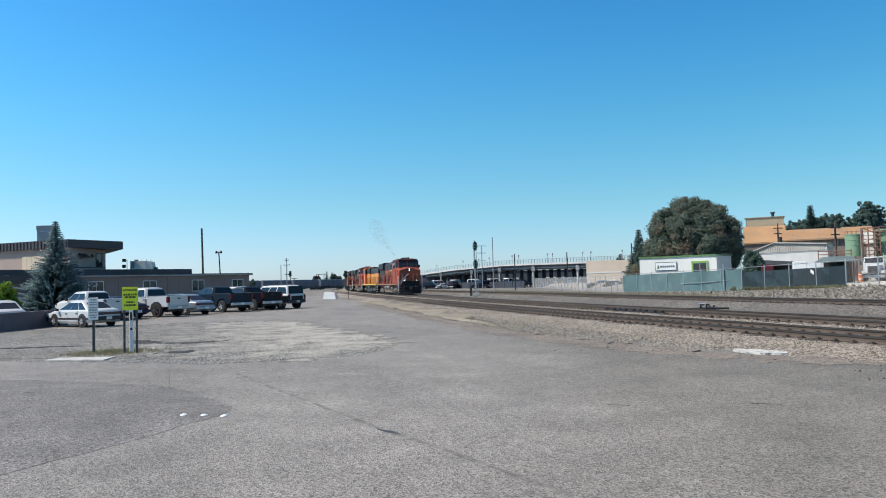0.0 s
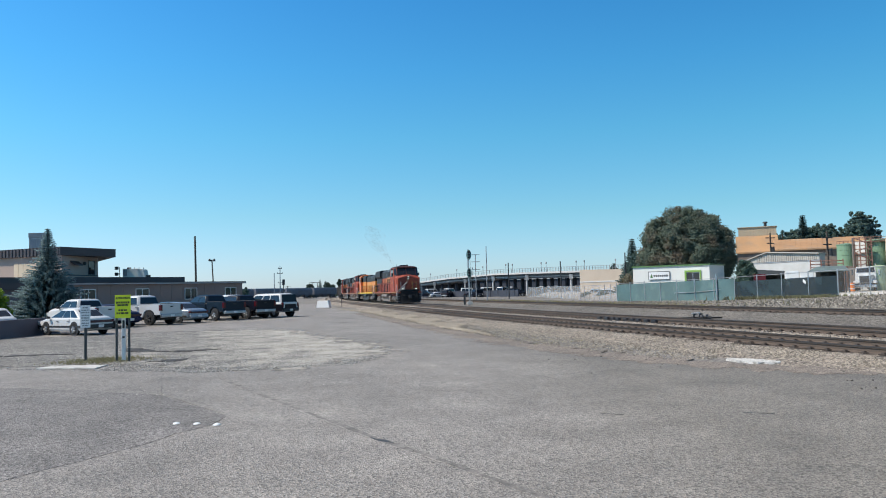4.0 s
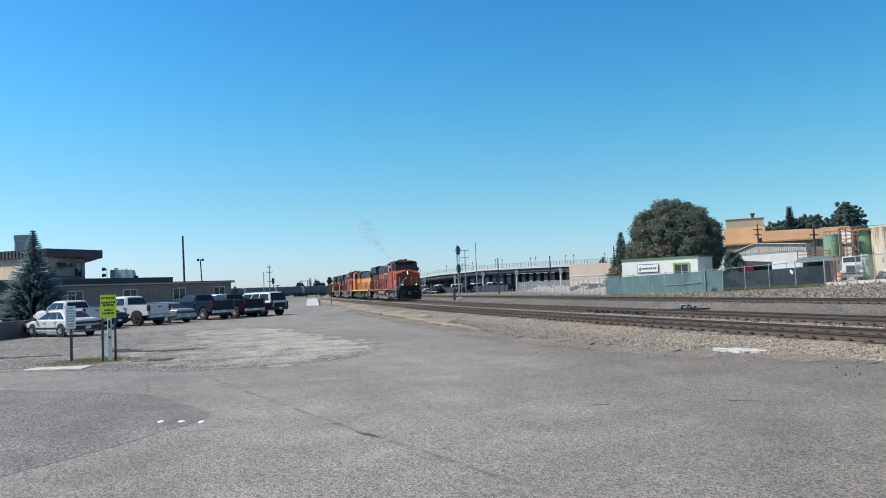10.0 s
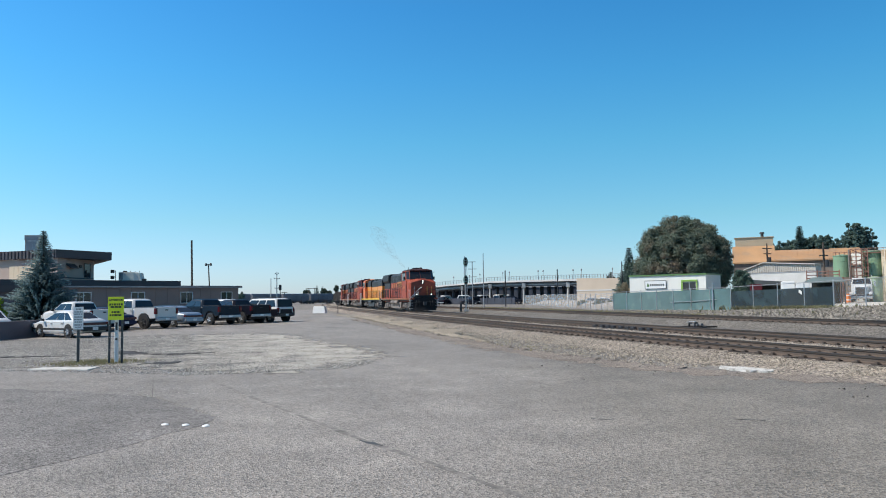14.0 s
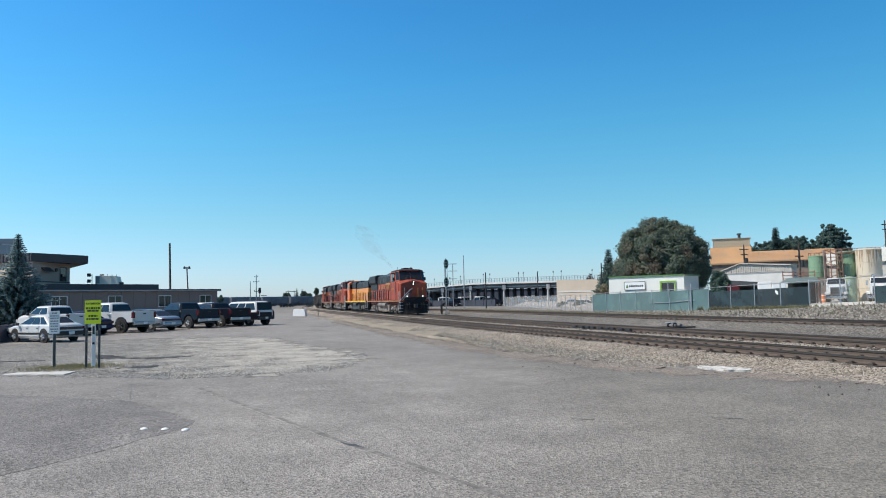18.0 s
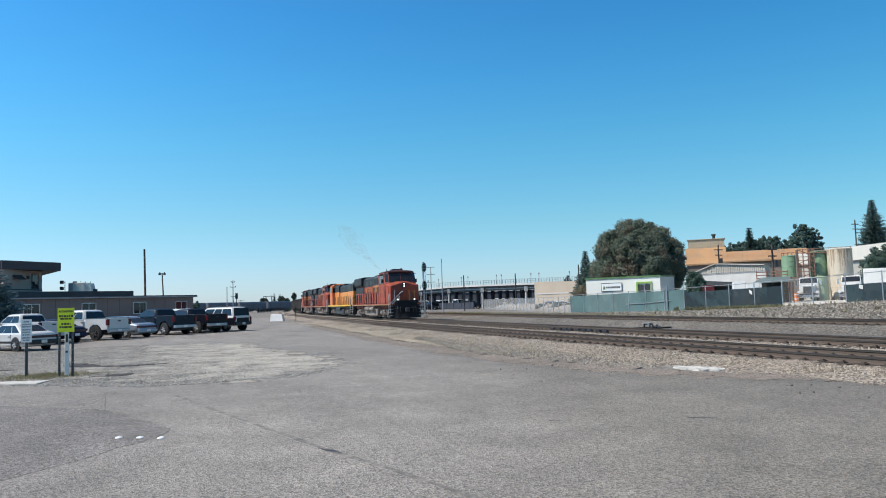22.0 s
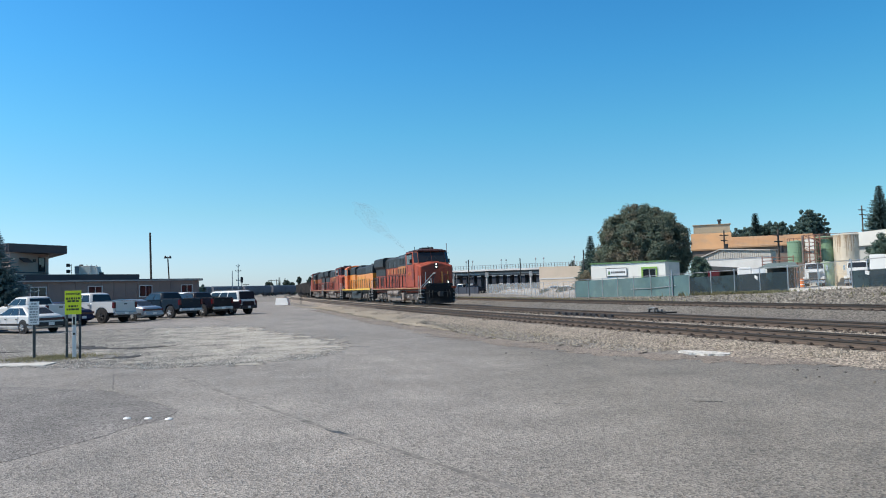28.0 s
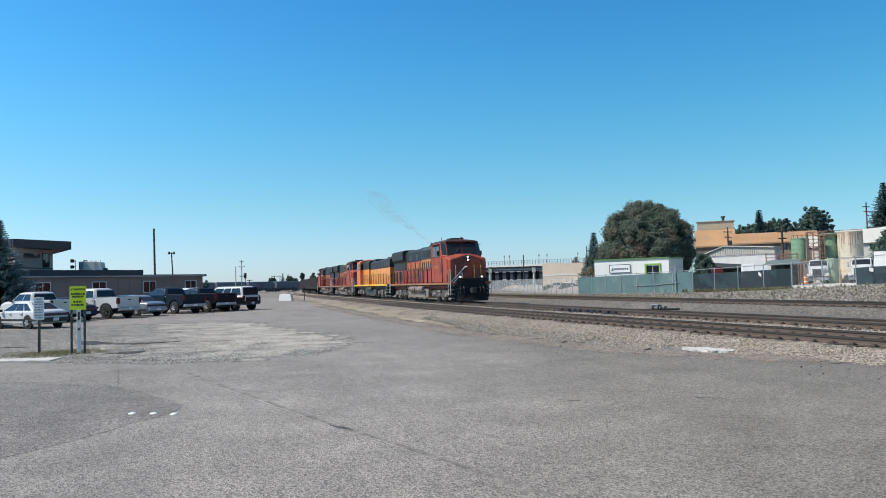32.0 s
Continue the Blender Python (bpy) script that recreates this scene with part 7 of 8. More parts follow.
for z in (4.6, 5.7, 6.7):
    part("crossarm", Shape().box(-0.04, 0.04, -0.6, 0.6, z, z + 0.08), GREYMETAL, tp)
pole("tall thin grey pole behind the tracks", polar(21.42, 120), 8.8, 0.1, 0.06, material=GREYMETAL)
for bb, h in ((23.08, 6.7), (27.03, 6.7), (31.81, 7.9)):
    pole("dark pole by the overpass", polar(bb, 140), h, 0.12, 0.1, material=DARKMETAL)
sw = thing("switch_machine", "grey switch machine on ties between the tracks", "switch machine", pose(-33.35, 25.1, 0.0, 0, 0, 0))
sw.scale = (0.46, 0.8, 0.78)
CASEGREY = mat("weathered_switch_casing", (0.15, 0.145, 0.14), 0.7, vary=0.3, size=0.2)
part("casing", Shape().box(-0.5, 0.75, -0.26, 0.26, 0.1, 0.27), CASEGREY, sw, bevel=0.04)
part("motor", Shape().cyl((0.75, 0, 0.2), (1.15, 0, 0.2), 0.1, n=12), CASEGREY, sw)
for x in (-0.55, 0.5):
    part("stand_plate", Shape().prism([(-0.4, 0.0), (-0.3, 0.36), (-0.1, 0.38), (0.1, 0.0)], x - 0.05, x + 0.05, "x"), DARKMETAL, sw)
part("throw_rod", Shape().cyl((-0.9, -0.3, 0.34), (0.6, -0.3, 0.4), 0.035, n=8), STEEL, sw)
part("connecting_rod", Shape().cyl((1.1, 0.0, 0.12), (2.1, -0.1, 0.1), 0.04, n=8), DARKMETAL, sw)
part("support_tie", Shape().box(-1.1, -0.8, -1.2, 1.2, -0.1, 0.1), TIE, sw)
part("support_tie", Shape().box(0.8, 1.1, -1.2, 1.2, -0.1, 0.1), TIE, sw)
for k in range(9):
    x = -34.05 + k * 0.64 + (0.12 if k % 3 else 0)
    cb = part("spare_rail_clip", Shape().prism([(-0.19, -0.1), (-0.16, 0.14), (0.1, 0.15), (0.19, 0.02), (0.19, -0.1)], -0.08, 0.08), BLACK, bevel=0.015)
    cb.location = (x, Y_MID - 0.7525 + bend(x) - 0.13, 0.126)
    tagged(cb, "dark steel fitting clamped against the rail", "track fitting", "track fittings")

# ---- right bank: fence, rocks, yard ----
FENCE_X = [-112, -93, -61, -47, -38, -20, 20]
FENCE_LO = [-0.03, -0.03, 0.15, 0.47, 0.88, 1.0, 1.0]
FENCE_HI = [1.95, 1.95, 2.33, 2.62, 2.95, 3.1, 3.1]
FY = 48.0


def fz(x, which):
    return float(np.interp(x, FENCE_X, which))


GREENSCREEN = mat("green_windscreen_fabric", (0.09, 0.165, 0.17), 0.8, vary=0.2, size=0.4, second=(0.12, 0.205, 0.2), spots=0.52)
DARKSCREEN = mat("dark_windscreen_fabric", (0.013, 0.029, 0.037), 0.8, vary=0.3, size=0.25, second=(0.028, 0.055, 0.064), spots=0.5)
for fabric, cover in ((GREENSCREEN, 0.8), (DARKSCREEN, 0.84)):
    # woven fabric lets part of the view through
    weave = fabric.node_tree.nodes["Principled BSDF"]
    weave.inputs["Alpha"].default_value = cover


def mesh_wire(name, cover):
    m = MATS[name] = bpy.data.materials.new(name)
    m.use_nodes = True
    n, l = m.node_tree.nodes, m.node_tree.links
    mix, tr = n.new("ShaderNodeMixShader"), n.new("ShaderNodeBsdfTransparent")
    mix.inputs[0].default_value = cover
    p = n["Principled BSDF"]
    p.inputs["Base Color"].default_value, p.inputs["Roughness"].default_value = (0.5, 0.5, 0.49, 1), 0.5
    l.new(tr.outputs[0], mix.inputs[1]), l.new(p.outputs[0], mix.inputs[2])
    l.new(mix.outputs[0], n["Material Output"].inputs[0])
    return m


WIRE = mesh_wire("chain_link_wire", 0.13)
# cover raised to fit the camera's slanting view along this stretch
FARWIRE = mesh_wire("slant_view_chain_link_wire", 0.24)
OPENWIRE = mesh_wire("open_chain_link_wire", 0.05)
fence = thing("chain_link_fence", "chain-link fence with green and dark windscreen panels", "fence")
x = -79.5
posts = []
while x < 15:
    posts.append(x)
    x += 3.0
for i, x in enumerate(posts):
    part("post", Shape().cyl((x, FY, fz(x, FENCE_LO) - 0.3), (x, FY, fz(x, FENCE_HI) + 0.1), 0.045, n=8), STEEL, fence)
    if i + 1 < len(posts):
        x2 = posts[i + 1]
        part("top_rail", Shape().cyl((x, FY, fz(x, FENCE_HI)), (x2, FY, fz(x2, FENCE_HI)), 0.028, n=6), STEEL, fence)
        kind = GREENSCREEN if x < -60 else DARKSCREEN if x < -46.6 else OPENWIRE if x < -42 else DARKSCREEN
        zt = 0.05 if kind in (WIRE, OPENWIRE) else 0.12 + (0.3 if kind is DARKSCREEN else 0) + (0.35 if x > -43 else 0)
        part("mesh_panel", Shape().loft([[(x, FY + 0.02, fz(x, FENCE_LO)), (x2, FY + 0.02, fz(x2, FENCE_LO)), (x2, FY + 0.03, fz(x2, FENCE_LO)), (x, FY + 0.03, fz(x, FENCE_LO))], [(x, FY + 0.02, fz(x, FENCE_HI) - zt), (x2, FY + 0.02, fz(x2, FENCE_HI) - zt), (x2, FY + 0.03, fz(x2, FENCE_HI) - zt), (x, FY + 0.03, fz(x, FENCE_HI) - zt)]]), kind, fence)
# the bare wire run turns away from the tracks towards the overpass
A, B = Vector((-79.5, FY, -0.03)), Vector((-151.5, 69.2, 0.0))
steps = 25
for i in range(1, steps + 1):
    p, q = A.lerp(B, (i - 1) / steps), A.lerp(B, i / steps)
    part("post", Shape().cyl((q.x, q.y, q.z - 0.3), (q.x, q.y, q.z + 2.1), 0.04, n=8), GREYMETAL, fence)
    part("top_rail", Shape().cyl((p.x, p.y, p.z + 2.02), (q.x, q.y, q.z + 2.02), 0.026, n=6), GREYMETAL, fence)
    ring = [p, q, q + Vector((0, 0.01, 0)), p + Vector((0, 0.01, 0))]
    part("mesh_panel", Shape().loft([ring, [v + Vector((0, 0, 1.98)) for v in ring]]), WIRE if i < 8 else FARWIRE, fence)
part("brace_rail", Shape().cyl((-67.9, FY - 0.07, 0.94), (-64.5, FY - 0.07, 1.0), 0.03, n=6).cyl((-64.5, FY - 0.07, 1.0), (-60.5, FY - 0.07, 1.22), 0.03, n=6), STEEL, fence)
for x, z, tip in ((-49.9, 1.72, 0.15), (-39.2, 1.9, 0.03)):
    part("placard", Shape().loft([[(x + u, FY - w, z + v) for u, v in ((-0.18, -0.1 + tip), (0.14, -0.16), (0.18, 0.12), (-0.14, 0.16 + tip))] for w in (0.02, 0.035)]), PALECONC, fence, "faded white placard wired to the fence")
part("gate_post", Shape().cyl((-60.95, FY - 0.1, -0.1), (-60.95, FY - 0.1, 2.78), 0.075, n=10), STEEL, fence)

# dusty heap of soil behind the bare wire
rings, r = [], random.Random(91)
along_wire = (B - A).normalized()
away = Vector((along_wire.y, -along_wire.x, 0))
if away.dot(A) < 0:
    away = -away
for i in range(41):
    c = A.lerp(B, 0.04 + 0.95 * i / 40)
    h = (0.85 + 0.25 * math.sin(i * 0.9) * math.sin(i * 0.37 + 1) + r.uniform(-0.08, 0.08)) * min(1, (i + 0.3) / 3, (40.3 - i) / 3)
    rings.append([c + away * a + Vector((0, 0, b - c.z)) for a, b in ((0.5, -0.1), (1.6, 0.45 * h), (3.2, 0.92 * h), (4.6, h), (6.4, 0.7 * h), (8.5, -0.1))])
tagged(part("soil_heap", Shape().loft(rings), SOIL), "long low heap of pale dusty soil behind the wire fence", "ground", "", "structure")

# raised yard behind the fence
bank = Shape()
rings = []
for x in (30, 10, -10, -25, -38, -47, -56, -64, -72):
    lo = max(0.0, fz(x, FENCE_LO)) if x > -70 else 0.0
    rings.append([(x, 40.5, -0.06), (x, 46.6, lo - 0.02), (x, 49, lo), (x, 68, max(lo, 0.52)), (x, 140, max(lo, 0.52) + 0.1), (x, 140, -0.4), (x, 40.5, -0.4)])
face = [[(rg[0][0], 40.5, -0.048), (rg[0][0], 46.6, rg[1][2] + 0.012), (rg[0][0], 47.8, rg[1][2] + 0.022), (rg[0][0], 47.8, rg[1][2] - 0.1), (rg[0][0], 40.5, -0.2)] for rg in rings]
tagged(part("bank_face", Shape().loft(face), OLDBED), "weathered stony slope below the yard fence", "ground", "", "structure")
tagged(part("yard_bank", bank.loft(rings), YARD), "raised pale gravel yard behind the fence", "ground", "", "structure")
stones("bank_rocks", (-70, 12, lambda x: 39.9, lambda x: 47.6, lambda x, y: max(0.0, fz(x, FENCE_LO)) * min(1.0, max(0.0, (y - 40.8) / 5.6)) - 0.03), 20000, 0.04, 0.115, RIPRAP, "rough grey rocks covering the bank below the fence", 15)


def tufts(name, count, place, material, label, hmin, hmax, seed):
    r = random.Random(seed)
    s = Shape()
    for _ in range(count):
        x, y, z = place(r)
        for k in range(5):
            a = r.uniform(0, 6.28)
            h = r.uniform(hmin, hmax)
            w = h * 0.12
            s.add([(x + math.cos(a) * w, y + math.sin(a) * w, z), (x - math.cos(a) * w, y - math.sin(a) * w, z), (x + r.uniform(-.5, .5) * h, y + r.uniform(-.5, .5) * h, z + h)], [(0, 1, 2)])
    return tagged(part(name, s, material), label, "grass", "", "stuff")


WEED = leaf_mat("grey_green_weeds", (0.12, 0.12, 0.06), (0.3, 0.27, 0.16))
DRYGREEN = leaf_mat("dry_green_grass", (0.16, 0.15, 0.07), (0.36, 0.32, 0.18))
tufts("weeds_by_fence", 420, lambda r: (r.gauss(-51, 3.5), FY - r.uniform(0.1, 1.2), fz(-54, FENCE_LO) * 0.8), WEED, "dry weeds along the foot of the fence", 0.12, 0.5, 1)
GREENWEED = leaf_mat("green_weeds", (0.17, 0.175, 0.085), (0.36, 0.34, 0.19))
tufts("green_weeds_by_fence", 420, lambda r: (lambda x: (x, FY - r.uniform(0.1, 0.9), fz(x, FENCE_LO) - 0.03))(r.gauss(-49.5, 2.2)), GREENWEED, "dry green weeds growing at the foot of the dark fence screen", 0.08, 0.36, 11)
tufts("bank_weeds", 260, lambda r: (lambda x, y: (x, y, max(0.0, fz(x, FENCE_LO)) * min(1.0, max(0.0, (y - 40.8) / 5.6)) - 0.03))(-66 + 70 * r.random(), 41.5 + 6.3 * r.random()), WEED, "thin dry weeds among the rocks of the bank", 0.08, 0.35, 8)
tufts("grass_by_signs", 1500, lambda r: (-24.1 + r.gauss(0, 0.55), -2.7 + r.gauss(0, 0.65), 0.0), DRYGREEN, "thin green grass round the sign posts", 0.02, 0.07, 2)
tufts("dry_grass_by_track", 700, lambda r: (lambda x: (x, Y_NEAR - 4.6 + bend(x) + r.gauss(0, 0.7), 0.0))(-22 - 75 * r.random() ** 1.5), DRYGRASS, "dry pale grass along the edge of the ballast", 0.02, 0.07, 3)
tufts("verge_grass", 1500, lambda r: (lambda x: (x, 33 + bend(x) + r.uniform(0, 7), -0.03))(-50 - 70 * r.random()), DRYGRASS, "dry grass between far track and fence", 0.06, 0.25, 4)

# ---- white shop building ----
p, q = polar(32.35, 94.5), polar(37.72, 91.5)
m, ln = wall_frame(p, q)
SHOPWHITE = mat("white_painted_block", (0.72, 0.71, 0.65), 0.7, vary=0.05, size=0.3, second=(0.64, 0.62, 0.56), spots=0.62)
LIME = mat("lime_trim_paint", (0.22, 0.38, 0.07), 0.5, vary=0.08)
GREENTRIM = mat("dark_green_trim", (0.1, 0.2, 0.07), 0.5, vary=0.08)
shop = thing("shop_building", "white flat-roofed shop with green trim and a sign", "building", m)
part("wall", Shape().box(0, ln, 0, 6.0, -0.1, 4.0), SHOPWHITE, shop)
part("roof", Shape().box(-0.12, ln + 0.12, -0.12, 6.12, 4.0, 4.16), GREENTRIM, shop)
sb = part("sign_board", Shape().box(2.0, 4.55, -0.09, -0.02, 2.5, 3.4), WHITE, shop, bevel=0.01)
bd = Shape().box(1.95, 4.6, -0.1, -0.085, 3.4, 3.46).box(1.95, 4.6, -0.1, -0.085, 2.44, 2.5).box(1.95, 2.01, -0.1, -0.085, 2.44, 3.46).box(4.54, 4.6, -0.1, -0.085, 2.44, 3.46)
part("sign_border", bd, DARKMETAL, sb)
for k in range(7):
    a = 2.6 + k * 0.26
    part("lettering_bar", Shape().box(a, a + 0.17, -0.105, -0.092, 2.82, 3.04), DARKMETAL, sb)
part("emblem", Shape().prism([(2.2, 2.7), (2.5, 2.7), (2.42, 3.05), (2.35, 3.15), (2.28, 3.05)], -0.105, -0.092), GREENTRIM, sb)
u0, u1 = ln * 0.69, ln * 0.895
dfr = Shape().box(u0, u1, -0.12, 0, 3.25, 3.45).box(u0, u0 + 0.2, -0.12, 0, 0, 3.25).box(u1 - 0.12, u1, -0.12, 0, 0, 3.25)
de = part("entrance_frame", dfr, LIME, shop)
part("glass_door", Shape().box(u0 + 0.22, u1 - 0.22, -0.03, -0.01, 0, 3.15), GLASS, de)
part("door_mullion", Shape().box((u0 + u1) / 2 - 0.04, (u0 + u1) / 2 + 0.04, -0.06, -0.03, 0, 3.15), STEEL, de)

# ---- orange roofed plant ----
RUSTORANGE = mat("orange_roof_sheet", (0.43, 0.245, 0.118), 0.65, vary=0.14, size=0.15, second=(0.365, 0.23, 0.13), spots=0.5)
TANRIB = mat("tan_ribbed_sheet", (0.5, 0.4, 0.27), 0.6, vary=0.08, size=0.2)
PALEMETAL = mat("pale_sheet_wall", (0.41, 0.4, 0.365), 0.6, vary=0.08, size=0.2)
# shade below the orange roofs is put into this wall colour
SHADEDWALL = mat("shaded_plant_wall", (0.2, 0.16, 0.13), 0.8, vary=0.15)
p, q = polar(39.75, 165), polar(42.3, 165)
m, ln = wall_frame(p, q)
plant = thing("plant_building", "tan ribbed tower on an orange roofed plant", "building", m)
part("wall", Shape().box(0, ln, 4, 8, 0, 13.4), TANRIB, plant)
part("roof", Shape().box(-0.2, ln + 0.2, 3.8, 8.2, 13.4, 13.5), TANRIB, plant)
for k in range(int(ln / 0.55)):
    part("rib", Shape().box(k * 0.55, k * 0.55 + 0.12, 3.96, 4.0, 11.6, 13.4), TANRIB, plant)
part("sloped_roof", Shape().prism([(0.0, 8.1), (3.98, 11.6), (3.98, 11.3), (0.0, 7.8)], -0.6, ln + 0.2, "x"), RUSTORANGE, plant)
part("lower_wall", Shape().box(-0.4, ln, 0.3, 3.9, 0, 7.9), SHADEDWALL, plant)
part("roof_vent", Shape().cyl((ln * 0.72, 6, 13.6), (ln * 0.72, 6, 14.3), 0.3, n=10).cyl((ln * 0.72, 6, 14.3), (ln * 0.72, 6, 14.6), 0.5, 0.45, 10), DARKMETAL, plant)
p, q = polar(42.0, 150), polar(47.6, 150)
m, ln = wall_frame(p, q)
hall = thing("plant_hall", "long hall with an orange sheet metal roof", "building", m)
part("wall", Shape().box(0, ln, 0.2, 16, 0, 7.6), SHADEDWALL, hall)
part("roof", Shape().prism([(-0.4, 7.75), (7.8, 9.95), (16.4, 7.7), (16.4, 7.5), (7.8, 9.7), (-0.4, 7.5)], -0.3, ln + 0.3, "x"), RUSTORANGE, hall)
for k in range(int(ln / 0.9)):
    part("roof_seam", Shape().prism([(-0.4, 7.77), (7.8, 9.97), (7.8, 9.99), (-0.4, 7.79)], k * 0.9, k * 0.9 + 0.07, "x"), RUSTORANGE, hall)
p, q = polar(40.0, 116), polar(44.9, 107)
m, ln = wall_frame(p, q)
GABLETAN = mat("grey_tan_sheet", (0.4, 0.375, 0.335), 0.65, vary=0.12, size=0.3)
gab = thing("gable_shed", "low pale shed with a shallow gabled front", "building", m)
part("wall", Shape().prism([(0, 0), (ln, 0), (ln, 5.35), (ln * 0.36, 5.9), (0, 4.8)], 0, 0.9), mat("white_shed_sheet", (0.5, 0.49, 0.465), 0.6, vary=0.12, size=0.5, second=(0.39, 0.375, 0.345), spots=0.6), gab)
part("gable_panel", Shape().prism([(0.1, 4.6), (ln, 4.6), (ln, 5.31), (ln * 0.36, 5.84)], -0.08, -0.01), GABLETAN, gab)
for k in range(40):
    x = ln * (0.02 + 0.97 * k / 40)
    zt = 4.6 + min(1.24 * x / (ln * 0.36), 1.24 - 0.53 * (x / ln - 0.36) / 0.64)
    if zt > 4.75:
        part("gable_rib", Shape().box(x - 0.05, x + 0.05, -0.14, -0.082, 4.62, zt - 0.05), GABLETAN, gab)
# grey strip painted for the shadow at the eaves
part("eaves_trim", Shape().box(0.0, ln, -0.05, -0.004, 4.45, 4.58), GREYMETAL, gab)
for x in (ln * 0.22, ln * 0.55, ln * 0.8):
    part("shed_door", Shape().box(x, x + 1.2, -0.05, -0.004, 0.0, 2.6), GREYMETAL, gab)
for a, b in (((-0.3, 4.65), (ln * 0.36, 5.9)), ((ln * 0.36, 5.9), (ln + 0.2, 5.32))):
    part("roof", Shape().prism([a, b, (b[0], b[1] + 0.12), (a[0], a[1] + 0.12)], -0.4, 1.0), GABLETAN, gab)
p, q = polar(44.0, 92), polar(46.6, 92)
m, ln = wall_frame(p, q)
cn = thing("storage_canopy", "dark low storage canopy with stacked goods", "shed", m)
part("roof", Shape().loft([[(0.1, -0.5, 2.75), (ln, -0.5, 2.85), (ln - 0.3, 4.0, 3.4), (1.0, 4.0, 3.35)], [(0.1, -0.5, 2.87), (ln, -0.5, 2.97), (ln - 0.3, 4.0, 3.52), (1.0, 4.0, 3.47)]]), mat("slate_green_roofing", (0.13, 0.17, 0.16), 0.7, vary=0.2), cn)
# near-black boards: the shade inside the canopy is put into their colour
dk = mat("dark_shed_boards", (0.03, 0.034, 0.032), 0.85, vary=0.3, size=0.8)
part("side_wall", Shape().box(0.25, 0.35, 0.0, 3.9, 0.3, 2.7), dk, cn)
part("side_wall", Shape().box(ln - 0.35, ln - 0.25, 0.0, 3.9, 0.3, 2.8), dk, cn)
for k in range(5):
    x = ln * k / 4
    part("post", Shape().box(x - 0.06, x + 0.06, -0.2, -0.08, 0, 2.8), DARKMETAL, cn)
part("back_wall", Shape().box(0.9, ln - 0.4, 3.9, 4.0, 0, 3.3), dk, cn)
p, q = polar(39.6, 97), polar(43.6, 97)
m, ln = wall_frame(p, q)
lt = thing("lean_to", "long low dark lean-to roof behind the stored goods", "shed", m)
part("roof", Shape().loft([[(0, -1.2, 2.75), (ln, -1.2, 2.5), (ln, 2.2, 2.9), (0, 2.2, 3.45)], [(0, -1.2, 2.87), (ln, -1.2, 2.62), (ln, 2.2, 3.02), (0, 2.2, 3.57)]]), dk, lt)
part("back_wall", Shape().box(0.1, ln - 0.1, 2.0, 2.12, 0, 2.85), dk, lt)
for k in range(4):
    x = 0.15 + (ln - 0.3) * k / 3
    part("post", Shape().box(x - 0.06, x + 0.06, -1.0, -0.88, 0, 2.62), DARKMETAL, lt)
GOODS = mat("white_wrapped_goods", (0.7, 0.7, 0.68), 0.5, vary=0.1)
# the narrow red block stands for the rear of a small red car
for k, (bb, d, w, h, mt) in enumerate(((43.1, 84, 2.6, 2.5, GOODS), (44.0, 83, 1.8, 2.35, GOODS), (41.05, 86, 0.42, 2.3, REDLENS))):
    c = polar(bb, d, 0.4)
    g = thing("wrapped_pallet", "block of wrapped goods, the red one standing for a car", "pallet", pose(c.x, c.y, c.z, 0, 0, -40), "stored goods")
    part("wrapped_bale", Shape().box(-w / 2, w / 2, -0.6, 0.6, 0.12, h), mt, g, bevel=0.06)
    part("pallet", Shape().box(-w / 2, w / 2, -0.6, 0.6, 0, 0.12), TIE, g)
    if k < 2:
        part("shrink_fold", Shape().box(-w / 2 + 0.2, w / 2 - 0.2, -0.62, -0.6, 0.4, h - 0.3), GOODS, g)

# ---- tanks and silo ----
TANKGREEN = mat("green_tank_paint", (0.2, 0.32, 0.2), 0.5, vary=0.08, size=0.3, second=(0.16, 0.25, 0.15), spots=0.58)
PALEGREEN = mat("pale_green_tank_paint", (0.33, 0.42, 0.27), 0.5, vary=0.08, size=0.3, second=(0.27, 0.33, 0.2), spots=0.58)
TANKCREAM = mat("cream_tank_paint", (0.62, 0.54, 0.42), 0.6, vary=0.08, size=0.25, second=(0.5, 0.4, 0.28), spots=0.54)
STREAK = mat("rust_streak", (0.34, 0.24, 0.15), 0.8, vary=0.3, size=1.5)
ORANGESTEEL = mat("rusty_orange_steelwork", (0.25, 0.13, 0.095), 0.7, vary=0.2, size=1)


def tank(label, bearing, d, r, z0, z1, material, dome=0.25, name="storage_tank"):
    c = polar(bearing, d)
    t = thing(name, label, "tank", pose(c.x, c.y, z0))
    h = z1 - z0
    part("shell", Shape().lathe([(r, 0), (r, h)], 0, 0, 32), material, t, smooth=False)
    part("top", Shape().lathe([(r + 0.04, h), (r + 0.04, h + 0.1), (r * 0.6, h + dome * 0.75), (r * 0.15, h + dome)], 0, 0, 32), material, t)
    for k in range(1, 4):
        part("hoop", Shape().lathe([(r + 0.015, h * k / 4), (r + 0.03, h * k / 4 + 0.03), (r + 0.015, h * k / 4 + 0.06)], 0, 0, 32), material, t)
    return t


t = tank("small green storage tank with a handrail", 46.5, 106, 1.03, 3.6, 6.2, TANKGREEN)
part("stand", Shape().cyl((-0.7, -0.7, -2.6), (-0.7, -0.7, 0), 0.1, n=8).cyl((0.7, -0.7, -2.6), (0.7, -0.7, 0), 0.1, n=8).cyl((0.7, 0.7, -2.6), (0.7, 0.7, 0), 0.1, n=8).cyl((-0.7, 0.7, -2.6), (-0.7, 0.7, 0), 0.1, n=8), ORANGESTEEL, t)
s = Shape()
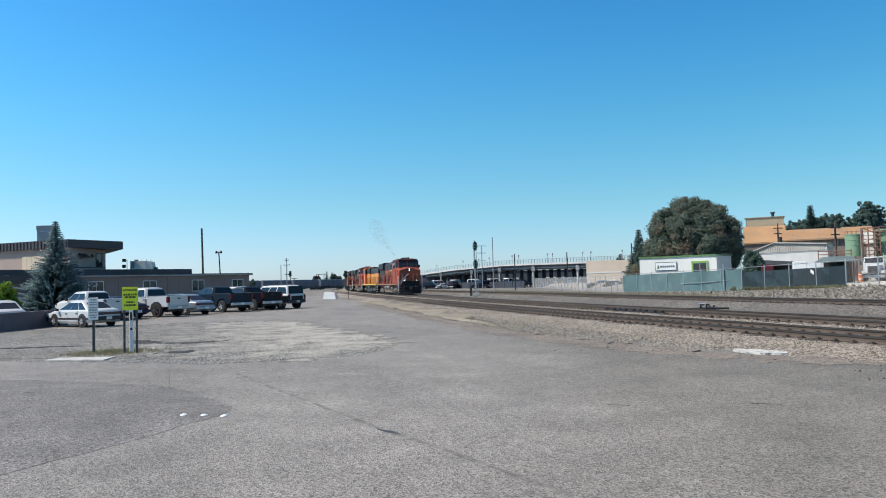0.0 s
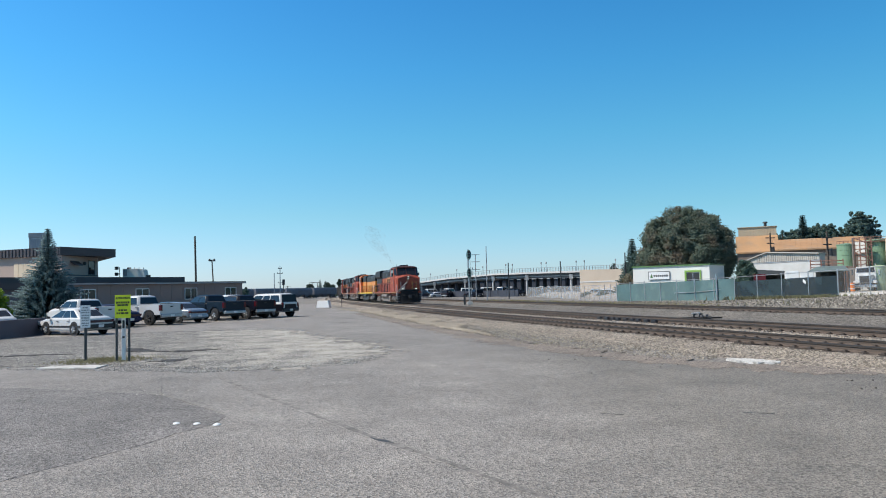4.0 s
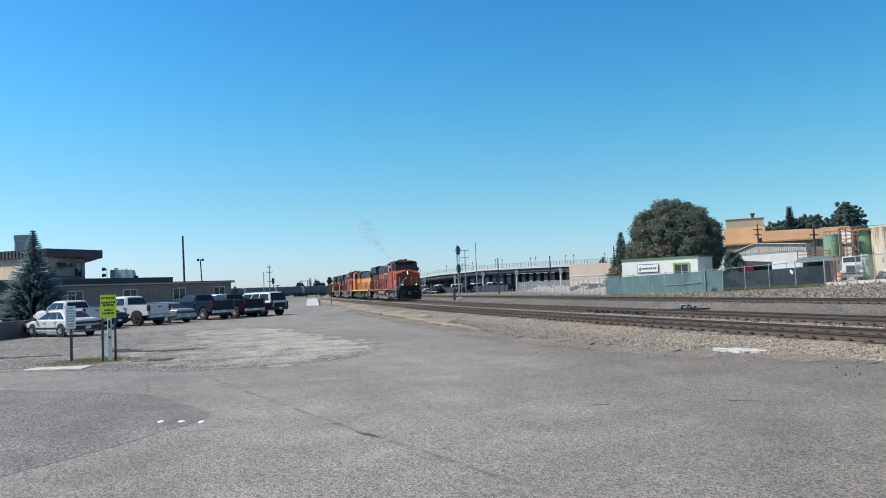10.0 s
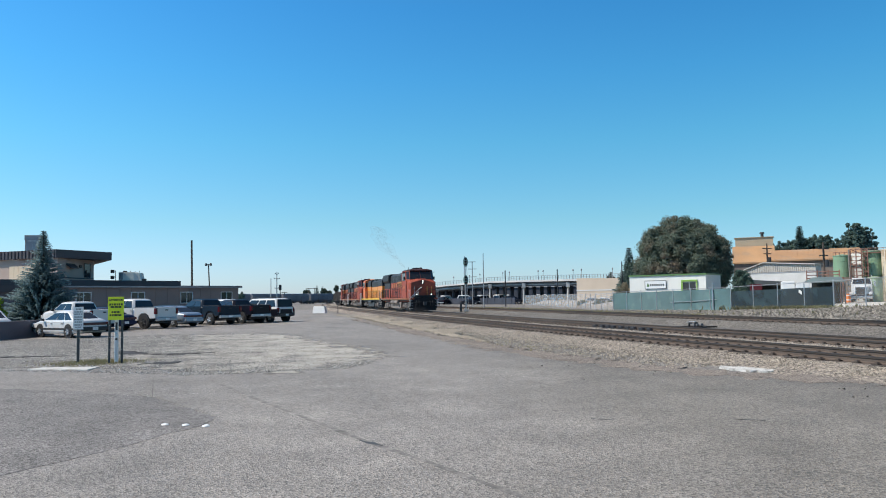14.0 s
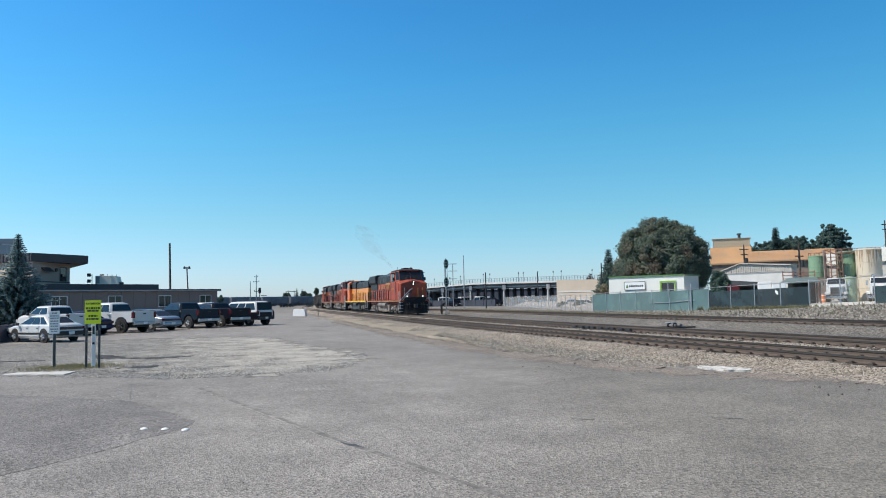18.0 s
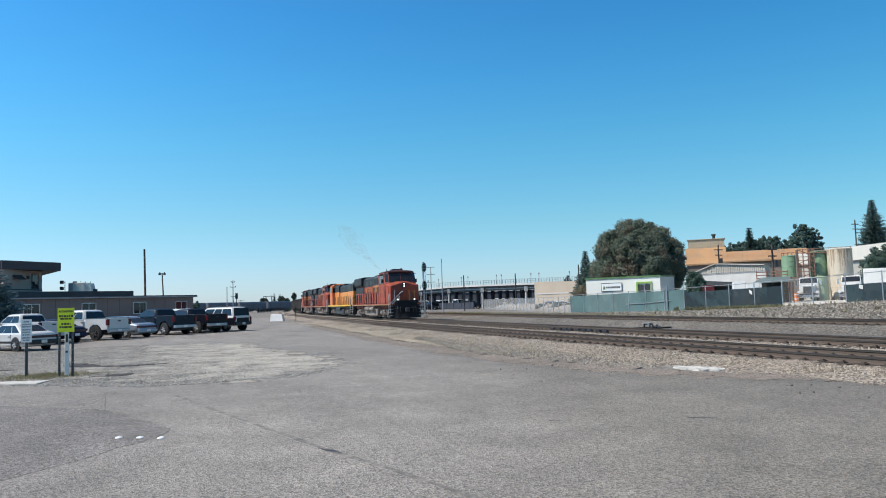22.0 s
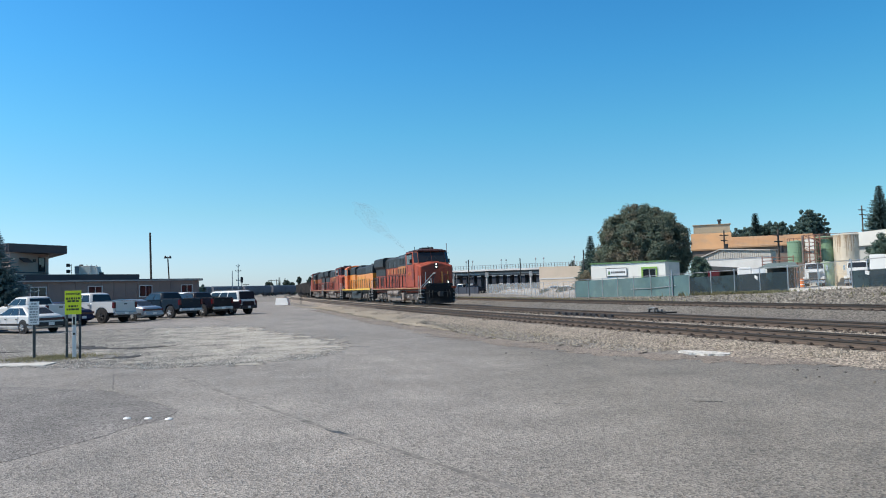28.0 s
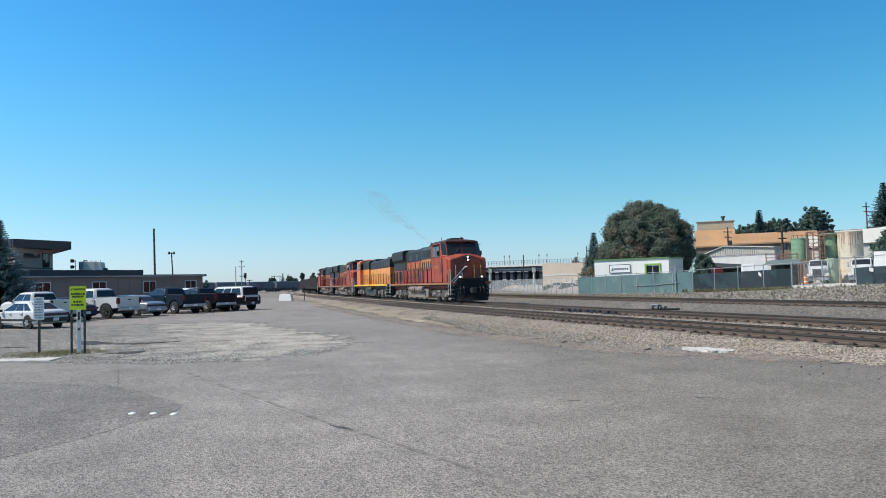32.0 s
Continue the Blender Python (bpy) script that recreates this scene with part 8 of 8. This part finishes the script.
for k in range(12):
    a = k * 0.5236
    part("handrail_post", Shape().cyl((math.cos(a), math.sin(a), 2.6), (math.cos(a), math.sin(a), 3.1), 0.025, n=5), ORANGESTEEL, t)
    part("handrail", Shape().cyl((math.cos(a), math.sin(a), 3.1), (math.cos(a + 0.5236), math.sin(a + 0.5236), 3.1), 0.025, n=5), ORANGESTEEL, t)
tank("tall pale green storage tank", 48.3, 106, 1.1, 0.53, 6.6, TANKGREEN)
tank("short pale green tank beside a cream tank", 48.35, 102, 0.78, 0.53, 3.3, PALEGREEN)
t = tank("cream storage tank streaked with rust", 49.57, 105, 1.42, 0.53, 6.75, TANKCREAM)
r = random.Random(91)
for k in range(60):
    a = r.uniform(2.2, 6.6)
    w, ln_ = r.uniform(0.012, 0.035), r.uniform(0.5, 2.9) * (1.0 if 4.6 < a < 6.2 else 0.6)
    ring = [((1.42 + q) * math.cos(a + s_), (1.42 + q) * math.sin(a + s_)) for q, s_ in ((0.0, -w), (0.012, -w), (0.012, w), (0.0, w))]
    tip = [((1.42 + q) * math.cos(a + s_ * 0.3), (1.42 + q) * math.sin(a + s_ * 0.3)) for q, s_ in ((0.0, -w), (0.012, -w), (0.012, w), (0.0, w))]
    part("rust_stain", Shape().loft([[(x, y, 6.2 - ln_) for x, y in tip], [(x, y, 6.2) for x, y in ring]]), STREAK, t)
SILOGREEN = mat("faded_green_silo_paint", (0.15, 0.25, 0.17), 0.5, vary=0.15, size=0.3, second=(0.1, 0.18, 0.12), spots=0.52)
t = tank("tall green silo with a domed top", 54.05, 90, 2.6, 0.9, 8.3, SILOGREEN, 1.3, "silo")
part("ladder_cage", Shape().cyl((1.9, -2.0, 0), (1.9, -2.0, 8.0), 0.05, n=6).cyl((1.5, -2.3, 0), (1.5, -2.3, 8.0), 0.05, n=6), STEEL, t)
part("panel", Shape().box(2.5, 2.68, -0.75, 0.35, 5.0, 6.3), WHITE, t)
part("hatch", Shape().lathe([(0.8, 8.3), (0.8, 9.2), (0.3, 9.4)], 0, 0, 14), DARKMETAL, t)
part("conveyor", Shape().loft([[(-1.6, -1.4, 7.6), (-1.3, -1.2, 7.6), (-1.3, -1.2, 7.9), (-1.6, -1.4, 7.9)], [(0.2, -0.3, 9.3), (0.5, -0.1, 9.3), (0.5, -0.1, 9.6), (0.2, -0.3, 9.6)]]), GREYMETAL, t)
part("aerial", Shape().cyl((-0.9, -0.9, 8.0), (-0.9, -0.9, 11.5), 0.04, n=6), DARKMETAL, t)
fw = thing("steel_framework", "rusty orange steel framework between the tanks", "framework", pose(*polar(47.5, 104, 0.7), 0, 0, 45))
for x in (-0.9, -0.3, 0.3, 0.9):
    for y in (-0.9, 0.0, 0.9):
        part("upright", Shape().box(x - 0.03, x + 0.03, y - 0.03, y + 0.03, 0, 6.3), ORANGESTEEL, fw)
for k in range(13):
    z = 0.7 + k * 0.46
    for y in (-0.9, 0.9):
        part("beam", Shape().box(-1.0, 1.0, y - 0.022, y + 0.022, z, z + 0.045), ORANGESTEEL, fw)
for k in range(6):
    z = 0.7 + k * 0.92
    x0, x1 = ((-0.9, 0.9), (0.9, -0.9))[k % 2]
    part("stair_flight", Shape().loft([[(x0, -0.4, z), (x0, 0.4, z), (x0, 0.4, z + 0.08), (x0, -0.4, z + 0.08)], [(x1, -0.4, z + 0.92), (x1, 0.4, z + 0.92), (x1, 0.4, z + 1.0), (x1, -0.4, z + 1.0)]]), ORANGESTEEL, fw)
part("pipe", Shape().cyl((-1.1, -1.0, 0), (-1.1, -1.0, 6.2), 0.09, n=8), TANKGREY, fw)
cw = thing("catwalk", "rusty red catwalk with railings over the tanks", "catwalk", pose(*polar(49.0, 105, 6.45), 0, 0, 42))
part("walkway", Shape().box(-2.6, 2.4, -0.35, 0.35, 0, 0.07), ORANGESTEEL, cw)
for k in range(11):
    for y in (-0.33, 0.33):
        part("railing_post", Shape().cyl((-2.5 + k * 0.48, y, 0.05), (-2.5 + k * 0.48, y, 0.6), 0.018, n=5), ORANGESTEEL, cw)
for y in (-0.33, 0.33):
    for z in (0.32, 0.6):
        part("railing", Shape().cyl((-2.6, y, z), (2.4, y, z), 0.018, n=5), ORANGESTEEL, cw)
for x in (-2.2, 0.0, 2.2):
    part("leg", Shape().box(x - 0.08, x + 0.08, -0.1, 0.1, -6.0, 0.0), ORANGESTEEL, cw)
pk = thing("pipe_rack", "rusty low pipe rack beside the tanks", "pipe rack", pose(*polar(45.3, 104, 0.6), 0, 0, 45))
for z in (2.5, 2.9, 3.3, 3.7):
    part("pipe", Shape().cyl((-1.9, 0, z), (1.9, 0, z), 0.055, n=8), ORANGESTEEL, pk)
for x in (-1.8, -0.6, 0.6, 1.8):
    part("upright", Shape().box(x - 0.06, x + 0.06, -0.15, 0.15, -0.1, 3.9), ORANGESTEEL, pk)
p, q = polar(47.2, 150), polar(53.0, 128)
m, ln = wall_frame(p, q)
wb = thing("white_warehouse", "white flat roofed warehouse behind the tanks", "building", m)
part("wall", Shape().box(0, ln, 0, 14, 0, 6.4), PALEMETAL, wb)
part("roof_band", Shape().box(-0.3, ln + 0.3, -0.5, 14.3, 6.4, 8.6), mat("cream_sheet_roof", (0.6, 0.58, 0.52), 0.6, vary=0.08, size=0.2), wb)
for bb, d, h in ((41.85, 135, 9.6), (45.4, 112, 8.0), (50.6, 160, 14.4)):
    up = pole("wooden utility pole with a crossarm", polar(bb, d, 0.4), h, 0.17, 0.11)
    part("crossarm", Shape().box(-0.07, 0.07, -0.9, 0.9, h - 0.9, h - 0.75), WOODPOLE, up)
    part("crossarm", Shape().box(-0.07, 0.07, -0.7, 0.7, h - 1.8, h - 1.65), WOODPOLE, up)
    if h < 12:
        part("transformer", Shape().cyl((0.3, 0.2, h - 3.2), (0.3, 0.2, h - 2.3), 0.25, n=10), DARKMETAL, up)


def rig(label, m, color):
    """A bonneted road tractor, front towards +x."""
    t = thing("truck", label, "truck", m, "trucks in the yard")
    part("chassis", Shape().box(-3.4, 2.9, -0.45, 0.45, 0.6, 0.9), DARKMETAL, t)
    part("hood", Shape().loft([[(0.9, -0.85, 0.9), (3.0, -0.75, 0.9), (3.0, 0.75, 0.9), (0.9, 0.85, 0.9)], [(0.9, -0.8, 1.95), (2.95, -0.62, 1.75), (2.95, 0.62, 1.75), (0.9, 0.8, 1.95)]]), color, t, bevel=0.08)
    part("grille", Shape().box(3.0, 3.05, -0.5, 0.5, 0.95, 1.7), DARKMETAL, t)
    part("grille_surround", Shape().box(2.98, 3.06, -0.58, -0.5, 0.92, 1.76).box(2.98, 3.06, 0.5, 0.58, 0.92, 1.76).box(2.98, 3.06, -0.5, 0.5, 1.7, 1.76), CHROME, t)
    part("fender", Shape().box(1.4, 2.9, -1.2, -0.75, 0.85, 1.2).box(1.4, 2.9, 0.75, 1.2, 0.85, 1.2), color, t, bevel=0.08)
    cb = part("cab", Shape().loft([[(-1.0, -1.1, 0.9), (0.95, -1.1, 0.9), (0.95, 1.1, 0.9), (-1.0, 1.1, 0.9)], [(-1.0, -1.08, 2.1), (0.95, -1.08, 2.1), (0.95, 1.08, 2.1), (-1.0, 1.08, 2.1)], [(-0.9, -0.98, 2.85), (0.6, -0.98, 2.85), (0.6, 0.98, 2.85), (-0.9, 0.98, 2.85)]]), color, t, bevel=0.06)
    part("windshield", Shape().panel([(0.95, -1.08, 2.1), (0.95, 1.08, 2.1), (0.6, 0.98, 2.85), (0.6, -0.98, 2.85)], 0.05, 0.95, 0.05, 0.85), GLASS, cb)
    for side in (-1, 1):
        part("side_window", Shape().box(-0.5, 0.5, side * 1.06 - 0.03, side * 1.06 + 0.03, 2.1, 2.65), GLASS, cb)
        part("stack", Shape().cyl((-1.15, side * 0.95, 0.9), (-1.15, side * 0.95, 3.2), 0.08, n=8), CHROME, t)
        part("mirror", Shape().box(0.8, 0.88, side * 1.35 - 0.1, side * 1.35 + 0.1, 1.9, 2.5), CHROME, t)
        part("headlight", Shape().box(2.88, 2.98, side * 0.95 - 0.15, side * 0.95 + 0.15, 0.9, 1.15), CLEARLENS, t)
        for x in (2.1, -1.9, -2.95):
            wheel(t, x, side * 0.95, 0.5, 0.3, CHROME)
    part("bumper", Shape().box(2.95, 3.15, -1.15, 1.15, 0.4, 0.75), CHROME, t, bevel=0.04)
    return t


rig("white road tractor parked facing the fence", pose(*polar(47.6, 102, 0.54), 0, 0, -50), CARWHITE)
rig("white road tractor parked beside the cream tank", pose(*polar(50.2, 101, 0.54), 0, 0, -56), CARWHITE)
tl = thing("box_trailer", "white box trailer parked in the yard", "trailer", pose(*polar(52.2, 98, 0.7), 0, 0, 40))
part("box", Shape().box(-2.2, 1.4, -1.2, 1.2, 0.95, 3.35), WHITE, tl, bevel=0.03)
for x in (-1.2, -0.1):
    for y in (-0.95, 0.95):
        wheel(tl, x, y, 0.48, 0.28, GREYMETAL)
part("leg", Shape().box(1.0, 1.15, -0.8, 0.8, 0, 0.95), DARKMETAL, tl)
pl = thing("orange_barrel", "orange traffic drum beside a truck", "drum", pose(*polar(46.75, 99, 0.53)))
part("drum", Shape().lathe([(0.3, 0), (0.3, 0.5), (0.26, 0.52), (0.25, 1.0)], 0, 0, 14), mat("drum_orange", (0.7, 0.2, 0.04), 0.5), pl)
for z in (0.25, 0.75):
    part("band", Shape().lathe([(0.305, z), (0.305, z + 0.1)], 0, 0, 14), WHITE, pl)


def front(t):
    """How far the train's front is from the near end of the middle track at t seconds."""
    return 154.19 - 0.9027 * t - 0.01384 * t**2 + 0.0002596 * t**3 - 8.355e-6 * t**4


def motions():
    times = [i * 0.5 for i in range(65)]
    fine = [i * 0.25 for i in range(129)]
    for ob, back, turned in TRAIN:
        rows = []
        for t in times:
            x, y, h = along(front(t) + back)
            rows.append((t, pose(x, y, RAIL_Z, 0, 0, h + (180 if turned else 0))))
        walk(ob, rows)
    for w, x in WHEELS:
        here = w.location.copy()
        flip = -1 if w.parent.parent in (second, fourth) else 1
        walk(w, [(t, pose(*here, 0, flip * math.degrees((front(0) - front(t)) / 0.53))) for t in fine])


motions()
